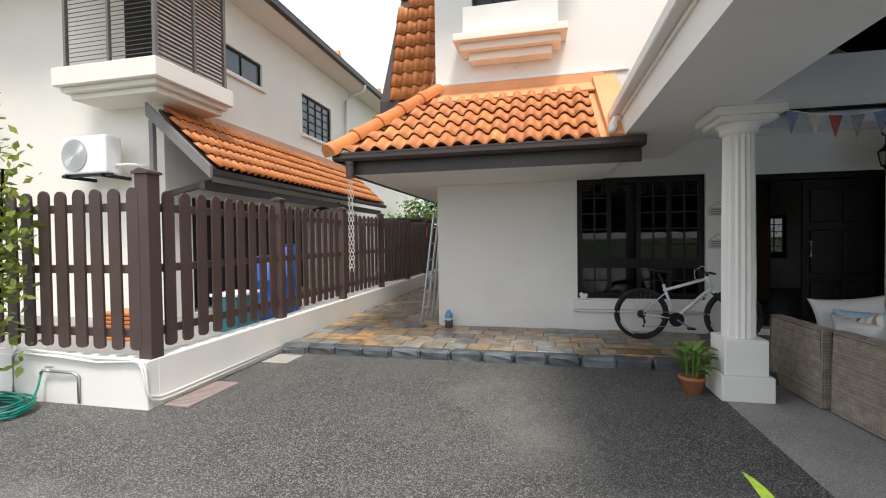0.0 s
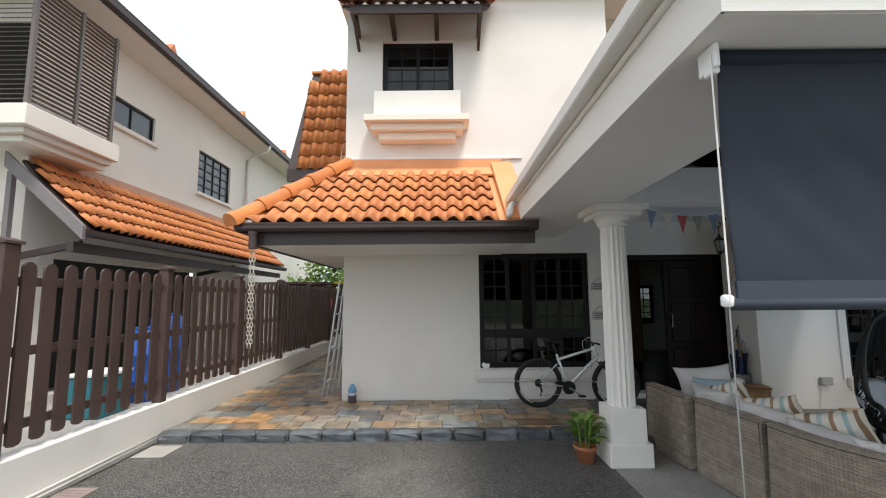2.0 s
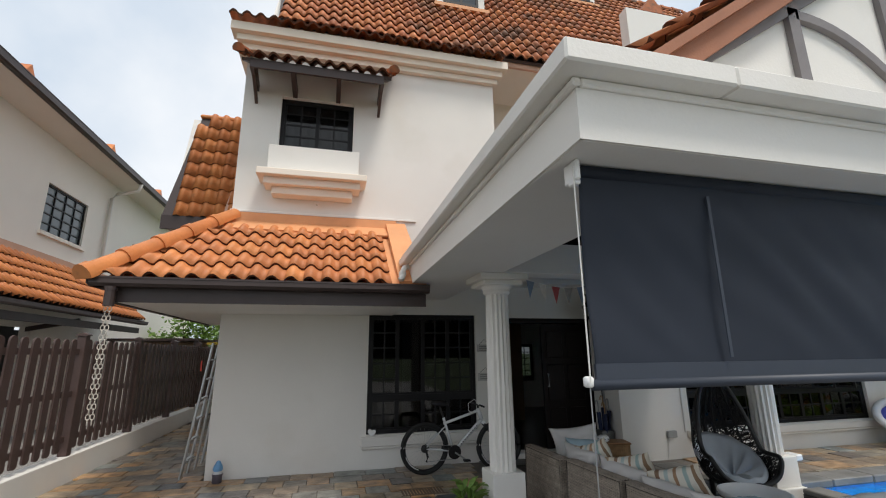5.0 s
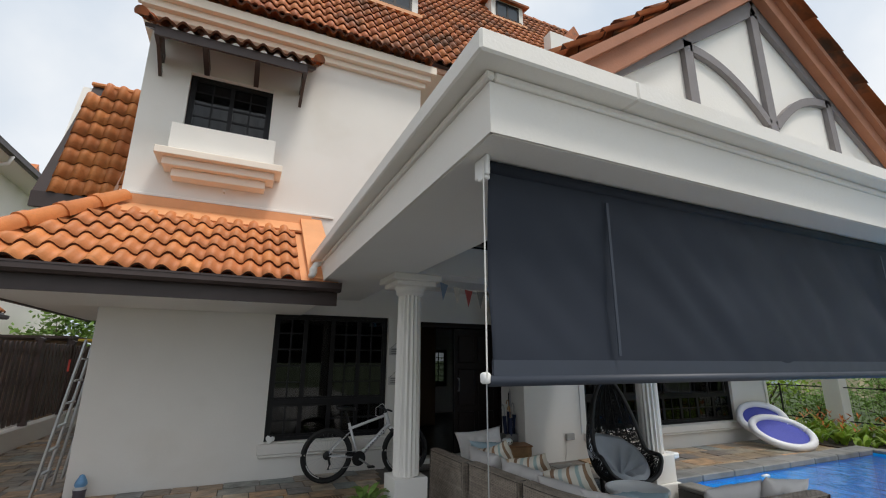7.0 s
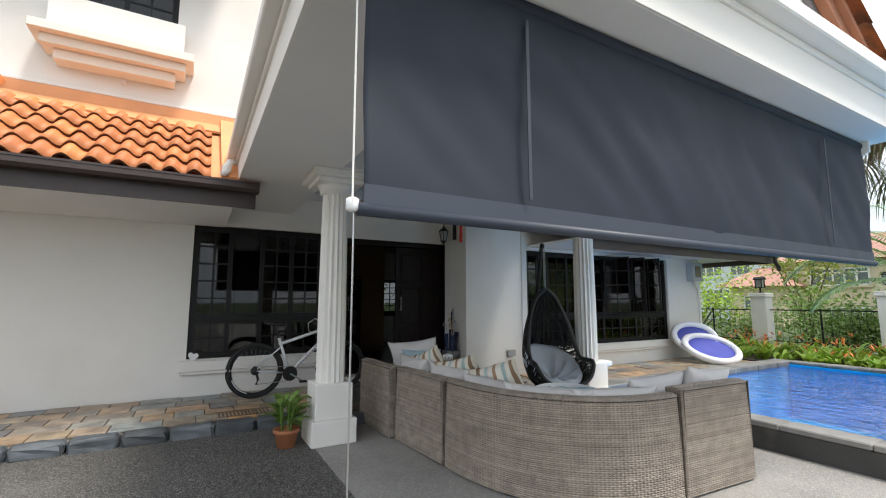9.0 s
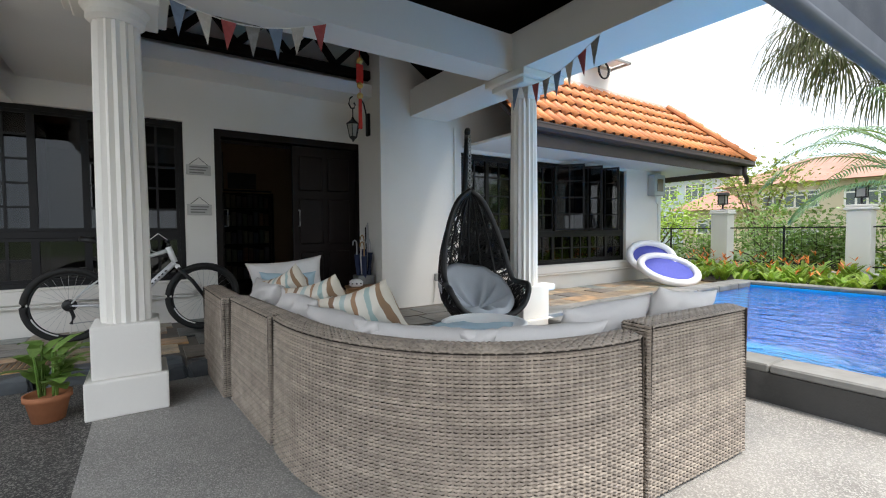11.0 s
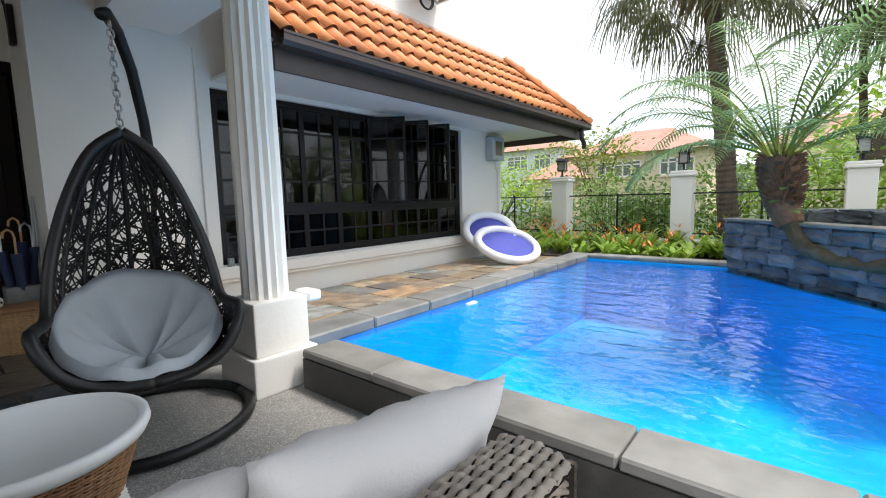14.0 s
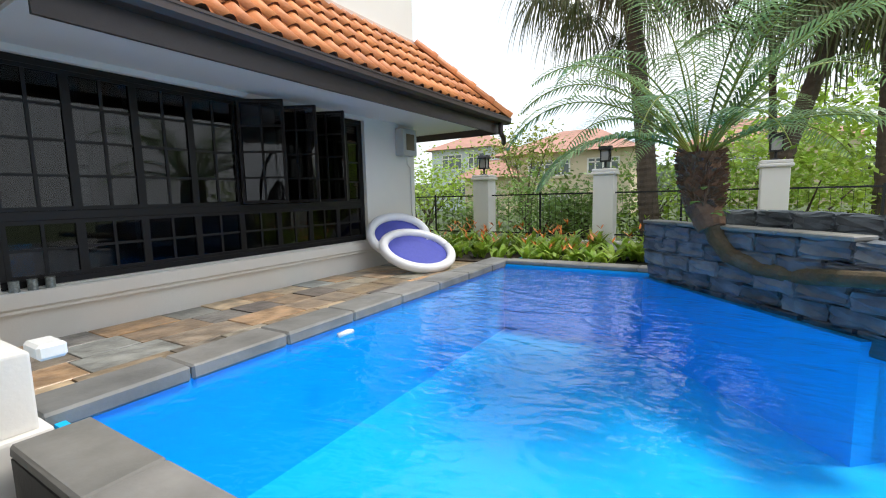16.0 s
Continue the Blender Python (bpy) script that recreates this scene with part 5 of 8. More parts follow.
def door_leaf(x, y, w, rz, label):
    d = tagged(new("door_1"), label, "door", "", "structure")
    d.matrix_world = pose(x, y, 0, 0, 0, rz)
    z0, z1 = TZ + 0.09, DOOR[3] - 0.09
    part("slab", box(0, w, -0.02, 0.02, z0, z1, 0.004), M_DOORWOOD, d)
    for a, b in ((0.12, 0.62), (0.72, 1.30), (1.40, z1 - z0 - 0.12)):
        for c in (0.08, w / 2 + 0.03):
            part("raised_panel", box(c, c + w / 2 - 0.12, -0.034, -0.021, z0 + a, z0 + b, 0.012), M_DOORWOOD, d)
    part("handle", tube([(0.07, -0.03, z0 + 0.95), (0.07, -0.07, z0 + 0.95), (0.07, -0.07, z0 + 1.15), (0.07, -0.03, z0 + 1.15)], 0.01, 6), M_METAL, d)
    return d


door_leaf(3.78, F + 0.10, 0.84, 0, "very dark panelled timber door, closed leaf")
door_leaf(2.98, F + 0.18, 0.84, 84, "very dark panelled timber door, open leaf")

lamp = thing("wall_lantern", "dark wrought-iron wall lantern with a scrolled arm", "lamp")
LX, LY = 4.42, 6.50
part("wall_plate", box(4.60, 4.637, LY - 0.05, LY + 0.03, 2.28, 2.56, 0.008), M_BLACKMETAL, lamp)
arm = [(4.61, LY, 2.36), (4.60, LY, 2.55), (4.57, LY, 2.68), (4.51, LY, 2.76), (4.44, LY, 2.77), (4.385, LY, 2.72), (4.37, LY, 2.65), (4.40, LY, 2.60), (4.44, LY, 2.61), (4.455, LY, 2.65), (4.435, LY, 2.675)]
part("arm", tube(arm, 0.010, 6), M_BLACKMETAL, lamp, smooth=True)
part("hanger", tube([(LX, LY, 2.60), (LX, LY, 2.48)], 0.007, 6), M_BLACKMETAL, lamp)
part("cap", lathe([(0.01, 2.50), (0.02, 2.47), (0.05, 2.44), (0.085, 2.41), (0.09, 2.40)], (LX, LY, 0), 6), M_BLACKMETAL, lamp)
part("glass", lathe([(0.045, 2.25), (0.075, 2.40)], (LX, LY, 0), 6), mat("frosted_lamp_glass", (0.35, 0.35, 0.33), 0.3, vary=0.1), lamp)
bm = bmesh.new()
for i in range(6):
    a = 2 * math.pi * i / 6
    add_tube(bm, [(LX + 0.047 * math.cos(a), LY + 0.047 * math.sin(a), 2.245), (LX + 0.079 * math.cos(a), LY + 0.079 * math.sin(a), 2.405)], 0.006, 5)
part("cage", bm, M_BLACKMETAL, lamp)
part("finial", lathe([(0.05, 2.25), (0.045, 2.235), (0.02, 2.215), (0.008, 2.19)], (LX, LY, 0), 8), M_BLACKMETAL, lamp)

basket = thing("picnic_basket", "honey-coloured wicker chest with a hinged lid", "basket", at=(4.40, 6.13, TZ), rz=-14)
for nm, f, ln in (("front_weave", lambda u, v: ((u - 0.22, -0.14, v), (0, -1, 0)), 0.44), ("side_weave", lambda u, v: ((-0.22, 0.14 - u, v), (-1, 0, 0)), 0.28), ("side_weave", lambda u, v: ((0.22, u - 0.14, v), (1, 0, 0)), 0.28)):
    weave(nm, f, ln, 0.29, M_WICKER, basket, 0.03, 0.016, 0.005)
part("body", box(-0.214, 0.214, -0.134, 0.134, 0, 0.288), M_WICKER, basket)
part("lid", box(-0.235, 0.235, -0.155, 0.15, 0.29, 0.315, 0.006), M_WICKER_D, basket, "darker woven lid")
jar = thing("pierced_pot", "small white pierced ceramic pot on the wicker chest", "pot", at=(4.27, 6.12, TZ + 0.316))
bm = bmesh.new()
add_lathe(bm, [(0.05, 0.0), (0.075, 0.015), (0.085, 0.04), (0.08, 0.065), (0.055, 0.085), (0.045, 0.09)], (0, 0, 0), 20)
part("body", bm, M_WHITE, jar, smooth=True)
# black discs on the surface paint the dark inside of the piercings
for i in range(10):
    a = 2 * math.pi * i / 10
    part("hole", lathe([(0.010, -0.001), (0.010, 0.002)], (0, 0, 0), 8), M_BLACK, jar).matrix_local = Matrix.Rotation(a, 4, "Z") @ pose(0.0835, 0, 0.045, 0, 90, 0)
stand = thing("umbrella_stand", "grey metal bin holding folded umbrellas and sticks", "umbrella stand", at=(4.50, 6.42, TZ))
part("bin", boxes([(-0.11, 0.11, -0.09, 0.09, 0.0, 0.42)], 0.006), mat("worn_tin", (0.25, 0.25, 0.24), 0.5, 0.5, vary=0.3, scale=10), stand)
M_NAVY = mat("navy_cloth", (0.012, 0.022, 0.07), 0.7, vary=0.2, scale=10)
for i, (x, y, lx, ly, top) in enumerate([(-0.05, 0.0, -0.10, -0.03, 0.80), (0.02, 0.03, 0.02, 0.02, 0.86), (0.05, -0.03, 0.07, -0.05, 0.82), (-0.01, -0.05, -0.03, -0.09, 0.78)]):
    u = thing("umbrella", "folded navy umbrella with a crook handle", "umbrella", "umbrellas in the stand", at=(4.50, 6.42, TZ))
    part("canopy", tube([(x, y, 0.10), (x * 0.6 + lx * 0.4, y * 0.6 + ly * 0.4, 0.42), (lx, ly, top - 0.12)], 0.022, 8, 0.034), M_NAVY, u, smooth=True)
    part("crook", tube([(lx, ly, top - 0.12), (lx, ly, top), (lx - 0.01, ly - 0.01, top + 0.04), (lx - 0.035, ly - 0.02, top + 0.06), (lx - 0.06, ly - 0.03, top + 0.04), (lx - 0.065, ly - 0.03, top)], 0.008, 6), M_WICKER if i % 2 else M_METAL, u, "curved handle")
for i in range(3):
    tagged(part("walking_stick", tube([(4.57 + 0.018 * i, 6.47, TZ + 0.1), (4.595 + 0.016 * i, 6.56, TZ + 1.02 + 0.03 * i)], 0.008, 6), M_METAL if i else M_DARKWOOD), "slim walking stick leaning in the corner", "stick", "walking sticks")

# red paper ornament and bunting
orn = thing("hanging_ornament", "red and gold paper ornament hanging from a rafter", "ornament")
M_RED = mat("red_paper", (0.62, 0.03, 0.02), 0.6, vary=0.15, scale=20)
M_GOLD = mat("gold_paper", (0.65, 0.42, 0.12), 0.4, vary=0.2, scale=20)
OX, OY = 3.97, 5.24
part("cord", tube([(OX, OY, 3.90), (OX, OY, 2.10)], 0.004, 5), M_RED, orn)
part("banner", boxes([(OX - 0.035, OX + 0.035, OY - 0.006, OY + 0.006, 2.48, 2.66)], 0.004), M_RED, orn)
for z in (2.69, 2.46, 2.36):
    part("knot", lathe([(0.012, -0.03), (0.03, -0.012), (0.03, 0.012), (0.012, 0.03)], (OX, OY, z), 10), M_GOLD, orn, "gold knot")
part("tassel", lathe([(0.008, 0.30), (0.016, 0.27), (0.02, 0.02), (0.018, 0.0)], (OX, OY, 2.05), 10), M_RED, orn, "long red tassel")

bunt_cols = [mat("bunting_blue", (0.18, 0.24, 0.34), 0.9, vary=0.2, scale=30), mat("bunting_cream", (0.62, 0.58, 0.52), 0.9, vary=0.25, scale=30), mat("bunting_red", (0.45, 0.10, 0.10), 0.9, vary=0.2, scale=30), mat("bunting_grey", (0.30, 0.29, 0.28), 0.9, vary=0.3, scale=30)]


def bunting(pts, n, label):
    b = thing("bunting", label, "bunting", "fabric bunting")
    a, c = Vector(pts[0]), Vector(pts[1])
    line = [a.lerp(c, i / 20) - Vector((0, 0, 0.10 * math.sin(math.pi * i / 20))) for i in range(21)]
    part("string", tube(line, 0.004, 5), M_PVC, b)
    for i in range(n):
        p, q = (i + 0.2) / n * 20, (i + 0.85) / n * 20
        u, v = line[int(p)].lerp(line[min(int(p) + 1, 20)], p % 1), line[int(q)].lerp(line[min(int(q) + 1, 20)], q % 1)
        mid = (u + v) / 2 - Vector((0, 0, 0.19)) + Vector((0.02 * math.sin(i * 2.1), 0.03 * math.cos(i * 1.7), 0))
        bm = bmesh.new()
        d = (v - u).cross(Vector((0, 0, 1))).normalized() * 0.002
        f = [bm.verts.new(x + d) for x in (u, v, mid)] + [bm.verts.new(x - d) for x in (u, v, mid)]
        bm.faces.new(f[:3])
        bm.faces.new(f[3:][::-1])
        for k in range(3):
            bm.faces.new((f[k], f[3 + k], f[3 + (k + 1) % 3], f[(k + 1) % 3]))
        part("pennant", bm, bunt_cols[i % 4], b)


bunting([(2.36, 4.40, 2.47), (3.30, 4.20, 2.47)], 7, "patterned fabric bunting along the porch beam")
bunting([(5.07, 4.33, 2.37), (5.07, 3.35, 2.523)], 8, "patterned fabric bunting beside the pool")

# signs on the wall between window and door
M_SIGN = mat("weathered_sign_board", (0.55, 0.53, 0.50), 0.8, vary=0.15, scale=20)
M_BAR = mat("faded_sign_writing", (0.22, 0.21, 0.20), 0.8)
for z, h in ((1.76, 0.11), (1.32, 0.12)):
    sgn = thing("wall_sign", "small weathered wooden sign hung on the wall", "sign", "wall signs")
    part("board", box(2.62, 2.86, F - 0.02, F - 0.003, z - h / 2, z + h / 2, 0.003), M_SIGN, sgn)
    for k in range(3):
        part("writing", box(2.65, 2.83 - 0.02 * k, F - 0.0225, F - 0.0205, z + h / 2 - 0.035 - 0.03 * k, z + h / 2 - 0.02 - 0.03 * k), M_BAR, sgn)
    part("cord", tube([(2.65, F - 0.01, z + h / 2), (2.74, F - 0.006, z + h / 2 + 0.08), (2.83, F - 0.01, z + h / 2)], 0.003, 5), M_DARKWOOD, sgn)


# ---- picket fence ----
def picket_mesh(h=1.43, w=0.122, t=0.022):
    pts = [(-w / 2, 0.03), (-w / 2 * 0.7, 0.008), (0, 0.0), (w / 2 * 0.7, 0.008), (w / 2, 0.03), (w / 2, h - 0.06)] + [(w / 2 * math.cos(a), h - 0.06 + 0.06 * math.sin(a)) for a in (0.5, 1.05, 1.57, 2.1, 2.64)] + [(-w / 2, h - 0.06)]
    return mesh_of("picket", prism(pts, "y", -t / 2, t / 2), M_FENCE)


PICKET = picket_mesh()
fence = thing("picket_fence", "dark brown painted timber picket fence on the boundary wall", "fence")
fence_w = thing("picket_fence", "dark brown painted timber picket fence facing the driveway", "fence")


def fence_run(parent, a, b, first, along_y, posts):
    n = int(abs(b - a) / 0.2)
    for i in range(n):
        p = a + (b - a) * (i + 0.5) / n
        if any(abs(p - q) < 0.11 for q in posts):
            continue
        ob = new("picket", PICKET)
        ob.parent = parent
        jz = random.uniform(-0.008, 0.008)
        ob.matrix_world = pose(first, p, 0.49 + jz, 0, random.uniform(-0.4, 0.4), 90) if along_y else pose(p, first, 0.49 + jz, 0, random.uniform(-0.4, 0.4), 0)
    for z in (0.60, 1.17, 1.72):
        lo, hi = min(a, b), max(a, b)
        part("rail", box(first - 0.055, first - 0.015, lo, hi, z, z + 0.075, 0.004) if along_y else box(lo, hi, first + 0.015, first + 0.055, z, z + 0.075, 0.004), M_FENCE, parent)


posts_y = [3.43, 5.42, 7.3, 9.2, 11.1, 13.0]
fence_run(fence, 3.53, 14.8, -2.965, True, posts_y)
fence_run(fence_w, -2.97, -8.6, 3.37, False, [-4.97, -6.97])
for y in posts_y:
    big = y < 4
    w = 0.068 if big else 0.055
    top = 2.04 if big else 1.97
    part("post", boxes([(-3.0 - w + 0.02, -3.0 + w + 0.02, y - w, y + w, 0.42, top)], 0.006), M_FENCE, fence)
    part("post_cap", prism([(-w - 0.015, 0), (w + 0.015, 0), (w + 0.015, 0.02), (0, 0.05), (-w - 0.015, 0.02)], "y", y - w - 0.015, y + w + 0.015), M_FENCE, fence).matrix_world = pose(-2.98, 0, top)
for x in (-4.97, -6.97):
    part("post", box(x - 0.055, x + 0.055, 3.345, 3.455, 0.42, 1.97, 0.006), M_FENCE, fence_w)

# pipes, tap and hose on the boundary wall
pipes = thing("water_pipes", "white plastic water pipes clipped to the boundary wall", "pipe")
for off in (0.0, 0.035):
    part("pipe", tube([(-2.872, 5.25, 0.06 + off), (-2.872, 3.55, 0.05 + off), (-2.872, 3.40, 0.055 + off), (-2.872, 3.315 - off * 0.5, 0.09 + off), (-2.875, 3.275, 0.16), (-2.885 - off, 3.275, 0.36), (-2.92 - off, 3.275, 0.41 + off * 0.5), (-3.0 - off, 3.275, 0.425 + off * 0.4), (-3.4, 3.275, 0.40 + off), (-3.75, 3.275, 0.425 + off), (-4.30, 3.275, 0.45 + off), (-4.36, 3.275, 0.41), (-4.37, 3.275, 0.02)], 0.013, 8), M_PVC, pipes, smooth=True)
tap = thing("garden_tap", "weathered brass tap on a short wall pipe", "tap")
part("pipe", tube([(-3.62, 3.285, 0.02), (-3.62, 3.285, 0.26), (-3.66, 3.27, 0.295), (-3.95, 3.26, 0.30)], 0.013, 8), M_METAL, tap, smooth=True)
part("spout", tube([(-3.90, 3.26, 0.30), (-3.97, 3.25, 0.31), (-4.0, 3.25, 0.28)], 0.014, 8), M_METAL, tap, smooth=True)
part("handle", boxes([(-3.95, -3.87, 3.245, 3.265, 0.33, 0.345)], 0.003), M_METAL, tap)
M_HOSE = mat("green_hose_rubber", (0.0, 0.20, 0.145), 0.4, vary=0.2, scale=8)
pts = [(-4.0, 3.25, 0.27), (-4.0, 3.22, 0.15), (-3.97, 3.15, 0.05)]
rnd = random.Random(2)
for i in range(160):
    a = i * 0.30
    r = 0.30 + 0.05 * math.sin(i * 0.21) + rnd.uniform(-0.006, 0.006)
    pts.append((-4.25 + r * 1.25 * math.cos(a), 2.98 + r * 0.72 * math.sin(a), 0.016 + 0.012 * (i // 21) + 0.008 * math.sin(i * 0.7)))
tagged(part("garden_hose", tube(pts, 0.0095, 6), M_HOSE, smooth=True), "coiled green garden hose on the driveway", "hose")

# covers on the ground
M_GRATE = mat("pinkish_drain_grating", (0.36, 0.28, 0.26), 0.7, vary=0.15, scale=8)
grate = thing("drain_grating", "pinkish slotted drain cover beside the boundary wall", "drain cover")
part("frame", boxes([(-2.86, -2.60, 3.42, 3.44, 0.001, 0.012), (-2.86, -2.60, 4.05, 4.07, 0.001, 0.012), (-2.86, -2.845, 3.44, 4.05, 0.001, 0.012), (-2.615, -2.60, 3.44, 4.05, 0.001, 0.012)]), M_GRATE, grate)
for i in range(20):
    part("slat", box(-2.845, -2.615, 3.445 + 0.0305 * i, 3.445 + 0.0305 * i + 0.02, 0.001, 0.010), M_GRATE, grate)
tagged(part("inspection_cover", box(-2.85, -2.52, 4.80, 5.16, 0.0005, 0.012, 0.004), mat("pale_concrete_cover", (0.42, 0.40, 0.37), 0.8, vary=0.15, scale=5, bump=0.2)), "pale concrete inspection cover at the kerb", "cover")
slot = thing("floor_grating", "brown slotted grating set in the terrace", "drain cover")
for i in range(14):
    part("slat", box(1.24 + 0.036 * i, 1.262 + 0.036 * i, 5.50, 5.72, TZ + 0.001, TZ + 0.012), mat("brown_grating", (0.16, 0.11, 0.07), 0.5, vary=0.2) if i == 0 else bpy.data.materials["brown_grating"], slot)
part("frame", boxes([(1.22, 1.77, 5.48, 5.50, TZ + 0.001, TZ + 0.013), (1.22, 1.77, 5.72, 5.74, TZ + 0.001, TZ + 0.013)]), bpy.data.materials["brown_grating"], slot)

# ---- bicycle ----
M_TYRE = mat("black_rubber", (0.012, 0.012, 0.012), 0.7, vary=0.2, scale=30, bump=0.3, bump_scale=120)
M_BIKE = mat("white_bike_paint", (0.72, 0.73, 0.74), 0.25, vary=0.04, coat=0.4)
bike = thing("bicycle", "white mountain bike with black tyres leaning by the window", "bicycle")
BYR, BYF, WZ, WR = 6.32, 6.24, TZ + 0.335, 0.335
RX, FX = 1.66, 2.70


def bike_y(x):
    return BYR + (BYF - BYR) * (x - RX) / (FX - RX)


def wheel(x):
    y = bike_y(x)
    w = part("wheel", tube([(x + 0.305 * math.cos(a), y, WZ + 0.305 * math.sin(a)) for a in [2 * math.pi * i / 48 for i in range(49)]], 0.028, 8), M_TYRE, bike, "black knobbly tyre", True)
    rim_ = part("rim", tube([(x + 0.272 * math.cos(a), y, WZ + 0.272 * math.sin(a)) for a in [2 * math.pi * i / 48 for i in range(49)]], 0.011, 6), M_BLACKMETAL, w, "black rim", True)
    bm = bmesh.new()
    for i in range(28):
        a = 2 * math.pi * i / 28
        b = a + (0.35 if i % 2 else -0.35)
        s = 0.02 if i % 4 < 2 else -0.02
        add_tube(bm, [(x + 0.02 * math.cos(b), y + s, WZ + 0.02 * math.sin(b)), (x + 0.268 * math.cos(a), y, WZ + 0.268 * math.sin(a))], 0.0012, 3, False)
    part("spokes", bm, M_METAL, w)
    part("hub", tube([(x, y - 0.05, WZ), (x, y + 0.05, WZ)], 0.02, 8), M_BLACKMETAL, w)
    part("decal", tube([(x + 0.275 * math.cos(a), y - 0.012, WZ + 0.275 * math.sin(a)) for a in [3.5 + 0.9 * i / 10 for i in range(11)]], 0.006, 4), M_WHITE, w, "white rim lettering")
    return w


wheel(RX)
wheel(FX)


def bp(x, z, dy=0.0):
    return (x, bike_y(x) + dy, z)


BB, SEAT_T, HEAD_T, HEAD_B = (2.06, TZ + 0.28), (1.92, TZ + 0.72), (2.42, TZ + 0.80), (2.46, TZ + 0.68)
part("down_tube", tube([bp(*HEAD_B), bp(*BB)], 0.027, 10), M_BIKE, bike, smooth=True)
part("top_tube", tube([bp(*HEAD_T), bp(SEAT_T[0], SEAT_T[1] - 0.08)], 0.019, 8), M_BIKE, bike, smooth=True)
part("seat_tube", tube([bp(*BB), bp(SEAT_T[0], SEAT_T[1])], 0.018, 8), M_BIKE, bike, smooth=True)
part("head_tube", tube([bp(HEAD_T[0] - 0.012, HEAD_T[1] + 0.03), bp(*HEAD_B)], 0.028, 10), M_BIKE, bike, smooth=True)
for s in (-0.05, 0.05):
    part("chain_stay", tube([bp(BB[0], BB[1]), bp(RX + 0.1, WZ - 0.01, s), bp(RX, WZ, s)], 0.010, 6), M_BIKE, bike, smooth=True)
    part("seat_stay", tube([bp(SEAT_T[0] + 0.02, SEAT_T[1] - 0.12), bp(RX + 0.1, WZ + 0.12, s), bp(RX, WZ, s)], 0.008, 6), M_BIKE, bike, smooth=True)
    part("fork_leg", tube([bp(HEAD_B[0] + 0.02, HEAD_B[1] - 0.05, s), bp(2.60, WZ + 0.16, s), bp(FX, WZ, s)], 0.017, 8), M_BLACKMETAL, bike, "black suspension fork leg", True)
part("fork_crown", tube([bp(HEAD_B[0] + 0.02, HEAD_B[1] - 0.04, -0.06), bp(HEAD_B[0] + 0.02, HEAD_B[1] - 0.04, 0.06)], 0.022, 8), M_WHITE, bike)
part("seat_post", tube([bp(*SEAT_T), bp(1.87, TZ + 0.86)], 0.013, 8), M_BLACKMETAL, bike)
sad = lathe([(0.0, -0.02), (0.5, -0.02), (0.52, 0.0), (0.48, 0.03), (0.0, 0.045)], (0, 0, 0), 16)
for v in sad.verts:
    f = (v.co.x + 0.52) / 1.04
    v.co = Vector((v.co.x * 0.26, v.co.y * (0.15 - 0.10 * f), v.co.z * 0.9 + 0.03 * (1 - f) ** 2))
saddle = part("saddle", sad, M_BLACKMETAL, bike, "black saddle with white edges", True)
saddle.matrix_world = pose(1.87, bike_y(1.87), TZ + 0.885)
part("handlebar", tube([bp(2.40, TZ + 0.88, -0.30), bp(2.41, TZ + 0.88, -0.1), bp(2.42, TZ + 0.86, 0), bp(2.41, TZ + 0.88, 0.1), bp(2.40, TZ + 0.88, 0.28)], 0.013, 8), M_BLACKMETAL, bike, smooth=True)
part("stem", tube([bp(HEAD_T[0] - 0.01, HEAD_T[1] + 0.03), bp(2.42, TZ + 0.86)], 0.018, 8), M_BLACKMETAL, bike)
part("brake_cable", tube([bp(2.40, TZ + 0.90, -0.16), bp(2.33, TZ + 0.96, -0.10), bp(2.26, TZ + 0.90, -0.05), bp(2.27, TZ + 0.80, -0.03), bp(2.36, TZ + 0.76, 0)], 0.004, 5), M_WHITE, bike, smooth=True)
part("chainring", lathe([(0.085, -0.006), (0.09, 0.0), (0.085, 0.006)], (0, 0, 0), 24), M_BLACKMETAL, bike).matrix_world = pose(BB[0], bike_y(BB[0]) - 0.05, BB[1], 90, 0, 0)
part("cassette", lathe([(0.02, -0.02), (0.055, -0.015), (0.045, 0.01), (0.02, 0.02)], (0, 0, 0), 18), M_BLACKMETAL, bike).matrix_world = pose(RX, bike_y(RX) - 0.04, WZ, 90, 0, 0)
part("derailleur", tube([bp(RX + 0.01, WZ - 0.03, -0.06), bp(RX + 0.03, WZ - 0.10, -0.06), bp(RX + 0.01, WZ - 0.16, -0.06)], 0.015, 6), M_BLACKMETAL, bike)
part("crank", tube([bp(BB[0], BB[1], -0.07), bp(BB[0] + 0.14, BB[1] - 0.09, -0.08)], 0.012, 6), M_METAL, bike)
part("pedal", box(BB[0] + 0.10, BB[0] + 0.19, bike_y(BB[0]) - 0.17, bike_y(BB[0]) - 0.09, BB[1] - 0.105, BB[1] - 0.085, 0.004), M_BLACKMETAL, bike)
part("chain", tube([bp(RX, WZ + 0.05, -0.05), bp(BB[0], BB[1] + 0.085, -0.05)], 0.004, 4), M_METAL, bike)
part("chain", tube([bp(RX + 0.01, WZ - 0.16, -0.05), bp(BB[0], BB[1] - 0.085, -0.05)], 0.004, 4), M_METAL, bike)
# dark marks along the down tube
for i in range(9):
    f = 0.18 + 0.07 * i
    p, q = Vector(bp(*HEAD_B)), Vector(bp(*BB))
    c = p.lerp(q, f) + Vector((0, -0.0275, 0))
    part("tube_mark", tube([c, c + (q - p).normalized() * 0.018], 0.006, 4), M_BLACK, bike)

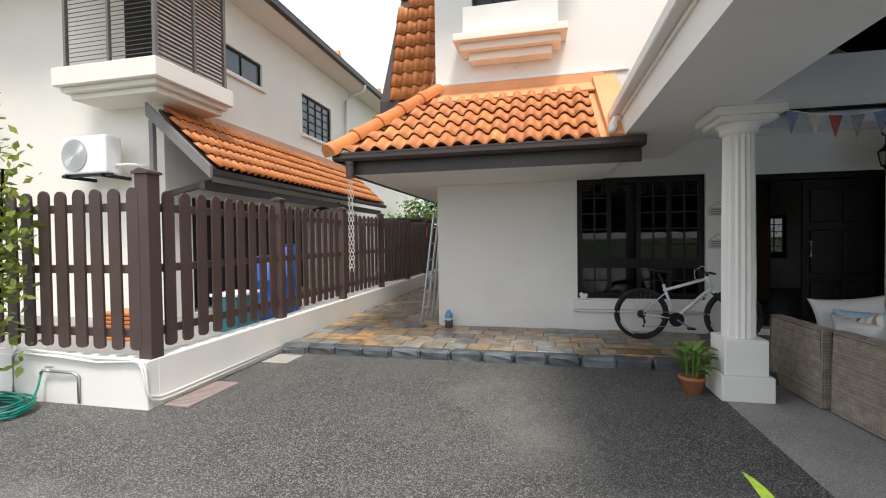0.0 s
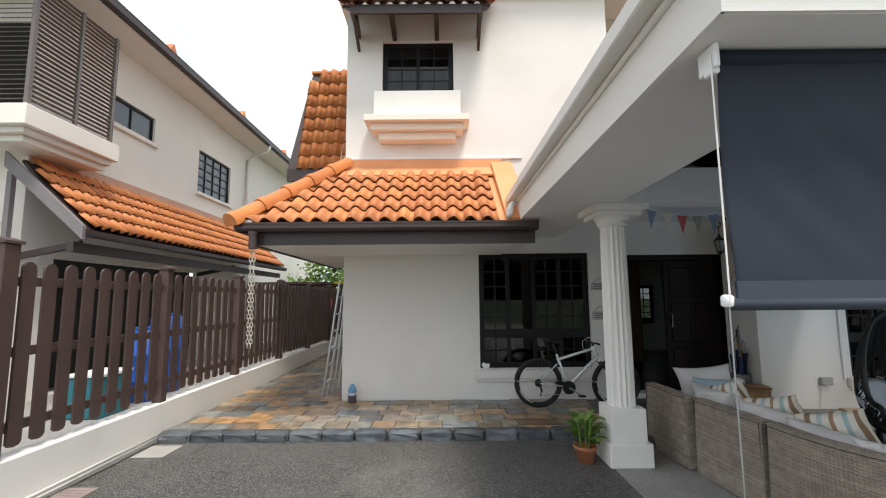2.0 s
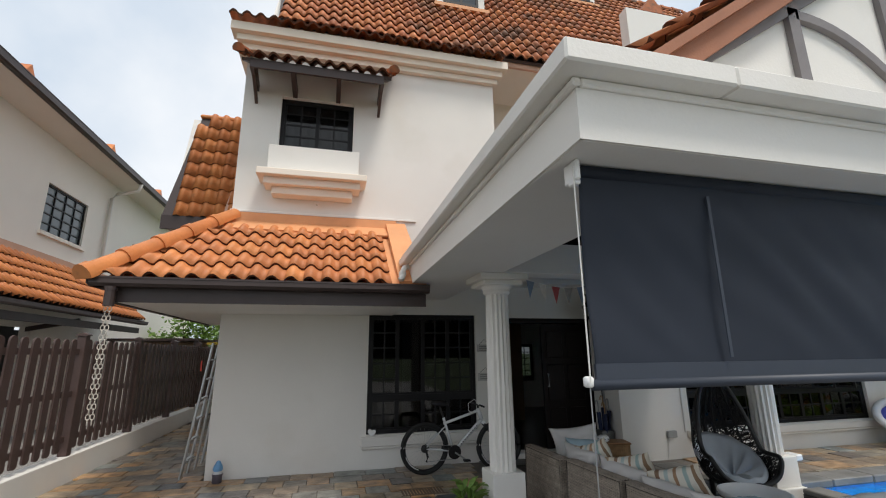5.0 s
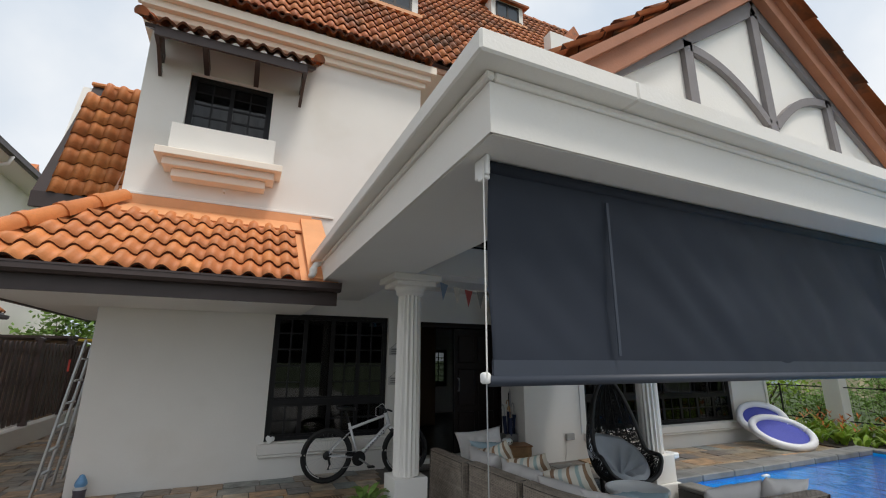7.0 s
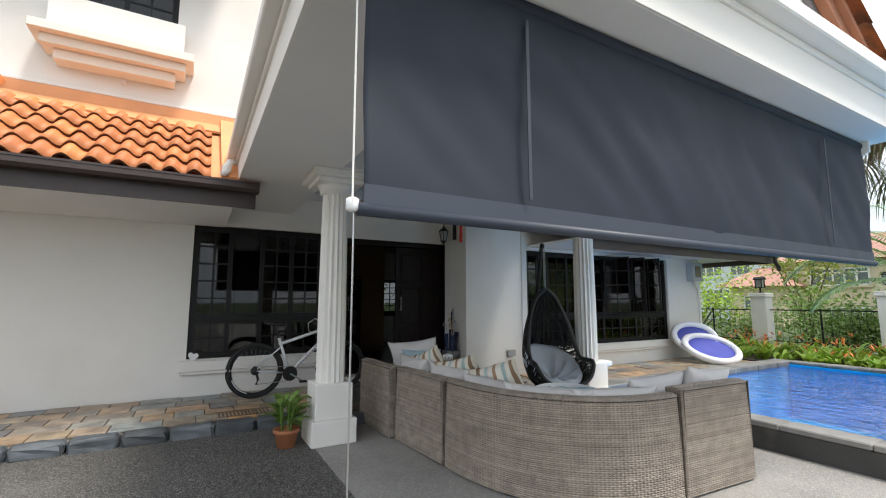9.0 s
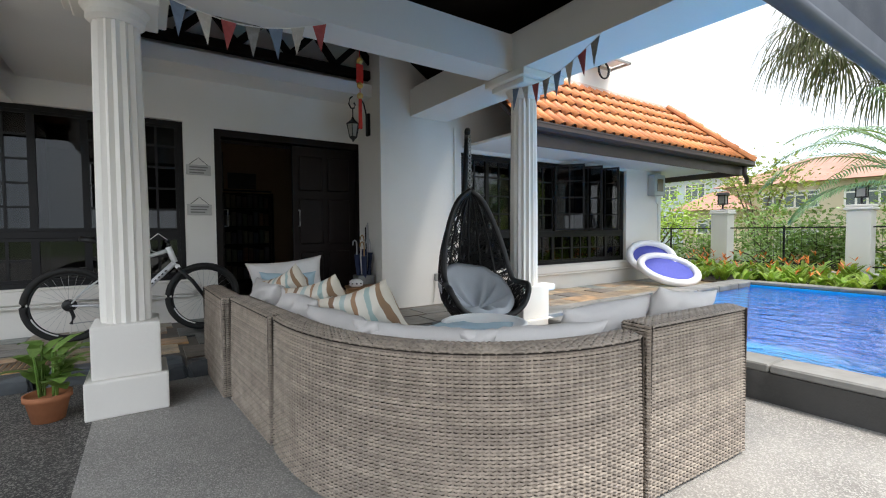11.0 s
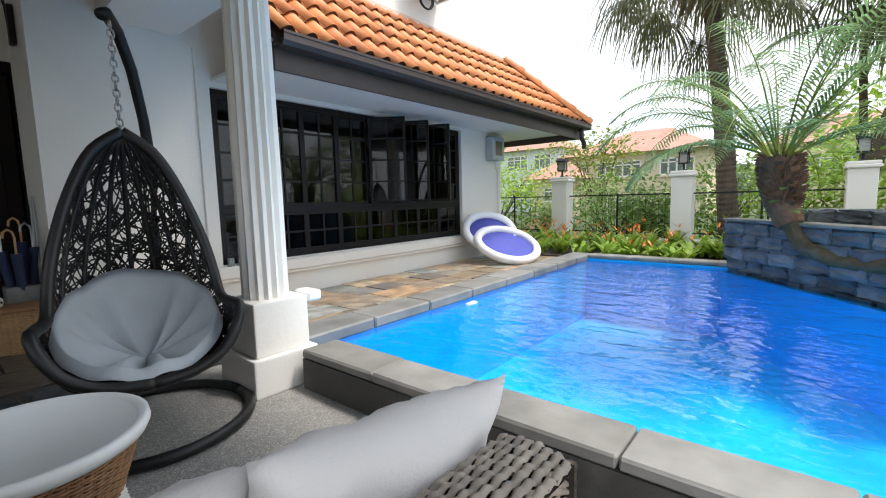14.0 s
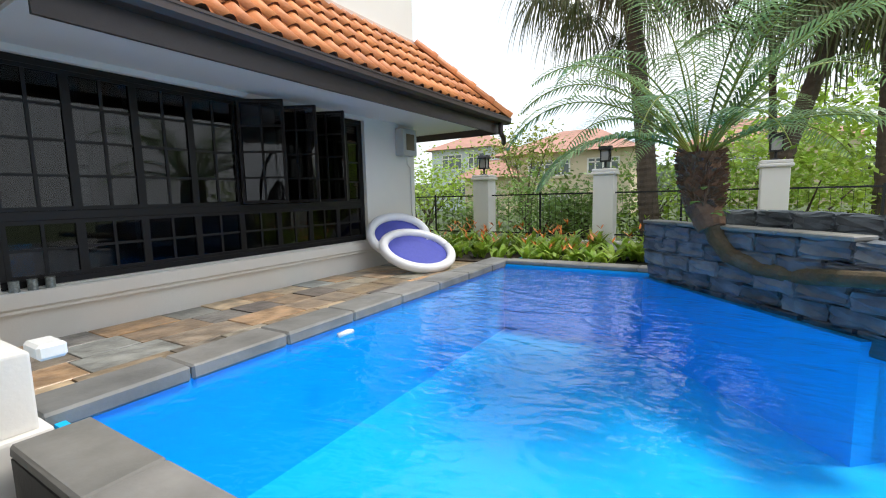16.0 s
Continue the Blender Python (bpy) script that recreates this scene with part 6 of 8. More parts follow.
# ---- small things by the front wall ----
gnome = part("garden_gnome", lathe([(0.05, 0.0), (0.06, 0.02), (0.058, 0.08), (0.066, 0.12), (0.05, 0.15), (0.062, 0.17), (0.055, 0.20), (0.03, 0.25), (0.022, 0.265), (0.0, 0.275)], (0, 0, 0), 16), [mat("pale_blue_glaze", (0.16, 0.36, 0.62), 0.35, vary=0.15, scale=30), mat("dark_glaze", (0.08, 0.07, 0.09), 0.4), mat("pale_glaze", (0.6, 0.6, 0.6), 0.4)], smooth=True)
for p in gnome.data.polygons:
    z = p.center.z
    p.material_index = 0 if z > 0.155 else (2 if z > 0.115 else 1)
gnome.matrix_world = pose(-0.97, 6.68, TZ)
tagged(gnome, "small garden figurine with a pale blue cap", "figurine")
heart = [(0.0, -0.055), (0.03, -0.028), (0.055, 0.0), (0.058, 0.025), (0.045, 0.045), (0.02, 0.045), (0.0, 0.028), (-0.02, 0.045), (-0.045, 0.045), (-0.058, 0.025), (-0.055, 0.0), (-0.03, -0.028)]
hb = part("heart_ornament", prism(heart, "y", -0.008, 0.008), M_WHITE)
hb.matrix_world = pose(0.985, F - 0.045, 0.59, 0, 12, 0)
tagged(hb, "white heart-shaped plaque on the window sill", "ornament")

lad = thing("stepladder", "aluminium stepladder leaning in the side passage", "ladder")
for i, (x0, x1, y) in enumerate([(-1.50, -1.24, 7.0), (-1.46, -1.24, 7.75)]):
    for d in (0, 0.34):
        part("stile", boxes([(0, 0.025, -0.03, 0.03, 0, 1.78)], 0.004), M_ALU, lad).matrix_world = pose(x0, y + (d if i == 0 else -0.0) * 1.0 + (0.0 if i == 0 else d - 0.2), TZ, 0, 7.5 if i == 0 else 6, 0)
for k in range(6):
    z = TZ + 0.22 + 0.26 * k
    part("tread", box(-1.50 + 0.030 + 0.034 * k, -1.42 + 0.034 * k, 7.02, 7.32, z, z + 0.02, 0.003), M_ALU, lad)
part("platform", box(-1.34, -1.20, 7.0, 7.4, TZ + 1.74, TZ + 1.77, 0.006), mat("yellow_plastic", (0.7, 0.5, 0.05), 0.5, vary=0.1), lad, "yellow plastic top")
part("warning_label", box(-1.38, -1.36, 6.965, 6.969, TZ + 1.38, TZ + 1.52), mat("red_label", (0.6, 0.06, 0.04), 0.5), lad, "red warning sticker")

# potted plant beside the column
M_TERRA = mat("terracotta", (0.42, 0.16, 0.07), 0.75, vary=0.2, scale=10, bump=0.15)


def leaf_mat(name, a, b):
    m = mat(name, a, 0.45, vary=0.25, scale=6, island=0.35, tint=b)
    n, l = m.node_tree.nodes, m.node_tree.links
    p = n["Principled BSDF"]
    tr, mx = n.new("ShaderNodeBsdfTranslucent"), n.new("ShaderNodeMixShader")
    l.new(p.inputs["Base Color"].links[0].from_socket, tr.inputs["Color"])
    mx.inputs[0].default_value = 0.35
    l.new(p.outputs[0], mx.inputs[1])
    l.new(tr.outputs[0], mx.inputs[2])
    l.new(mx.outputs[0], n["Material Output"].inputs["Surface"])
    return m


M_LEAF = leaf_mat("mid_green_leaf", (0.15, 0.27, 0.05), (0.25, 0.36, 0.09))
M_LEAF_Y = leaf_mat("yellow_green_leaf", (0.22, 0.30, 0.05), (0.36, 0.38, 0.08))
M_LEAF_L = leaf_mat("bright_green_leaf", (0.27, 0.45, 0.045), (0.45, 0.58, 0.08))
M_LEAF_D = leaf_mat("dark_green_leaf", (0.03, 0.075, 0.02), (0.06, 0.11, 0.03))
M_FROND = leaf_mat("grey_green_frond", (0.19, 0.30, 0.12), (0.31, 0.44, 0.20))
M_FAN = leaf_mat("olive_fan_leaf", (0.10, 0.125, 0.05), (0.20, 0.20, 0.10))


class Foliage:
    """Gathers many small leaves into one mesh."""
    def __init__(self):
        self.v, self.f = [], []

    def blade(self, base, d, length, width, droop=0.3, up=Vector((0, 0, 1)), segs=3):
        """A pointed leaf from base along d that bends down."""
        d = Vector(d).normalized()
        side = d.cross(up)
        side = Vector((1, 0, 0)) if side.length < 0.05 else side.normalized()
        n = len(self.v)
        p = Vector(base)
        for i in range(segs + 1):
            f = i / segs
            w = width * math.sin(math.pi * min(0.97, 0.12 + 0.85 * f)) * 0.5
            self.v.append(tuple(p - side * w))
            self.v.append(tuple(p + side * w))
            p = p + d * (length / segs)
            d = (d + Vector((0, 0, -droop / segs * 2))).normalized()
        for i in range(segs):
            k = n + 2 * i
            self.f.append((k, k + 1, k + 3, k + 2))

    def leaf(self, c, d, n_, size):
        """A small flat diamond leaf."""
        d = Vector(d).normalized()
        s = d.cross(Vector(n_))
        s = s.normalized() if s.length > 0.05 else Vector((1, 0, 0))
        k = len(self.v)
        c = Vector(c)
        self.v += [tuple(c), tuple(c + d * size * 0.5 + s * size * 0.28), tuple(c + d * size), tuple(c + d * size * 0.5 - s * size * 0.28)]
        self.f.append((k, k + 1, k + 2, k + 3))

    def done(self, name, material, parent=None, kind=""):
        me = bpy.data.meshes.new(name)
        me.from_pydata(self.v, [], self.f)
        me.materials.append(material)
        ob = new(name, me)
        if parent is not None:
            ob.parent = parent
        if kind:
            ob["kind"] = kind
        return ob


pot = thing("potted_plant", "leafy green plant in a small terracotta pot", "potted plant")
PX, PY = 1.74, 4.60
part("pot", lathe([(0.0, 0.0), (0.075, 0.0), (0.10, 0.12), (0.112, 0.125), (0.112, 0.155), (0.10, 0.155), (0.095, 0.135), (0.0, 0.13)], (PX, PY, 0.0), 24), M_TERRA, pot, "terracotta pot", True)
fo = Foliage()
rnd = random.Random(7)
bm = bmesh.new()
for i in range(11):
    a = rnd.uniform(0, 6.28)
    top = Vector((PX + 0.12 * math.cos(a) * rnd.uniform(0.3, 1), PY + 0.12 * math.sin(a) * rnd.uniform(0.3, 1), rnd.uniform(0.24, 0.42)))
    base = Vector((PX + 0.04 * math.cos(a), PY + 0.04 * math.sin(a), 0.13))
    add_tube(bm, [base, (base + top) / 2 + Vector((0, 0, 0.02)), top], 0.006, 5)
    for k in range(4):
        f = 0.4 + 0.2 * k
        b = a + rnd.uniform(-1.4, 1.4)
        fo.blade(base.lerp(top, min(f, 1)), (math.cos(b), math.sin(b), rnd.uniform(0.3, 1.0)), rnd.uniform(0.13, 0.20), rnd.uniform(0.06, 0.09), 0.5)
part("stem", bm, M_LEAF, pot)
fo.done("leaves", M_LEAF, pot)

# shrub at the gate and the near leaf tips
shrub = thing("shrub", "yellow-green shrub by the boundary wall", "shrub")
fo = Foliage()
rnd = random.Random(3)
for i in range(900):
    c = Vector((-4.24 + rnd.gauss(0, 0.16), 3.05 + rnd.gauss(0, 0.12), 1.45 + rnd.gauss(0, 0.5)))
    if c.x > -3.98 or c.z < 0.1:
        continue
    fo.leaf(c, (rnd.gauss(0, 1), rnd.gauss(0, 1), rnd.gauss(0.2, 0.8)), (rnd.gauss(0, 1), rnd.gauss(0, 1), 1), rnd.uniform(0.07, 0.12))
fo.done("leaves", M_LEAF_Y, shrub)
bm = bmesh.new()
for i in range(7):
    a = i * 0.9
    add_tube(bm, [(-4.26, 3.05, -0.02), (-4.26 + 0.06 * math.cos(a), 3.05 + 0.06 * math.sin(a), 0.9), (-4.25 + 0.12 * math.cos(a), 3.05 + 0.1 * math.sin(a), 2.1)], 0.012, 5)
part("stem", bm, M_DARKWOOD, shrub)
near = thing("foreground_plant", "bright green strap leaves rising from the ground", "plant")
fo = Foliage()
FX, FY = 1.16, 1.74
for dx, dy, dz, ln, wd in ((-0.20, -0.08, 0.10, 0.26, 0.055), (-0.09, -0.05, 0.16, 0.20, 0.026), (0.07, -0.06, 0.02, 0.20, 0.06), (0.12, 0.06, 0.10, 0.22, 0.05), (-0.05, 0.12, 0.12, 0.22, 0.05)):
    fo.blade((FX, FY, 0.50), (dx, dy, dz), ln, wd, 0.35, segs=6)
part("stalk", tube([(FX, FY, 0.0), (FX + 0.01, FY, 0.3), (FX, FY, 0.51)], 0.010, 6), M_LEAF_L, near)
fo.done("leaves", M_LEAF_L, near)


# ---- the neighbouring house ----
NX = -6.30
M_NWALL = mat("neighbour_white_paint", (0.86, 0.81, 0.74), 0.8, vary=0.05, scale=1.0, bump=0.1, bump_scale=40)
M_SLAT = mat("grey_brown_louvre", (0.17, 0.145, 0.135), 0.5, vary=0.12, scale=6)
nb = thing("neighbour_house", "white two-storey neighbouring house with clay tile roofs", "house")
part("side_wall", wall_with_holes(6.98, 24.0, 0.0, 6.95, [(7.6, 12.2, 0.05, 2.35), (11.81, 13.6, 4.56, 5.73), (8.55, 9.95, 5.22, 5.80), (16.6, 17.9, 4.4, 5.4)], 0.0, 0.22), M_NWALL, nb).matrix_world = Matrix.Translation((NX, 0, 0)) @ Matrix.Rotation(radians(90), 4, "Z")
part("front_wall", wall_with_holes(-13.0, NX - 0.22, 0.0, 6.95, [(-12.4, -10.6, 0.05, 2.3), (-11.8, -10.4, 4.6, 5.9)], 6.98, 7.2), M_NWALL, nb)
part("porch_wall", box(-13.0, -10.35, 5.6, 6.98, 2.55, 3.1), M_NWALL, nb)
# solid near-black boxes stand in for the unlit rooms behind the openings
part("dark_interior", boxes([(-7.4, -6.9, 7.25, 12.7, 0.03, 2.6), (-11.5, -9.0, 8.6, 23.0, 0.0, 2.5), (-9.5, -8.0, 8.5, 22.0, 4.0, 6.6)]), mat("painted_dim_interior", (0.03, 0.028, 0.026), 0.9), nb)


def nwindow(y0, y1, z0, z1, cols, rows):
    w = part("window", boxes([(NX - 0.10, NX - 0.05, y0, y1, z0, z0 + 0.05), (NX - 0.10, NX - 0.05, y0, y1, z1 - 0.05, z1)] + [(NX - 0.10, NX - 0.05, y0 + (y1 - y0 - 0.05) * i / cols, y0 + (y1 - y0 - 0.05) * i / cols + (0.05 if i in (0, cols) else 0.03), z0 + 0.05, z1 - 0.05) for i in range(cols + 1)] + [(NX - 0.095, NX - 0.055, y0, y1, z0 + (z1 - z0) * r / rows - 0.015, z0 + (z1 - z0) * r / rows + 0.015) for r in range(1, rows)]), M_BLACK, nb)
    part("pane", box(NX - 0.082, NX - 0.078, y0, y1, z0, z1), mat("pale_reflecting_glass", (0.10, 0.12, 0.13), 0.06) if "pale_reflecting_glass" not in bpy.data.materials else bpy.data.materials["pale_reflecting_glass"], w)
    part("sill", box(NX - 0.02, NX + 0.07, y0 - 0.08, y1 + 0.08, z0 - 0.10, z0 - 0.005, 0.01), M_NWALL, w)


nwindow(11.81, 13.6, 4.56, 5.73, 4, 5)
nwindow(8.55, 9.95, 5.22, 5.80, 2, 1)
nwindow(16.6, 17.9, 4.4, 5.4, 2, 2)
# front windows with bars
fw = part("window", boxes([(-11.8, -10.4, 7.05, 7.10, 4.6, 4.66), (-11.8, -10.4, 7.05, 7.10, 5.84, 5.9)] + [(-11.8 + 0.27 * i, -11.77 + 0.27 * i, 7.05, 7.10, 4.6, 5.9) for i in range(6)] + [(-11.8, -10.4, 7.055, 7.095, 4.85 + 0.26 * i, 4.88 + 0.26 * i) for i in range(4)]), M_BLACK, nb)
part("pane", box(-11.8, -10.4, 7.075, 7.08, 4.6, 5.9), bpy.data.materials["pale_reflecting_glass"], fw)
part("sill", box(-11.9, -10.3, 6.90, 7.0, 4.48, 4.6, 0.01), M_NWALL, fw)
# louvred bay on a moulded base
BL = -7.60
for one in ([(BL - 0.14, -5.60, 6.14, 7.98, 4.14, 4.45), (BL - 0.06, -5.70, 6.24, 7.93, 4.05, 4.14), (BL + 0.02, -5.80, 6.34, 7.9, 3.95, 4.05)]):
    part("bay_moulding", box(*one, 0.01), M_NWALL, nb)
POSTS = [(-5.76, -5.70, 6.25, 6.31, 4.45, 6.5), (BL, BL + 0.05, 6.25, 6.31, 4.45, 6.5), (-6.68, -6.64, 6.25, 6.31, 4.45, 6.5), (-5.76, -5.70, 7.86, 7.92, 4.45, 6.5), (-5.76, -5.71, 7.10, 7.15, 4.45, 6.5)]
scr = part("louvre_screen", box(*POSTS[0]), M_SLAT, nb)
for one in POSTS[1:]:
    part("post", box(*one), M_SLAT, scr)
SL_A = mesh_of("slat", box(BL + 0.05, -5.76, -0.022, 0.022, -0.006, 0.006), M_SLAT)
SL_B = mesh_of("slat", box(-0.022, 0.022, 6.31, 7.86, -0.006, 0.006), M_SLAT)
for i in range(27):
    z = 4.50 + 0.075 * i
    for me, m in ((SL_A, pose(0, 6.28, z, 30, 0, 0)), (SL_B, pose(-5.73, 0, z, 0, -30, 0))):
        ob = new("slat", me)
        ob.parent = scr
        ob.matrix_world = m
# plain box in the same painted dark, no room built behind it
part("bay_window", boxes([(-7.05, -6.45, 6.93, 6.975, 4.6, 6.2)]), bpy.data.materials["painted_dim_interior"], nb, "dark window behind the louvres")
# eaves and main roof
part("soffit", box(-6.3, -5.55, 5.9, 24.0, 6.80, 6.84), M_NWALL, nb)
gutter(nb, "y", 5.7, 24.0, -5.45, -5.57, 6.80, 6.98)
slab([(-5.5, 5.8, 6.98), (-5.5, 24.0, 6.98), (-10.5, 24.0, 9.6), (-10.5, 8.5, 9.6)], 0.1, M_TILE_J, "roof_board", nb)
slab([(-5.5, 5.8, 6.98), (-10.5, 8.5, 9.6), (-14, 8.5, 9.6), (-14, 5.8, 6.98)], 0.1, M_TILE_J, "roof_board", nb)
for y in (9.6, 13.2, 16.8, 20.0):
    part("roof_vent", prism([(y - 0.3, 7.02), (y + 0.3, 7.02), (y, 7.45)], "x", -6.3, -5.75), M_TILE, nb, "small tiled gablet above the eaves")
# lean-to over the side yard
lt = thing("neighbour_lean_to", "long orange clay tile lean-to of the neighbouring house", "roof")
slab([(-5.1, 6.66, 2.70), (-5.1, 15.2, 2.70), (NX, 15.2, 3.86), (NX, 6.90, 3.86)], 0.05, M_BROWN, "roof_board", lt)
lay_tiles(lt, (-5.08, 6.64, 2.72), (-5.08, 15.2, 2.72), (NX, 6.64, 3.88), lambda s: (0.14 * s, 8.5), TILE_MESH)
part("flashing", box(NX + 0.002, NX + 0.035, 6.99, 15.2, 3.78, 4.06), M_PINK, lt)
part("verge_board", prism([(-5.02, 2.52), (-5.02, 2.73), (NX, 3.90), (NX, 3.66)], "y", 6.60, 6.66), M_GREYTIMBER, lt)
gutter(lt, "y", 6.66, 15.2, -5.0, -5.12, 2.58, 2.68, "dark gutter")
part("beam", box(-5.32, -5.22, 6.7, 15.2, 2.35, 2.50), M_BROWN, lt)
for z0, z1, y in ((2.1, 2.55, 6.9), (2.1, 2.55, 12.0)):
    part("bracket", prism([(NX, 2.25), (NX, 2.35), (-5.3, 2.55), (-5.3, 2.45)], "y", y, y + 0.07), M_BROWN, lt)
part("post", box(NX, NX + 0.08, 6.66, 6.74, 2.2, 3.6), M_GREYTIMBER, lt)
tagged(part("rainwater_pipe", tube([(-5.5, 14.6, 6.82), (-5.55, 14.6, 6.60), (-6.1, 14.6, 6.45), (-6.22, 14.6, 6.3), (-6.22, 14.6, 3.9)], 0.05, 10), M_PVC, smooth=True), "cream rainwater pipe on the neighbouring wall", "pipe")
# air conditioner on the front wall
ac = thing("air_conditioner", "white outdoor air-conditioning unit on brackets", "air conditioner")
part("casing", box(-9.30, -8.32, 6.42, 6.72, 2.95, 3.62, 0.03, 2), M_WHITE, ac)
part("fan_grille", lathe([(0.27, 0.0), (0.28, 0.012), (0.25, 0.012)], (0, 0, 0), 28), mat("grille_grey", (0.42, 0.42, 0.42), 0.5), ac).matrix_world = pose(-9.0, 6.415, 3.28, 90, 0, 0)
bm = bmesh.new()
for i in range(7):
    r = 0.035 + 0.033 * i
    add_tube(bm, [(-9.0 + r * math.cos(a), 6.405, 3.28 + r * math.sin(a)) for a in [2 * math.pi * k / 28 for k in range(29)]], 0.005, 4, False)
part("grille", bm, M_METAL, ac)
part("bracket", boxes([(-9.25, -9.20, 6.4, 6.98, 2.88, 2.94), (-8.45, -8.40, 6.4, 6.98, 2.88, 2.94), (-9.35, -8.25, 6.45, 6.50, 2.90, 2.945)], 0.004), M_BLACKMETAL, ac)
part("pipe", tube([(-8.32, 6.6, 3.1), (-8.1, 6.7, 3.12), (-7.9, 6.9, 3.1), (-7.9, 6.97, 3.0)], 0.03, 8), M_PVC, ac, smooth=True)
ac.matrix_world = Matrix.Translation((1.36, 0.0, -0.27))
ft = thing("porch_tiles", "strip of orange clay tiles over the neighbouring entrance", "roof")
lay_tiles(ft, (-12.8, 5.5, 3.1), (-10.4, 5.5, 3.1), (-12.8, 6.98, 3.9), lambda s: (0.0, 2.4), TILE_MESH)
slab([(-12.8, 5.5, 3.09), (-10.4, 5.5, 3.09), (-10.4, 6.98, 3.89), (-12.8, 6.98, 3.89)], 0.05, M_BROWN, "roof_board", ft)

# things standing in the neighbouring yard
M_BLUEBIN = mat("blue_plastic_barrel", (0.008, 0.08, 0.36), 0.4, vary=0.15, scale=5)
for i, (x, y) in enumerate(((-4.5, 7.4), (-4.6, 8.1))):
    d = thing("plastic_barrel", "tall blue plastic barrel standing in the yard", "barrel", "yard barrels", (x, y, 0.02))
    part("body", lathe([(0.24, 0.0), (0.26, 0.05), (0.26, 0.3), (0.275, 0.32), (0.26, 0.34), (0.26, 0.7), (0.275, 0.72), (0.26, 0.74), (0.25, 1.08 + 0.2 * i), (0.2, 1.12 + 0.2 * i)], (0, 0, 0), 20), M_BLUEBIN, d, smooth=True)
    part("lid", lathe([(0.21, 1.12 + 0.2 * i), (0.21, 1.15 + 0.2 * i), (0.18, 1.16 + 0.2 * i)], (0, 0, 0), 20), M_BLUEBIN, d)
M_TEAL = mat("teal_plastic", (0.025, 0.17, 0.21), 0.5, vary=0.15)
cr = thing("storage_crate", "teal plastic storage crate in the yard", "crate", "", (-4.5, 6.5, 0.02))
part("body", box(-0.22, 0.22, -0.3, 0.3, 0, 0.55, 0.02), M_TEAL, cr)
part("lid", box(-0.24, 0.24, -0.32, 0.32, 0.55, 0.6, 0.01), M_WHITE, cr)
ts = thing("tile_stack", "stack of spare orange clay tiles on the ground", "tile stack", "", (-5.6, 5.6, 0.02))
for i in range(7):
    part("spare_tile", box(-0.35, 0.35, -0.2, 0.2, 0.06 * i, 0.06 * i + 0.05, 0.012), M_TILE, ts)
sh = thing("yard_shelter", "brown timber shelter at the end of the yard", "shed")
part("roof_sheet", box(-5.6, -3.3, 14.0, 18.0, 2.1, 2.16), M_BROWN, sh)
part("wall_panel", box(-5.4, -3.5, 16.0, 16.1, 0.02, 2.1), mat("tan_panel", (0.30, 0.20, 0.12), 0.8, vary=0.2), sh)
for x in (-5.5, -3.4):
    part("post", box(x, x + 0.1, 14.1, 14.2, 0.02, 2.1), M_BROWN, sh)
scrn = thing("slatted_screen", "pale blue-grey slatted metal screen", "screen")
for i in range(12):
    part("slat", box(-3.6 + 0.12 * i, -3.52 + 0.12 * i, 18.0, 18.05, 2.2, 3.6), mat("blue_grey_metal", (0.35, 0.42, 0.5), 0.5, vary=0.1) if i == 0 else bpy.data.materials["blue_grey_metal"], scrn)
part("rail", box(-3.7, -2.1, 18.05, 18.1, 2.3, 2.4), bpy.data.materials["blue_grey_metal"], scrn)
part("wall", box(-3.8, -0.9, 18.1, 18.3, -0.02, 2.25), bpy.data.materials["tan_panel"], scrn, "tan boarded wall below the screen")
rp = thing("lipstick_palm", "slender palm with scarlet stems behind the passage", "palm")
M_SCARLET = mat("scarlet_stem", (0.55, 0.04, 0.015), 0.5, vary=0.2, scale=10)
rnd = random.Random(12)
fo = Foliage()
bm = bmesh.new()
for i in range(16):
    x, y = -2.1 + rnd.uniform(-0.6, 0.7), 15.6 + rnd.uniform(-0.6, 0.5)
    h = rnd.uniform(1.6, 3.3)
    add_tube(bm, [(x, y, -0.03), (x + rnd.uniform(-0.1, 0.1), y, h * 0.5), (x + rnd.uniform(-0.2, 0.2), y, h)], 0.035, 6)
    for k in range(9):
        a = rnd.uniform(0, 6.28)
        st = Vector((x, y, h * rnd.uniform(0.35, 1.0)))
        d = Vector((math.cos(a), math.sin(a), rnd.uniform(0.5, 1.2))).normalized()
        for j in range(14):
            q = st + d * (0.08 * j) - Vector((0, 0, 0.006 * j * j))
            for s in (-1, 1):
                sd = d.cross(Vector((0, 0, 1))).normalized() * s
                fo.blade(q, sd + d * 0.6 + Vector((0, 0, -0.1)), 0.34, 0.035, 0.5, segs=2)
part("stem", bm, M_SCARLET, rp, "glossy scarlet stems")
fo.done("fronds", M_LEAF, rp)


# ---- pool terrace: float, boxes, pipes ----
flt = thing("pool_float", "white and blue folding pool lounger leaning on the wall", "pool float", at=(9.86, 5.53, TZ), rz=-20)
M_FLOATBLUE = mat("royal_blue_mesh", (0.07, 0.085, 0.42), 0.7, vary=0.1, scale=20, fine=200, bump=0.3, bump_scale=250)
M_FLOATW = mat("white_vinyl_tube", (0.78, 0.79, 0.82), 0.4, vary=0.05)


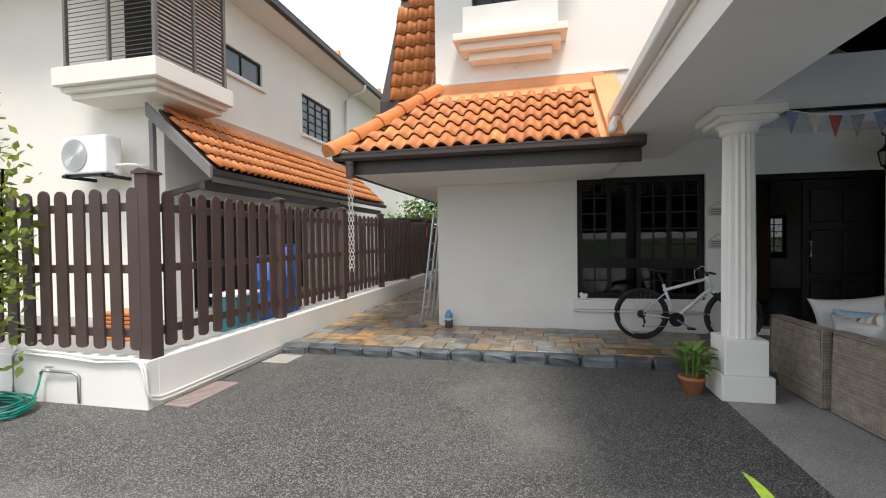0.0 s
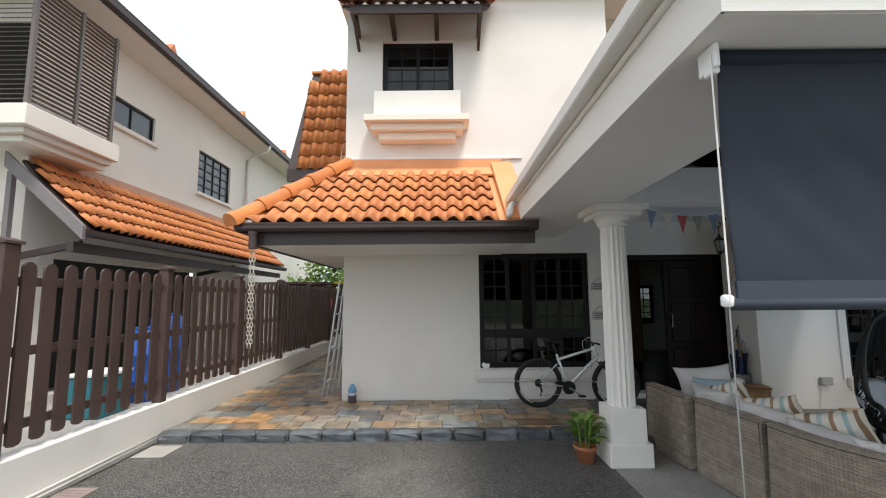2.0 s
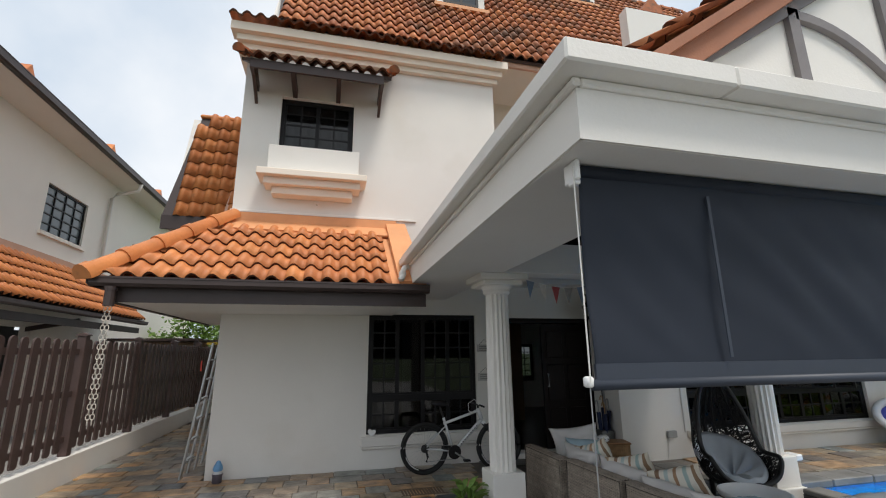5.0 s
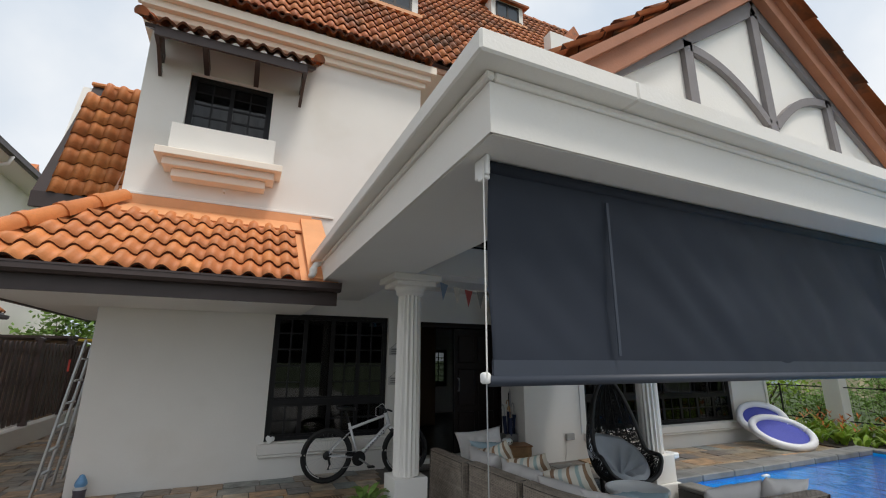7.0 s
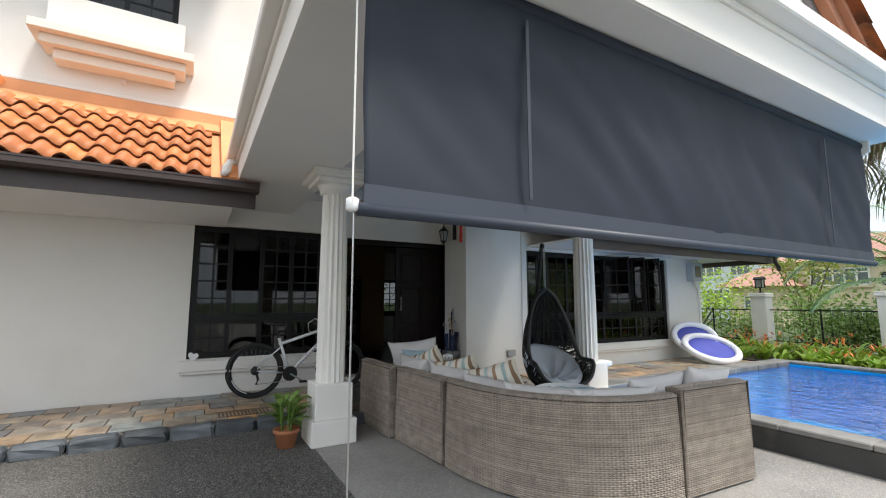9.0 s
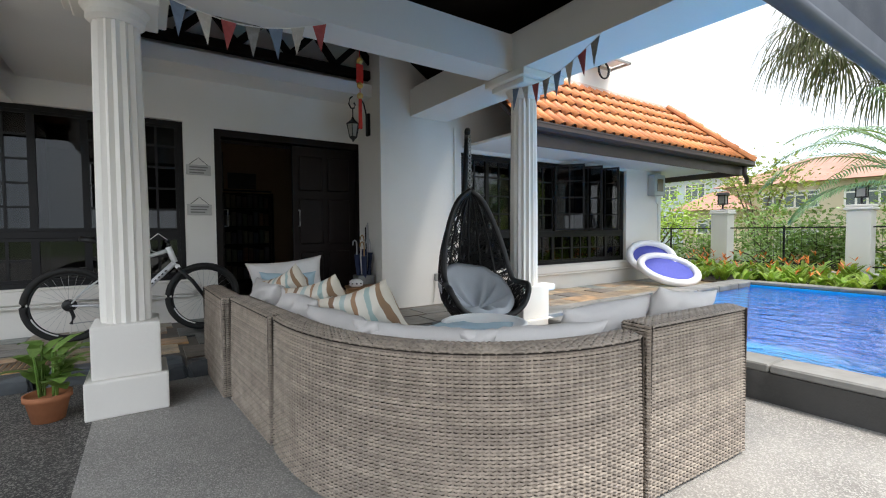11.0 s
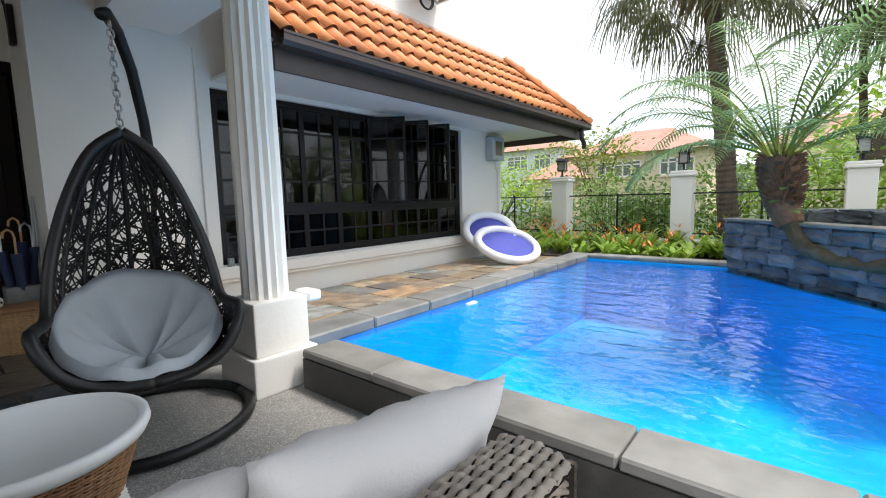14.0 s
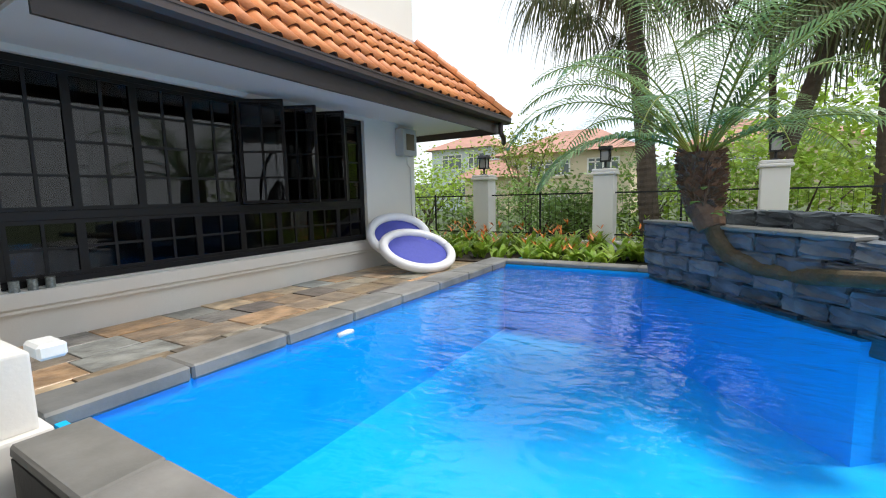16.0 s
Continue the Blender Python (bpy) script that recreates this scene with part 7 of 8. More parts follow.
def float_ring(name, cx, cy, cz, rx_, ry_, tilt, tube_r):
    m = pose(cx, cy, cz, tilt, 0, 0)
    r = part(name, tube([(rx_ * math.cos(a), ry_ * math.sin(a), 0) for a in [2 * math.pi * i / 40 for i in range(41)]], tube_r, 10), M_FLOATW, flt, "white inflated rim", True)
    r.matrix_local = m
    bm = bmesh.new()
    c = bm.verts.new((0, 0, -0.03))
    ring = [bm.verts.new((rx_ * 0.98 * math.cos(2 * math.pi * i / 40), ry_ * 0.98 * math.sin(2 * math.pi * i / 40), 0)) for i in range(40)]
    mid = [bm.verts.new((rx_ * 0.5 * math.cos(2 * math.pi * i / 40), ry_ * 0.5 * math.sin(2 * math.pi * i / 40), -0.03)) for i in range(40)]
    for i in range(40):
        k = (i + 1) % 40
        bm.faces.new((ring[i], ring[k], mid[k], mid[i])).smooth = True
        bm.faces.new((mid[i], mid[k], c)).smooth = True
    p = part("mesh_seat", bm, M_FLOATBLUE, r, "blue mesh seat")
    s = p.modifiers.new("thickness", "SOLIDIFY")
    s.thickness = 0.008


float_ring("seat_ring", 0.0, -0.10, 0.27, 0.50, 0.42, 30, 0.065)
float_ring("back_ring", -0.08, 0.22, 0.46, 0.46, 0.30, 58, 0.06)

eb = thing("electric_box", "grey electric meter box with a window on the wall", "electric box")
part("case", box(10.36, 10.72, W - 0.16, W - 0.002, 1.72, 2.12, 0.012), mat("grey_enclosure", (0.46, 0.47, 0.46), 0.5, vary=0.08), eb)
part("window", box(10.44, 10.64, W - 0.168, W - 0.161, 1.80, 2.04), mat("brown_glazed_door", (0.16, 0.12, 0.08), 0.2, vary=0.1), eb)
part("conduit", tube([(10.6, W - 0.05, 1.72), (10.6, W - 0.05, 1.60), (10.72, W - 0.02, 1.55), (10.75, W - 0.02, 0.2)], 0.014, 6), M_PVC, eb)
sk = thing("wall_socket", "grey weatherproof socket with a cable on the wall", "socket")
part("box", box(5.40, 5.56, W - 0.05, W - 0.002, 0.40, 0.50, 0.008), mat("grey_socket", (0.35, 0.35, 0.34), 0.5), sk)
part("cable", tube([(5.42, W - 0.02, 0.40), (5.40, W - 0.02, 0.25), (5.38, W - 0.01, TZ + 0.01)], 0.006, 5), M_PVC, sk)
part("conduit", tube([(5.74, W - 0.012, 0.46), (5.74, W - 0.012, 2.46)], 0.010, 6), M_PVC, sk)
sk2 = thing("wall_socket", "black double socket below the window sill", "socket")
part("box", box(2.02, 2.16, F - 0.04, F - 0.002, 0.28, 0.35, 0.006), M_BLACK, sk2)
acb = thing("condenser_bracket", "metal bracket with looped cables on the upper wall", "bracket")
part("shelf", boxes([(8.45, 9.15, W - 0.42, W - 0.38, 3.86, 3.90), (8.45, 9.15, W - 0.06, W - 0.02, 3.86, 3.90), (8.45, 8.49, W - 0.42, W - 0.02, 3.86, 3.90), (9.11, 9.15, W - 0.42, W - 0.02, 3.86, 3.90)], 0.003), M_METAL, acb)
part("condenser", box(8.50, 9.10, W - 0.38, W - 0.08, 3.905, 4.45, 0.02), M_WHITE, acb)
for i in range(2):
    part("cable", tube([(8.60 + 0.12 * math.cos(a) * (1 + 0.2 * i), W - 0.28, 3.70 + 0.13 * math.sin(a)) for a in [2 * math.pi * k / 20 for k in range(21)]], 0.013, 6), M_BLACK, acb)
cans = [thing("sill_can", "small patterned tin on the window sill", "tin", "tins on the sill", (5.92 + 0.10 * i, W - 0.03, 0.49)) for i in range(3)]
for c in cans:
    part("body", lathe([(0.03, 0.0), (0.03, 0.075), (0.032, 0.08)], (0, 0, 0), 14), mat("patterned_tin", (0.32, 0.36, 0.36), 0.4, 0.4, vary=0.5, scale=60) if c is cans[0] else bpy.data.materials["patterned_tin"], c)
tagged(part("cleaner_hose_float", tube([(7.05, 4.2, 0.14), (7.12, 4.17, 0.155), (7.18, 4.19, 0.14)], 0.02, 6), M_WHITE, smooth=True), "small white pool cleaner floating on the water", "pool cleaner")
tagged(part("skimmer_lid", box(5.50, 5.60, 4.26, 4.42, 0.47, 0.535, 0.012), M_WHITE), "white plastic box hung on the column plinth", "plastic box")

# ---- indoors ----
room = thing("bookshelf", "tall dark bookshelf seen through the open door", "bookshelf")
part("back_panel", box(3.3, 4.25, 10.2, 10.5, TZ, 1.8), M_DARKWOOD, room)
for x in (3.27, 4.252):
    part("side_panel", box(x, x + 0.028, 10.1, 10.2, TZ, 1.8), M_DARKWOOD, room)
for k in range(6):
    part("shelf", box(3.3, 4.25, 10.1, 10.2, TZ + 0.075 + 0.33 * k, TZ + 0.099 + 0.33 * k), M_DARKWOOD, room)
for k in range(5):
    for i in range(9):
        h = 0.2 + 0.05 * ((i * 7 + k * 3) % 4) / 3
        tagged(part("book", box(3.36 + 0.095 * i, 3.43 + 0.095 * i, 10.12, 10.198, TZ + 0.1 + 0.33 * k, TZ + 0.1 + 0.33 * k + h), pieces_mat("book_cloth", [(0.12, 0.05, 0.03), (0.05, 0.05, 0.07), (0.14, 0.11, 0.07), (0.04, 0.06, 0.05)], 0.7, 0.0) if not (k or i) else bpy.data.materials["book_cloth"]), "old cloth-bound book on the shelf", "book", "books on the shelf")
M_LAMP = bpy.data.materials.new("warm_downlight")
M_LAMP.use_nodes = True
_b = M_LAMP.node_tree.nodes["Principled BSDF"]
_b.inputs["Emission Color"].default_value, _b.inputs["Emission Strength"].default_value = (1.0, 0.62, 0.28, 1), 30.0
for x, y in ((3.75, 9.2), (3.8, 10.1), (7.3, 8.3), (9.0, 9.2)):
    d = thing("downlight", "small round warm downlight in the ceiling", "lamp", "ceiling downlights", (x, y, IN_TOP))
    part("rim", lathe([(0.06, -0.012), (0.06, -0.001), (0.045, -0.001)], (0, 0, 0), 16), M_WHITE, d)
    part("lens", lathe([(0.042, -0.010), (0.042, -0.005)], (0, 0, 0), 16), M_LAMP, d)
tagged(part("picture", box(3.55, 4.05, 10.45, 10.49, 1.9, 2.2, 0.004), mat("dark_picture", (0.05, 0.04, 0.035), 0.5, vary=0.4, scale=8)), "dark framed picture above the bookshelf", "picture")
structure("partition", box(3.0, 5.0, 10.5, 10.6, TZ, IN_TOP), mat("warm_room_wall", (0.34, 0.23, 0.13), 0.8, vary=0.05), "warm painted partition wall indoors", "wall")

window_unit("window_4", 5.45, 6.40, 0.85, 1.92, 12.86, ["grid", "grid"], 0.90, 5, 1, "black barred window in the back wall")
window_unit("window_5", 8.1, 9.2, 0.8, 1.9, 12.86, ["grid", "grid"], 0.86, 5, 1, "black barred window in the back wall")

# ---- garden bed, boundary pillars and railings ----
structure("garden_bed", box(10.64, 12.65, -6.0, 9.0, -0.04, 0.13), M_SOIL, "planted garden bed beyond the pool", "garden bed")
structure("wall_garden", box(12.66, 12.90, -8.0, 12.0, -0.05, 0.26, 0.01), M_WALL, "low white boundary wall under the railings", "wall")
P_Y = (8.15, 5.87, 3.60, 1.30, -1.0, -3.3)


def pillar(y):
    p = thing("gate_pillar", "white boundary pillar with a moulded cap", "pillar", "boundary pillars", (12.78, y, 0.0))
    part("shaft", box(-0.165, 0.165, -0.165, 0.165, -0.04, 1.38, 0.008), M_WALL, p)
    part("cap", boxes([(-0.20, 0.20, -0.20, 0.20, 1.38, 1.43), (-0.185, 0.185, -0.185, 0.185, 1.43, 1.48)], 0.012), M_WALL, p)
    l = thing("pillar_lantern", "black square lantern on the boundary pillar", "lamp", "pillar lanterns", (12.78, y, 1.48))
    part("foot", lathe([(0.06, 0.0), (0.05, 0.02), (0.02, 0.03), (0.02, 0.12)], (0, 0, 0), 10), M_BLACKMETAL, l)
    part("tray", box(-0.08, 0.08, -0.08, 0.08, 0.12, 0.14), M_BLACKMETAL, l)
    part("glass", box(-0.06, 0.06, -0.06, 0.06, 0.14, 0.31), bpy.data.materials["frosted_lamp_glass"], l)
    for sx in (-1, 1):
        for sy in (-1, 1):
            part("corner_bar", box(sx * 0.068 - 0.008, sx * 0.068 + 0.008, sy * 0.068 - 0.008, sy * 0.068 + 0.008, 0.14, 0.31), M_BLACKMETAL, l)
    part("roof", prism([(-0.10, 0.31), (0.10, 0.31), (0.10, 0.33), (0.05, 0.38), (-0.05, 0.38), (-0.10, 0.33)], "y", -0.10, 0.10), M_BLACKMETAL, l)


def railing(y0, y1):
    r = thing("railing", "thin black metal railing between the pillars", "railing", "boundary railings", (12.78, 0, 0))
    for z in (0.36, 1.07):
        part("rail", box(-0.012, 0.012, y0, y1, z, z + 0.025), M_BLACKMETAL, r)
    n = int((y1 - y0) / 0.11)
    bar = mesh_of("bar", box(-0.002, 0.002, -0.002, 0.002, 0.26, 1.07), M_BLACKMETAL)
    for i in range(1, n):
        ob = new("bar", bar)
        ob.parent = r
        ob.location = (0, y0 + (y1 - y0) * i / n, 0)
    part("stay", box(-0.015, 0.015, (y0 + y1) / 2 - 0.015, (y0 + y1) / 2 + 0.015, 0.26, 1.12), M_BLACKMETAL, r)


for y in P_Y:
    pillar(y)
for a, b in zip(P_Y[1:], P_Y):
    railing(a + 0.165, b - 0.165)

# flower bed: heliconia clumps
M_FLOWER = mat("orange_bract", (0.75, 0.20, 0.02), 0.5, vary=0.2, scale=20, island=0.3)
rnd = random.Random(21)
bed, blooms = Foliage(), Foliage()
for i in range(420):
    x, y = rnd.uniform(10.75, 12.5), rnd.uniform(-1.5, 8.2)
    if x < 11.2 and y < 2.9:
        continue
    near_h = rnd.uniform(0.25, 0.52) * (0.75 + 0.3 * (x - 10.7) / 1.8)
    for k in range(6):
        a = rnd.uniform(0, 6.28)
        bed.blade((x, y, 0.12), (0.45 * math.cos(a), 0.45 * math.sin(a), 1), near_h * rnd.uniform(0.7, 1.15), rnd.uniform(0.05, 0.085), 0.7, segs=4)
    if rnd.random() < 0.38:
        for k in range(3):
            a = rnd.uniform(0, 6.28)
            blooms.blade((x, y, 0.12 + near_h * rnd.uniform(0.85, 1.05)), (math.cos(a), math.sin(a), 0.7), 0.13, 0.03, 0.0, segs=2)
tagged(bed.done("heliconia_leaves", M_LEAF_L), "dense green heliconia leaves in the garden bed", "plants", "", "stuff")
tagged(blooms.done("heliconia_flowers", M_FLOWER), "orange heliconia flowers above the leaves", "flowers", "", "stuff")


# ---- shrubs and trees beyond the railings ----
def bush(x, y, z0, rx_, ry_, h, n, material, label, seed, size=(0.07, 0.15), trunk=True, name="bush"):
    """A crown of many small leaves in uneven clumps on a few limbs."""
    b = thing(name, label, "bush" if name == "bush" else "tree", "", (0, 0, 0))
    r = random.Random(seed)
    fo_ = Foliage()
    clumps = [Vector((x + rx_ * r.uniform(-0.9, 0.9), y + ry_ * r.uniform(-0.9, 0.9), z0 + h * r.uniform(0.25, 0.95))) for _ in range(max(8, n // 160))]
    for i in range(n):
        c = clumps[i % len(clumps)]
        k = min(rx_, ry_) * 0.36
        p = c + Vector((r.gauss(0, k), r.gauss(0, k), r.gauss(0, k * 0.75)))
        if p.z < z0 + 0.03:
            p.z = z0 + 0.03 + abs(p.z - z0) * 0.3
        fo_.leaf(p, (r.gauss(0, 1), r.gauss(0, 1), r.gauss(-0.2, 0.6)), (r.gauss(0, 0.6), r.gauss(0, 0.6), 1), r.uniform(*size))
    fo_.done("crown", material, b)
    if trunk:
        bm_ = bmesh.new()
        foot = Vector((x, y, -0.05))
        for c in clumps[:9]:
            add_tube(bm_, [foot, foot.lerp(c, 0.45) + Vector((0, 0, 0.1 * h)), c], 0.02 + 0.02 * h / 2, 6, True, 0.008)
        part("limb", bm_, M_BARK, b)
    return b


M_BARK = mat("grey_brown_bark", (0.12, 0.09, 0.065), 0.9, vary=0.35, scale=8, fine=30, bump=0.8, bump_scale=25)
specs = [(14.0, 8.3, 0.9, 0.9, 1.9, 1500, M_LEAF_L), (13.9, 6.9, 0.7, 0.8, 1.3, 1300, M_LEAF), (14.1, 5.2, 0.8, 0.9, 1.5, 1500, M_LEAF), (14.4, 4.2, 0.9, 0.9, 1.7, 1500, M_LEAF),
         (14.3, 2.4, 0.9, 0.8, 1.5, 1500, M_LEAF_L), (14.5, 0.8, 1.0, 1.0, 1.9, 1800, M_LEAF_L), (14.2, -0.9, 1.0, 1.0, 1.7, 1800, M_LEAF_L), (14.2, -2.6, 1.0, 1.0, 1.9, 1600, M_LEAF_L), (15.5, 3.3, 1.0, 1.0, 2.3, 1600, M_LEAF), (16.0, 6.2, 1.1, 1.1, 2.1, 1500, M_LEAF), (14.0, 10.0, 1.0, 1.0, 1.9, 1200, M_LEAF_L)]
for i, (x, y, a, b, h, n, m) in enumerate(specs):
    bush(x, y, 0.0, a, b, h * (0.72 if y > 2 else 0.85), n, m, "leafy green shrub beyond the railings" if m is M_LEAF else "bright green leafy shrub beyond the railings", 40 + i)
bush(17.5, -1.5, 0.8, 2.2, 2.4, 2.2, 4200, M_LEAF_L, "broad bright green tree behind the planter", 60, (0.12, 0.24), True, "tree")
bush(20.0, -5.0, 1.2, 2.8, 3.2, 4.6, 4200, M_LEAF_D, "tall dark green tree beyond the garden", 61, (0.14, 0.28), True, "tree")
bush(22.0, 0.8, 0.8, 2.0, 2.0, 2.0, 2600, M_LEAF_L, "bright green tree beyond the garden", 62, (0.12, 0.24), True, "tree")
bush(20.5, 8.0, 0.8, 1.2, 1.2, 2.6, 1600, M_LEAF_Y, "slim yellow-green tree before the far house", 63, (0.10, 0.2), True, "tree")
bush(21.0, 12.5, 0.6, 1.6, 1.6, 2.2, 1800, M_LEAF_L, "round bright green tree before the far house", 64, (0.10, 0.2), True, "tree")


bush(-2.4, 17.4, 0.0, 1.5, 0.5, 3.6, 2600, M_LEAF_D, "dark green shrubs at the end of the passage", 67, (0.12, 0.26))
bush(-5.0, 19.5, 0.0, 1.6, 0.8, 3.4, 2200, M_LEAF, "leafy shrubs behind the neighbouring yard", 68, (0.12, 0.26))
bush(6.2, 15.0, 0.0, 1.0, 0.9, 2.4, 1800, M_LEAF_L, "green shrub behind the house", 65)
bush(9.0, 15.0, 0.0, 1.0, 0.9, 2.4, 1500, M_LEAF_L, "green shrub behind the back window", 66)

# ---- palms ----
def trunk_part(parent, pts, r0, r1, rings=True, material=None, label=""):
    """A trunk with raised leaf-scar rings."""
    bm_ = bmesh.new()
    p = [Vector(q) for q in pts]
    fine = []
    for a, b in zip(p, p[1:]):
        k = max(int((b - a).length / 0.05), 2)
        fine += [a.lerp(b, i / k) for i in range(k)]
    fine.append(p[-1])
    prev = None
    for i, q in enumerate(fine):
        f = i / (len(fine) - 1)
        d = (fine[min(i + 1, len(fine) - 1)] - fine[max(i - 1, 0)]).normalized()
        a = d.cross(Vector((0.3, 1, 0.1))).normalized()
        b = d.cross(a)
        r = (r0 + (r1 - r0) * f) * (1.0 + (0.06 if i % 2 else 0.0)) * (1 + 0.05 * noise.noise(q * 6))
        ring = [bm_.verts.new(q + r * (1 + 0.08 * noise.noise(q * 9 + Vector((s, 0, 0)))) * (math.cos(2 * math.pi * s / 14) * a + math.sin(2 * math.pi * s / 14) * b)) for s in range(14)]
        if prev:
            for s in range(14):
                bm_.faces.new((prev[s], prev[(s + 1) % 14], ring[(s + 1) % 14], ring[s]))
        else:
            bm_.faces.new(ring[::-1])
        prev = ring
    bm_.faces.new(prev)
    bmesh.ops.recalc_face_normals(bm_, faces=bm_.faces)
    return part("trunk", bm_, material or M_BARK, parent, label)


def frond(fo_, stems, base, d, length, leaf, n, droop, r, width=0.022, lift=0.25):
    """A feather frond: an arching midrib with narrow leaflets in a V on both sides."""
    p, d = Vector(base), Vector(d).normalized()
    step = length / n
    rib = []
    for i in range(n):
        rib.append(p.copy())
        f = i / n
        if f > 0.12:
            side = d.cross(Vector((0, 0, 1)))
            side = side.normalized() if side.length > 0.05 else Vector((1, 0, 0))
            up_ = side.cross(d).normalized()
            ln = leaf * (math.sin(math.pi * min(0.98, 0.15 + 0.85 * f)) ** 0.6) * r.uniform(0.85, 1.1)
            for s in (-1, 1):
                fo_.blade(p, side * s + d * 0.55 + up_ * lift * r.uniform(0.6, 1.3), ln, width, 0.55, segs=2)
        p = p + d * step
        d = (d + Vector((0, 0, -droop * step * (0.4 + 1.6 * f)))).normalized()
    add_tube(stems, rib, 0.011, 5, True, 0.003)


date_palm = thing("date_palm", "leaning pygmy date palm with arching feathery fronds", "palm")
M_MOSS = mat("mossy_root", (0.12, 0.085, 0.05), 0.95, vary=0.4, scale=9, bump=1.0, bump_scale=30, tint=(0.065, 0.055, 0.028), dirt=(0.15, 0.13, 0.10), dirt_scale=5, dirt_low=0.6, dirt_high=0.75)
DP = Vector((9.60, 2.14, 1.42))
trunk_part(date_palm, [(7.95, 0.80, 0.60), (8.25, 1.05, 0.56), (8.62, 1.28, 0.50), (9.0, 1.46, 0.44), (9.22, 1.68, 0.45), (9.40, 1.88, 0.52), (9.50, 1.98, 0.66), (9.56, 2.04, 0.80)], 0.040, 0.075, True, M_MOSS, "mossy creeping root")
trunk_part(date_palm, [(9.54, 2.02, 0.74), (9.58, 2.07, 0.86), (9.60, 2.12, 0.98), (9.60, 2.13, 1.15), (9.60, 2.14, 1.32), tuple(DP)], 0.11, 0.19, True, mat("shaggy_palm_trunk", (0.23, 0.12, 0.07), 0.95, vary=0.4, scale=12, bump=1.0, bump_scale=35), "shaggy brown trunk")
bm = bmesh.new()
rnd = random.Random(8)
for i in range(420):
    a, t = i * 2.4, rnd.uniform(0.12, 1.0)
    q = Vector((9.58, 2.08, 0.84)).lerp(DP, t)
    r = 0.11 + 0.075 * min(1.0, t * 2.2)
    o = Vector((math.cos(a), math.sin(a), 0))
    add_tube(bm, [q + o * r * 0.75, q + o * (r + 0.03) + Vector((0, 0, rnd.uniform(0.0, 0.07)))], 0.017, 4, True, 0.005)
part("leaf_base", bm, bpy.data.materials["shaggy_palm_trunk"], date_palm)
fo, bm = Foliage(), bmesh.new()
rnd = random.Random(9)
for i in range(28):
    a = i * 2.399 + rnd.uniform(-0.2, 0.2)
    el = rnd.uniform(0.35, 1.30)
    frond(fo, bm, DP + Vector((0.08 * math.cos(a), 0.08 * math.sin(a), 0.0)), (math.cos(a) * math.cos(el), math.sin(a) * math.cos(el), math.sin(el)), rnd.uniform(1.5, 2.1), rnd.uniform(0.30, 0.40), 46, 0.95, rnd, 0.022, 0.15)
fo.done("fronds", M_FROND, date_palm)
part("midrib", bm, M_LEAF_Y, date_palm)
fo = Foliage()
for i in range(14):
    a = rnd.uniform(0, 6.28)
    fo.blade(Vector((9.42, 2.08, 0.84)) + Vector((0.1 * math.cos(a), 0.1 * math.sin(a), 0.02 * i)), (math.cos(a), math.sin(a), 0.3), 0.14, 0.07, 0.6)
tagged(fo.done("creeper_leaves", M_LEAF), "small ivy sprig on the palm trunk", "ivy")


def fan_palm(x, y, top, r, seed, label, lean=(0, 0), leaves=34, spread=1.0):
    p_ = thing("fan_palm", label, "palm")
    crown = Vector((x + lean[0], y + lean[1], top))
    trunk_part(p_, [(x, y, -0.06), (x + lean[0] * 0.3, y + lean[1] * 0.3, top * 0.4), tuple(crown)], r, r * 0.75, True)
    fo_, st = Foliage(), bmesh.new()
    q = random.Random(seed)
    for i in range(leaves):
        a = i * 2.399
        el = q.uniform(-0.75, 1.1)
        d = Vector((math.cos(a) * math.cos(el), math.sin(a) * math.cos(el), math.sin(el)))
        ln = q.uniform(0.55, 0.85) * spread
        hub = crown + d * ln + Vector((0, 0, -0.12 * ln * (1.2 - el)))
        add_tube(st, [crown, crown + d * ln * 0.5 + Vector((0, 0, 0.04)), hub], 0.018, 5, True, 0.010)
        side = d.cross(Vector((0, 0, 1)))
        side = side.normalized() if side.length > 0.05 else Vector((1, 0, 0))
        for k in range(34):
            w = math.pi * (k / 33 - 0.5) * 1.5
            bd = (d * math.cos(w) + side * math.sin(w) + Vector((0, 0, q.uniform(-0.15, 0.05)))).normalized()
            fo_.blade(hub, bd, q.uniform(0.6, 0.85) * spread * (0.75 + 0.25 * math.cos(w)), 0.030, 1.5, segs=5)
    fo_.done("fan_leaves", M_FAN, p_)
    part("leaf_stalks", st, M_LEAF_Y, p_)
    # hanging dead leaves
    fo_ = Foliage()
    for i in range(420):
        a = q.uniform(0, 6.28)
        d = Vector((math.cos(a), math.sin(a), q.uniform(-1.4, -0.1)))
        fo_.blade(crown + d.normalized() * q.uniform(0.2, 0.75), (d.x * 0.35, d.y * 0.35, -1), q.uniform(0.4, 0.8), 0.022, 0.2, segs=2)
    fo_.done("dry_leaves", M_DRY, p_)


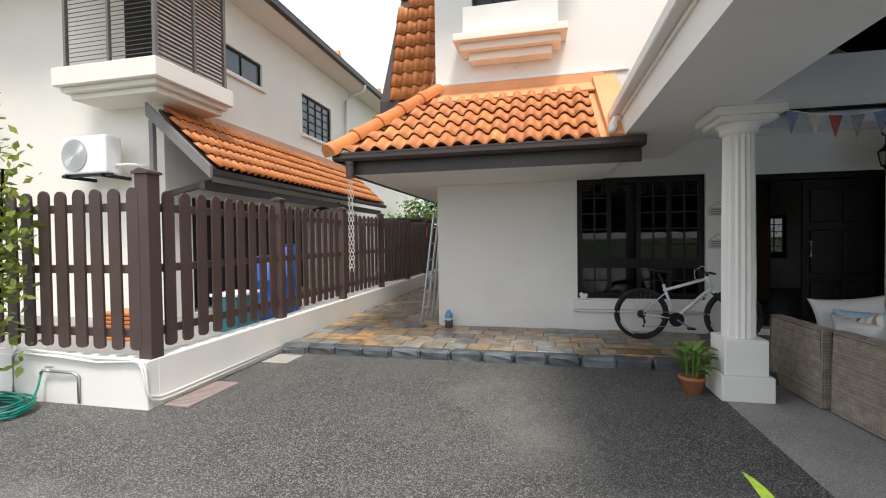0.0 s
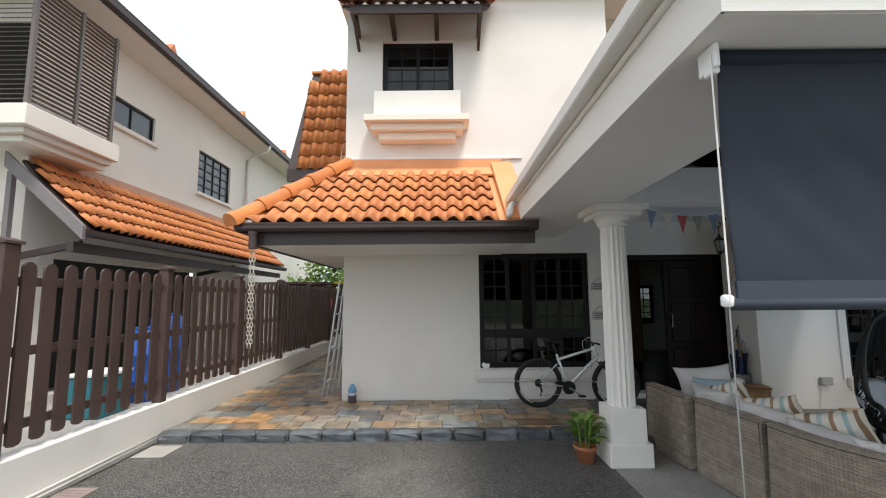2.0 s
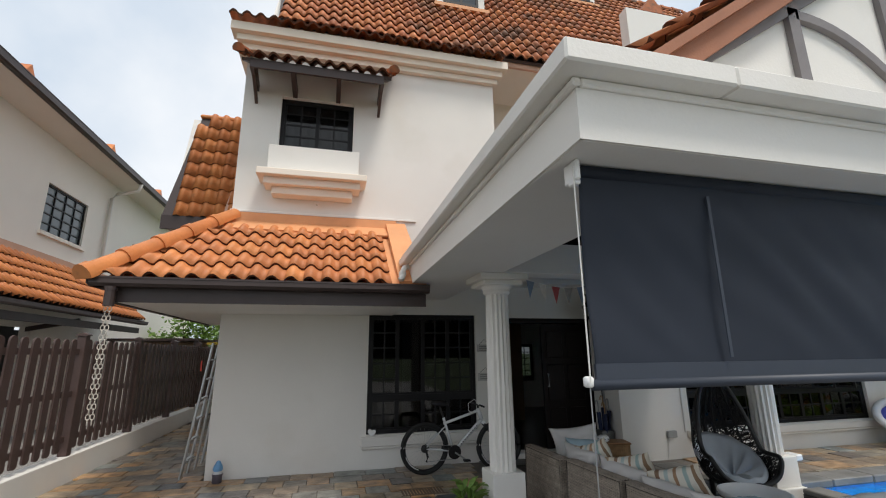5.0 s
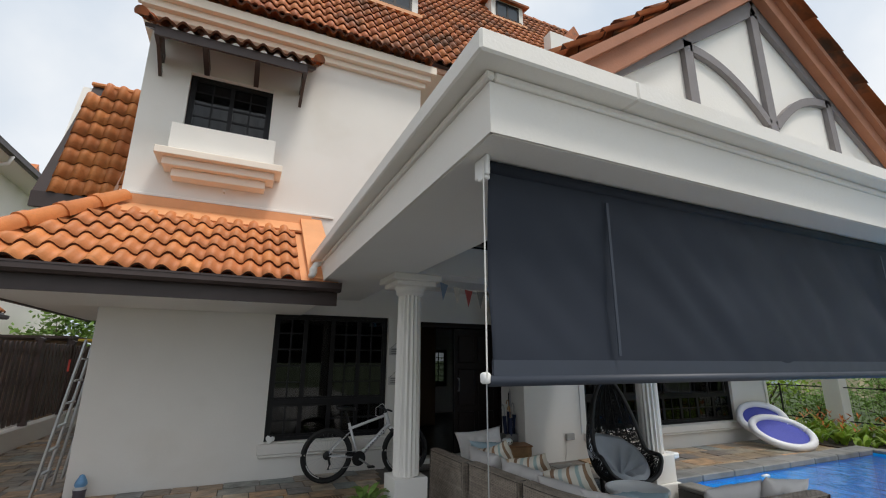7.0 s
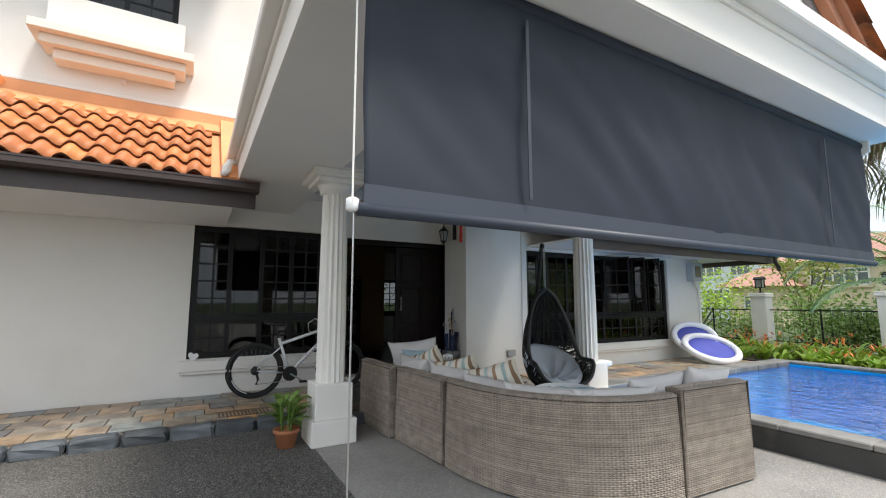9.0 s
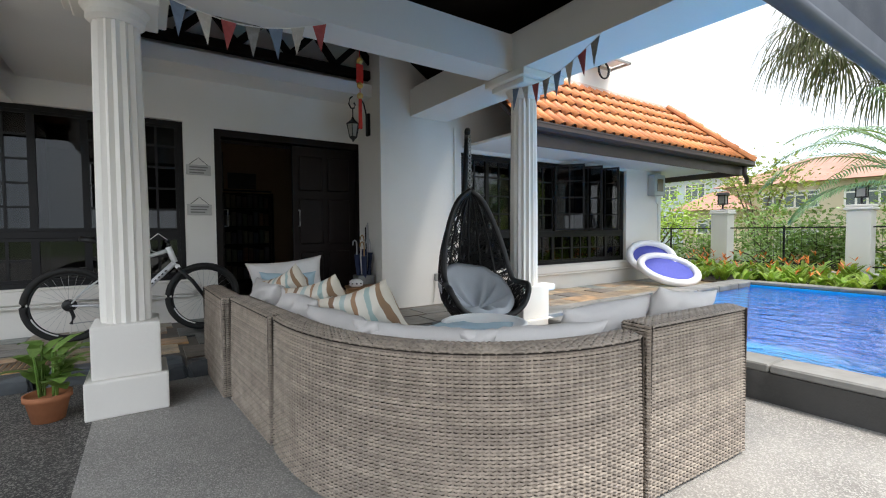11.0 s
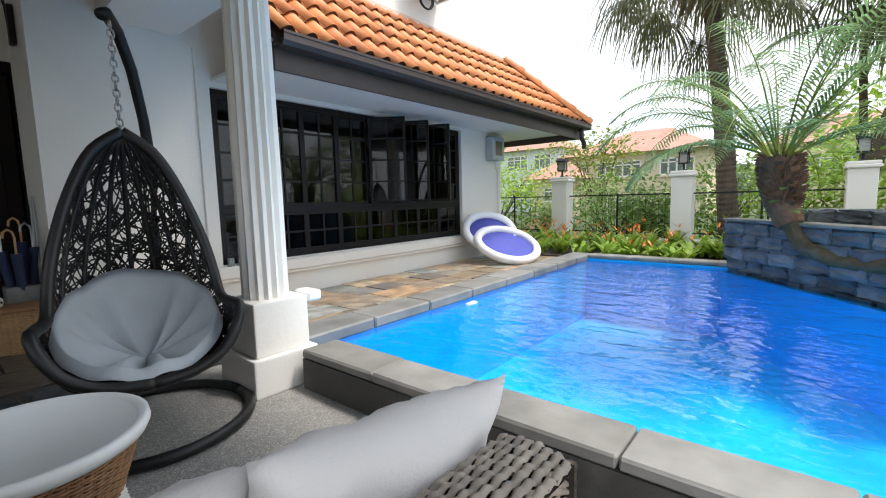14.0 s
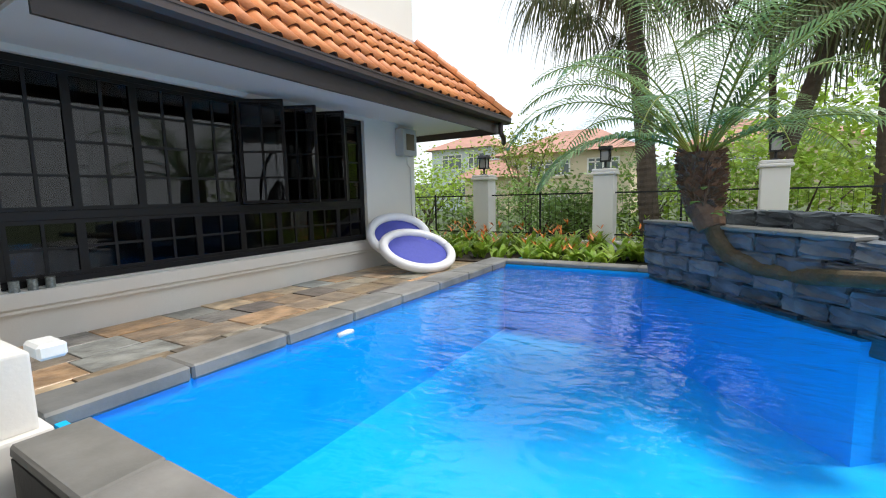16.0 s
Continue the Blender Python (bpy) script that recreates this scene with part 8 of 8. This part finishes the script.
M_DRY = leaf_mat("dry_palm_leaf", (0.20, 0.15, 0.09), (0.30, 0.24, 0.15))
fan_palm(13.6, 2.95, 5.25, 0.17, 30, "tall fan palm with drooping fringed leaves", (0.0, 0.55), 44, 1.75)
fan_palm(13.6, 1.38, 4.3, 0.13, 31, "leaning fan palm with hanging dry leaves", (0.0, -1.0), 38, 1.5)
fan_palm(13.6, -0.10, 5.0, 0.15, 32, "tall fan palm at the garden corner", (0.0, 0.15), 34, 1.4)
feather = thing("feather_palm", "slender feather palm beyond the railings", "palm")
trunk_part(feather, [(14.6, 1.0, -0.06), (14.5, 1.2, 2.0), (14.4, 1.3, 3.6)], 0.07, 0.05)
fo, bm = Foliage(), bmesh.new()
rnd = random.Random(17)
for i in range(15):
    a = i * 2.399
    el = rnd.uniform(0.0, 1.1)
    frond(fo, bm, (14.4, 1.3, 3.6), (math.cos(a) * math.cos(el), math.sin(a) * math.cos(el), math.sin(el)), rnd.uniform(1.6, 2.2), 0.38, 26, 0.8, rnd, 0.03)
fo.done("fronds", M_FROND, feather)
part("midrib", bm, M_LEAF_Y, feather)

# ---- distant houses ----
M_CREAM = mat("cream_house_paint", (0.66, 0.56, 0.40), 0.8, vary=0.06, scale=0.5)
M_FARROOF = mat("pink_terracotta_roof", (0.46, 0.24, 0.18), 0.75, vary=0.2, scale=1.5, fine=12, bump=0.6, bump_scale=9)
M_PALE = mat("pale_blue_white_paint", (0.62, 0.68, 0.72), 0.8, vary=0.06, scale=0.5)
M_FARGLASS = mat("far_window_glass", (0.14, 0.17, 0.18), 0.15, vary=0.2, scale=2)


def far_house(x0, x1, y0, y1, z1, ridge, wall_m, roof_m, label, wins):
    h = thing("far_house", label, "house", "distant houses")
    part("wall", box(x0, x1, y0, y1, -0.05, z1), wall_m, h)
    ym = (y0 + y1) / 2
    hip = min(2.6, (y1 - y0) * 0.35)
    o = 0.55
    bm_ = bmesh.new()
    c = [bm_.verts.new(p) for p in ((x0 - o, y0 - o, z1 - 0.1), (x1 + o, y0 - o, z1 - 0.1), (x1 + o, y1 + o, z1 - 0.1), (x0 - o, y1 + o, z1 - 0.1), ((x0 + x1) / 2, y0 + hip, ridge), ((x0 + x1) / 2, y1 - hip, ridge))]
    for f in ((0, 1, 4), (1, 2, 5, 4), (2, 3, 5), (3, 0, 4, 5), (3, 2, 1, 0)):
        bm_.faces.new([c[i] for i in f])
    part("roof", bm_, roof_m, h)
    for ya, yb, za, zb, n in wins:
        w_ = part("window", box(x0 - 0.03, x0 + 0.05, ya, yb, za, zb), M_FARGLASS, h)
        part("frame", boxes([(x0 - 0.06, x0 - 0.031, ya + (yb - ya) * i / n - 0.04, ya + (yb - ya) * i / n + 0.04, za, zb) for i in range(n + 1)] + [(x0 - 0.06, x0 - 0.031, ya, yb, z, z + 0.07) for z in (za, zb - 0.07, za + (zb - za) * 0.7)]), M_PVC, w_)
        part("sill", box(x0 - 0.14, x0 + 0.0, ya - 0.1, yb + 0.1, za - 0.12, za), wall_m, w_)
    return h


far_house(30, 38, 5.8, 13.2, 3.5, 5.1, M_CREAM, M_FARROOF, "cream two-storey house with a hipped clay roof", [(9.0, 11.4, 2.1, 3.0, 5), (12.0, 12.9, 2.1, 3.0, 2), (6.4, 8.0, 2.1, 3.0, 4), (9.0, 10.8, -0.0, 1.0, 4)])
far_house(28, 31, 12.0, 14.6, 2.2, 3.2, M_CREAM, M_FARROOF, "small cream outbuilding with a clay roof", [(12.6, 13.8, 0.8, 1.6, 2)])
far_house(36, 42, 16.6, 22.0, 4.9, 6.2, M_PALE, M_FARROOF, "pale blue-white modern house with wide windows", [(17.2, 18.6, 3.2, 4.4, 3), (19.2, 21.0, 3.2, 4.4, 3), (17.2, 20.6, 1.0, 2.2, 5)])
far_house(44, 52, -6.0, 4.0, 4.5, 6.6, M_CREAM, M_FARROOF, "cream house with a clay roof behind the trees", [(-2.0, 2.0, 2.4, 3.6, 5)])
far_house(26, 32, -16.0, -9.0, 4.5, 6.4, M_CREAM, M_FARROOF, "cream house half hidden by the dark trees", [(-14.0, -11.0, 2.4, 3.6, 4)])
# greyed green of the hill carries the distance haze
structure("backdrop_hill", prism([(-70, -1), (90, -1), (90, 5.0), (60, 7.2), (40, 6.2), (20, 8.2), (0, 6.4), (-30, 8.0), (-70, 5)], "x", 128, 134), mat("hillside_painted_haze", (0.22, 0.26, 0.20), 0.9, vary=0.35, scale=0.2, fine=1.2), "wooded hillside in the distance, haze put into its colour", "hill")


# ---- stone pieces: slate flags, kerb stones, coping, rough granite ----
def stone_mesh(name, lx, ly, lz, material, seed, rough=0.004, bevel=0.008, cut=0):
    """A stone block from (0, 0, -lz) to (lx, ly, 0), its edges broken and its faces uneven."""
    r = random.Random(seed)
    bm_ = bmesh.new()
    add_box(bm_, 0, lx, 0, ly, -lz, 0, bevel)
    if cut:
        bmesh.ops.subdivide_edges(bm_, edges=bm_.edges[:], cuts=cut, use_grid_fill=True)
    for v in bm_.verts:
        v.co += Vector((r.uniform(-rough, rough), r.uniform(-rough, rough), r.uniform(-rough, rough)))
    return mesh_of(name, bm_, material)


def lay_flags(parent_name, label, x0, x1, y0, y1, z, size, seed, skip=None, stone=None):
    base = tagged(new(parent_name), label, "paving", "", "structure")
    r = random.Random(seed)
    meshes = {k: [stone_mesh("slate_flag", k * size - 0.010, size - 0.010, 0.02, stone or M_SLATE, seed * 10 + i, 0.002, 0.004) for i in range(3)] for k in (1, 1.5)}
    ny = int(round((y1 - y0) / size))
    for j in range(ny):
        x = x0 + (0.5 * size if j % 2 else 0.0) * 0.6
        while x < x1 - 0.12:
            k = 1.5 if r.random() < 0.22 else 1
            if x + k * size > x1 + 0.02:
                k = 1
            if x + k * size > x1 + 0.12:
                break
            y = y0 + (y1 - y0) * j / ny
            if not (skip and skip(x + size / 2, y + size / 2)):
                ob = new("slate_flag", r.choice(meshes[k]))
                ob.parent = base
                ob.matrix_world = pose(x + 0.005, y + 0.005, z + r.uniform(-0.002, 0.003), r.uniform(-0.3, 0.3), r.uniform(-0.3, 0.3), 0)
            x += k * size


lay_flags("terrace_paving", "multicoloured slate paving of the front terrace", -2.88, 2.46, 5.42, 6.82, TZ + 0.008, 0.28, 1)
lay_flags("porch_paving", "multicoloured slate paving before the door, darkened for porch shade", 2.46, 5.46, 5.14, 6.82, TZ + 0.008, 0.42, 2, lambda x, y: x > 4.62 and y > 6.15, M_SLATE_SHADE)
lay_flags("passage_paving", "multicoloured slate paving of the side passage", -2.88, -1.20, 6.84, 13.8, TZ + 0.008, 0.28, 3)
lay_flags("pool_paving", "multicoloured slate paving beside the pool", 5.48, 10.80, 4.72, 6.14, TZ + 0.008, 0.355, 4)


def row_of(name, group_name, label, mesh_len, a, b, place, meshes, seed):
    base = tagged(new(group_name), label, "stone edge", "", "structure")
    r = random.Random(seed)
    n = max(int(round((b - a) / mesh_len)), 1)
    for i in range(n):
        ob = new(name, r.choice(meshes))
        ob.parent = base
        ob.matrix_world = place(a + (b - a) * i / n) @ Matrix.Diagonal(((b - a) / n / mesh_len, 1, 1, 1))


KERB = [stone_mesh("kerb_stone", 0.355, 0.17, 0.145, M_KERB, 70 + i, 0.009, 0.03, 1) for i in range(5)]
row_of("kerb_stone", "terrace_kerb", "dark rounded blue-grey kerb stones of the terrace", 0.365, -2.89, 1.95, lambda x: pose(x, 5.26, TZ + 0.012), KERB, 5)
row_of("kerb_stone", "porch_kerb", "dark kerb stones of the porch step", 0.365, 2.46, 5.36, lambda x: pose(x, 4.95, TZ + 0.012), KERB, 6)
row_of("kerb_stone", "porch_kerb_side", "dark kerb stones at the porch step corner", 0.365, 4.96, 5.30, lambda y: pose(2.46, y, TZ + 0.011, 0, 0, 90), KERB, 6)
COP = [stone_mesh("coping_stone", 0.595, 0.25, 0.05, M_COPING, 80 + i, 0.002, 0.010) for i in range(4)]
COPW = [stone_mesh("coping_stone", 0.595, 0.31, 0.09, M_COPING, 90 + i, 0.003, 0.014) for i in range(4)]
row_of("coping_stone", "pool_coping_west", "grey stone coping along the near pool edge", 0.6, -4.2, 4.15, lambda y: pose(5.61, y, 0.232, 0, 0, 90), COP, 7)
row_of("coping_stone", "pool_coping_north", "worn grey stone coping along the pool terrace", 0.6, 5.52, 10.62, lambda x: pose(x, 4.395, 0.205), COPW, 8)
row_of("coping_stone", "pool_coping_east", "grey stone coping along the far pool edge", 0.6, 2.2, 4.40, lambda y: pose(10.66, y, 0.205, 0, 0, 90), COP, 9)

# raised granite planter across the pool corner
pl = tagged(new("pool_planter"), "raised planter of rough dark blue-grey granite blocks", "planter", "", "structure")
A, Bp = Vector((10.36, 2.68, 0)), Vector((8.60, 1.18, 0))
run = (Bp - A)
ang = math.degrees(math.atan2(run.y, run.x))
ROCK = [stone_mesh("granite_block", 0.36, 0.15, 0.145, M_ROCK, 100 + i, 0.014, 0.02, 2) for i in range(6)]
r = random.Random(10)
for c in range(5):
    z = 0.0 + 0.146 * (c + 1)
    off = 0.18 if c % 2 else 0.0
    n = 7
    push = 0.07 if c < 2 else 0.0
    for i in range(n):
        u = (i * 0.37 - off)
        if u > run.length - 0.05:
            continue
        u = max(u, -0.02)
        p = A + run.normalized() * u + Vector((run.y, -run.x, 0)).normalized() * -push * 1.0
        ob = new("granite_block", r.choice(ROCK))
        ob.parent = pl
        ob.matrix_world = pose(p.x, p.y, z + r.uniform(-0.004, 0.004), r.uniform(-1, 1), r.uniform(-1, 1), ang) @ pose(0, -0.0, 0)
nrm = Vector((-run.y, run.x, 0)).normalized()
if nrm.x < 0:
    nrm = -nrm
bk = [A + nrm * 0.16, Bp + nrm * 0.16, Bp + nrm * 1.5, A + nrm * 1.0]
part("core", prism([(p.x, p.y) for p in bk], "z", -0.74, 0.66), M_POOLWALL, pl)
part("footing", prism([(p.x, p.y) for p in (A - nrm * 0.0, Bp - nrm * 0.0, Bp + nrm * 0.3, A + nrm * 0.3)], "z", -0.75, 0.10), M_POOL, pl)
for i in range(6):
    p = A + nrm * 0.62 + run.normalized() * (0.1 + 0.37 * i)
    for k in range(2):
        ob = new("granite_block", r.choice(ROCK))
        ob.parent = pl
        ob.matrix_world = pose(p.x, p.y, 0.74 + 0.13 * k, 0, 0, ang)
slabm = [stone_mesh("capping_slab", 0.55, 0.20, 0.035, M_COPING, 120 + i, 0.002, 0.008) for i in range(3)]
for i in range(4):
    p = A + run.normalized() * (0.56 * i) - nrm * 0.02
    ob = new("capping_slab", r.choice(slabm))
    ob.parent = pl
    ob.matrix_world = pose(p.x, p.y, 0.768, 0, 0, ang)
structure("pool_deck_far", box(8.9, 10.64, -4.2, 1.0, -0.74, 0.16), M_COPING, "stone deck beyond the planter", "deck")
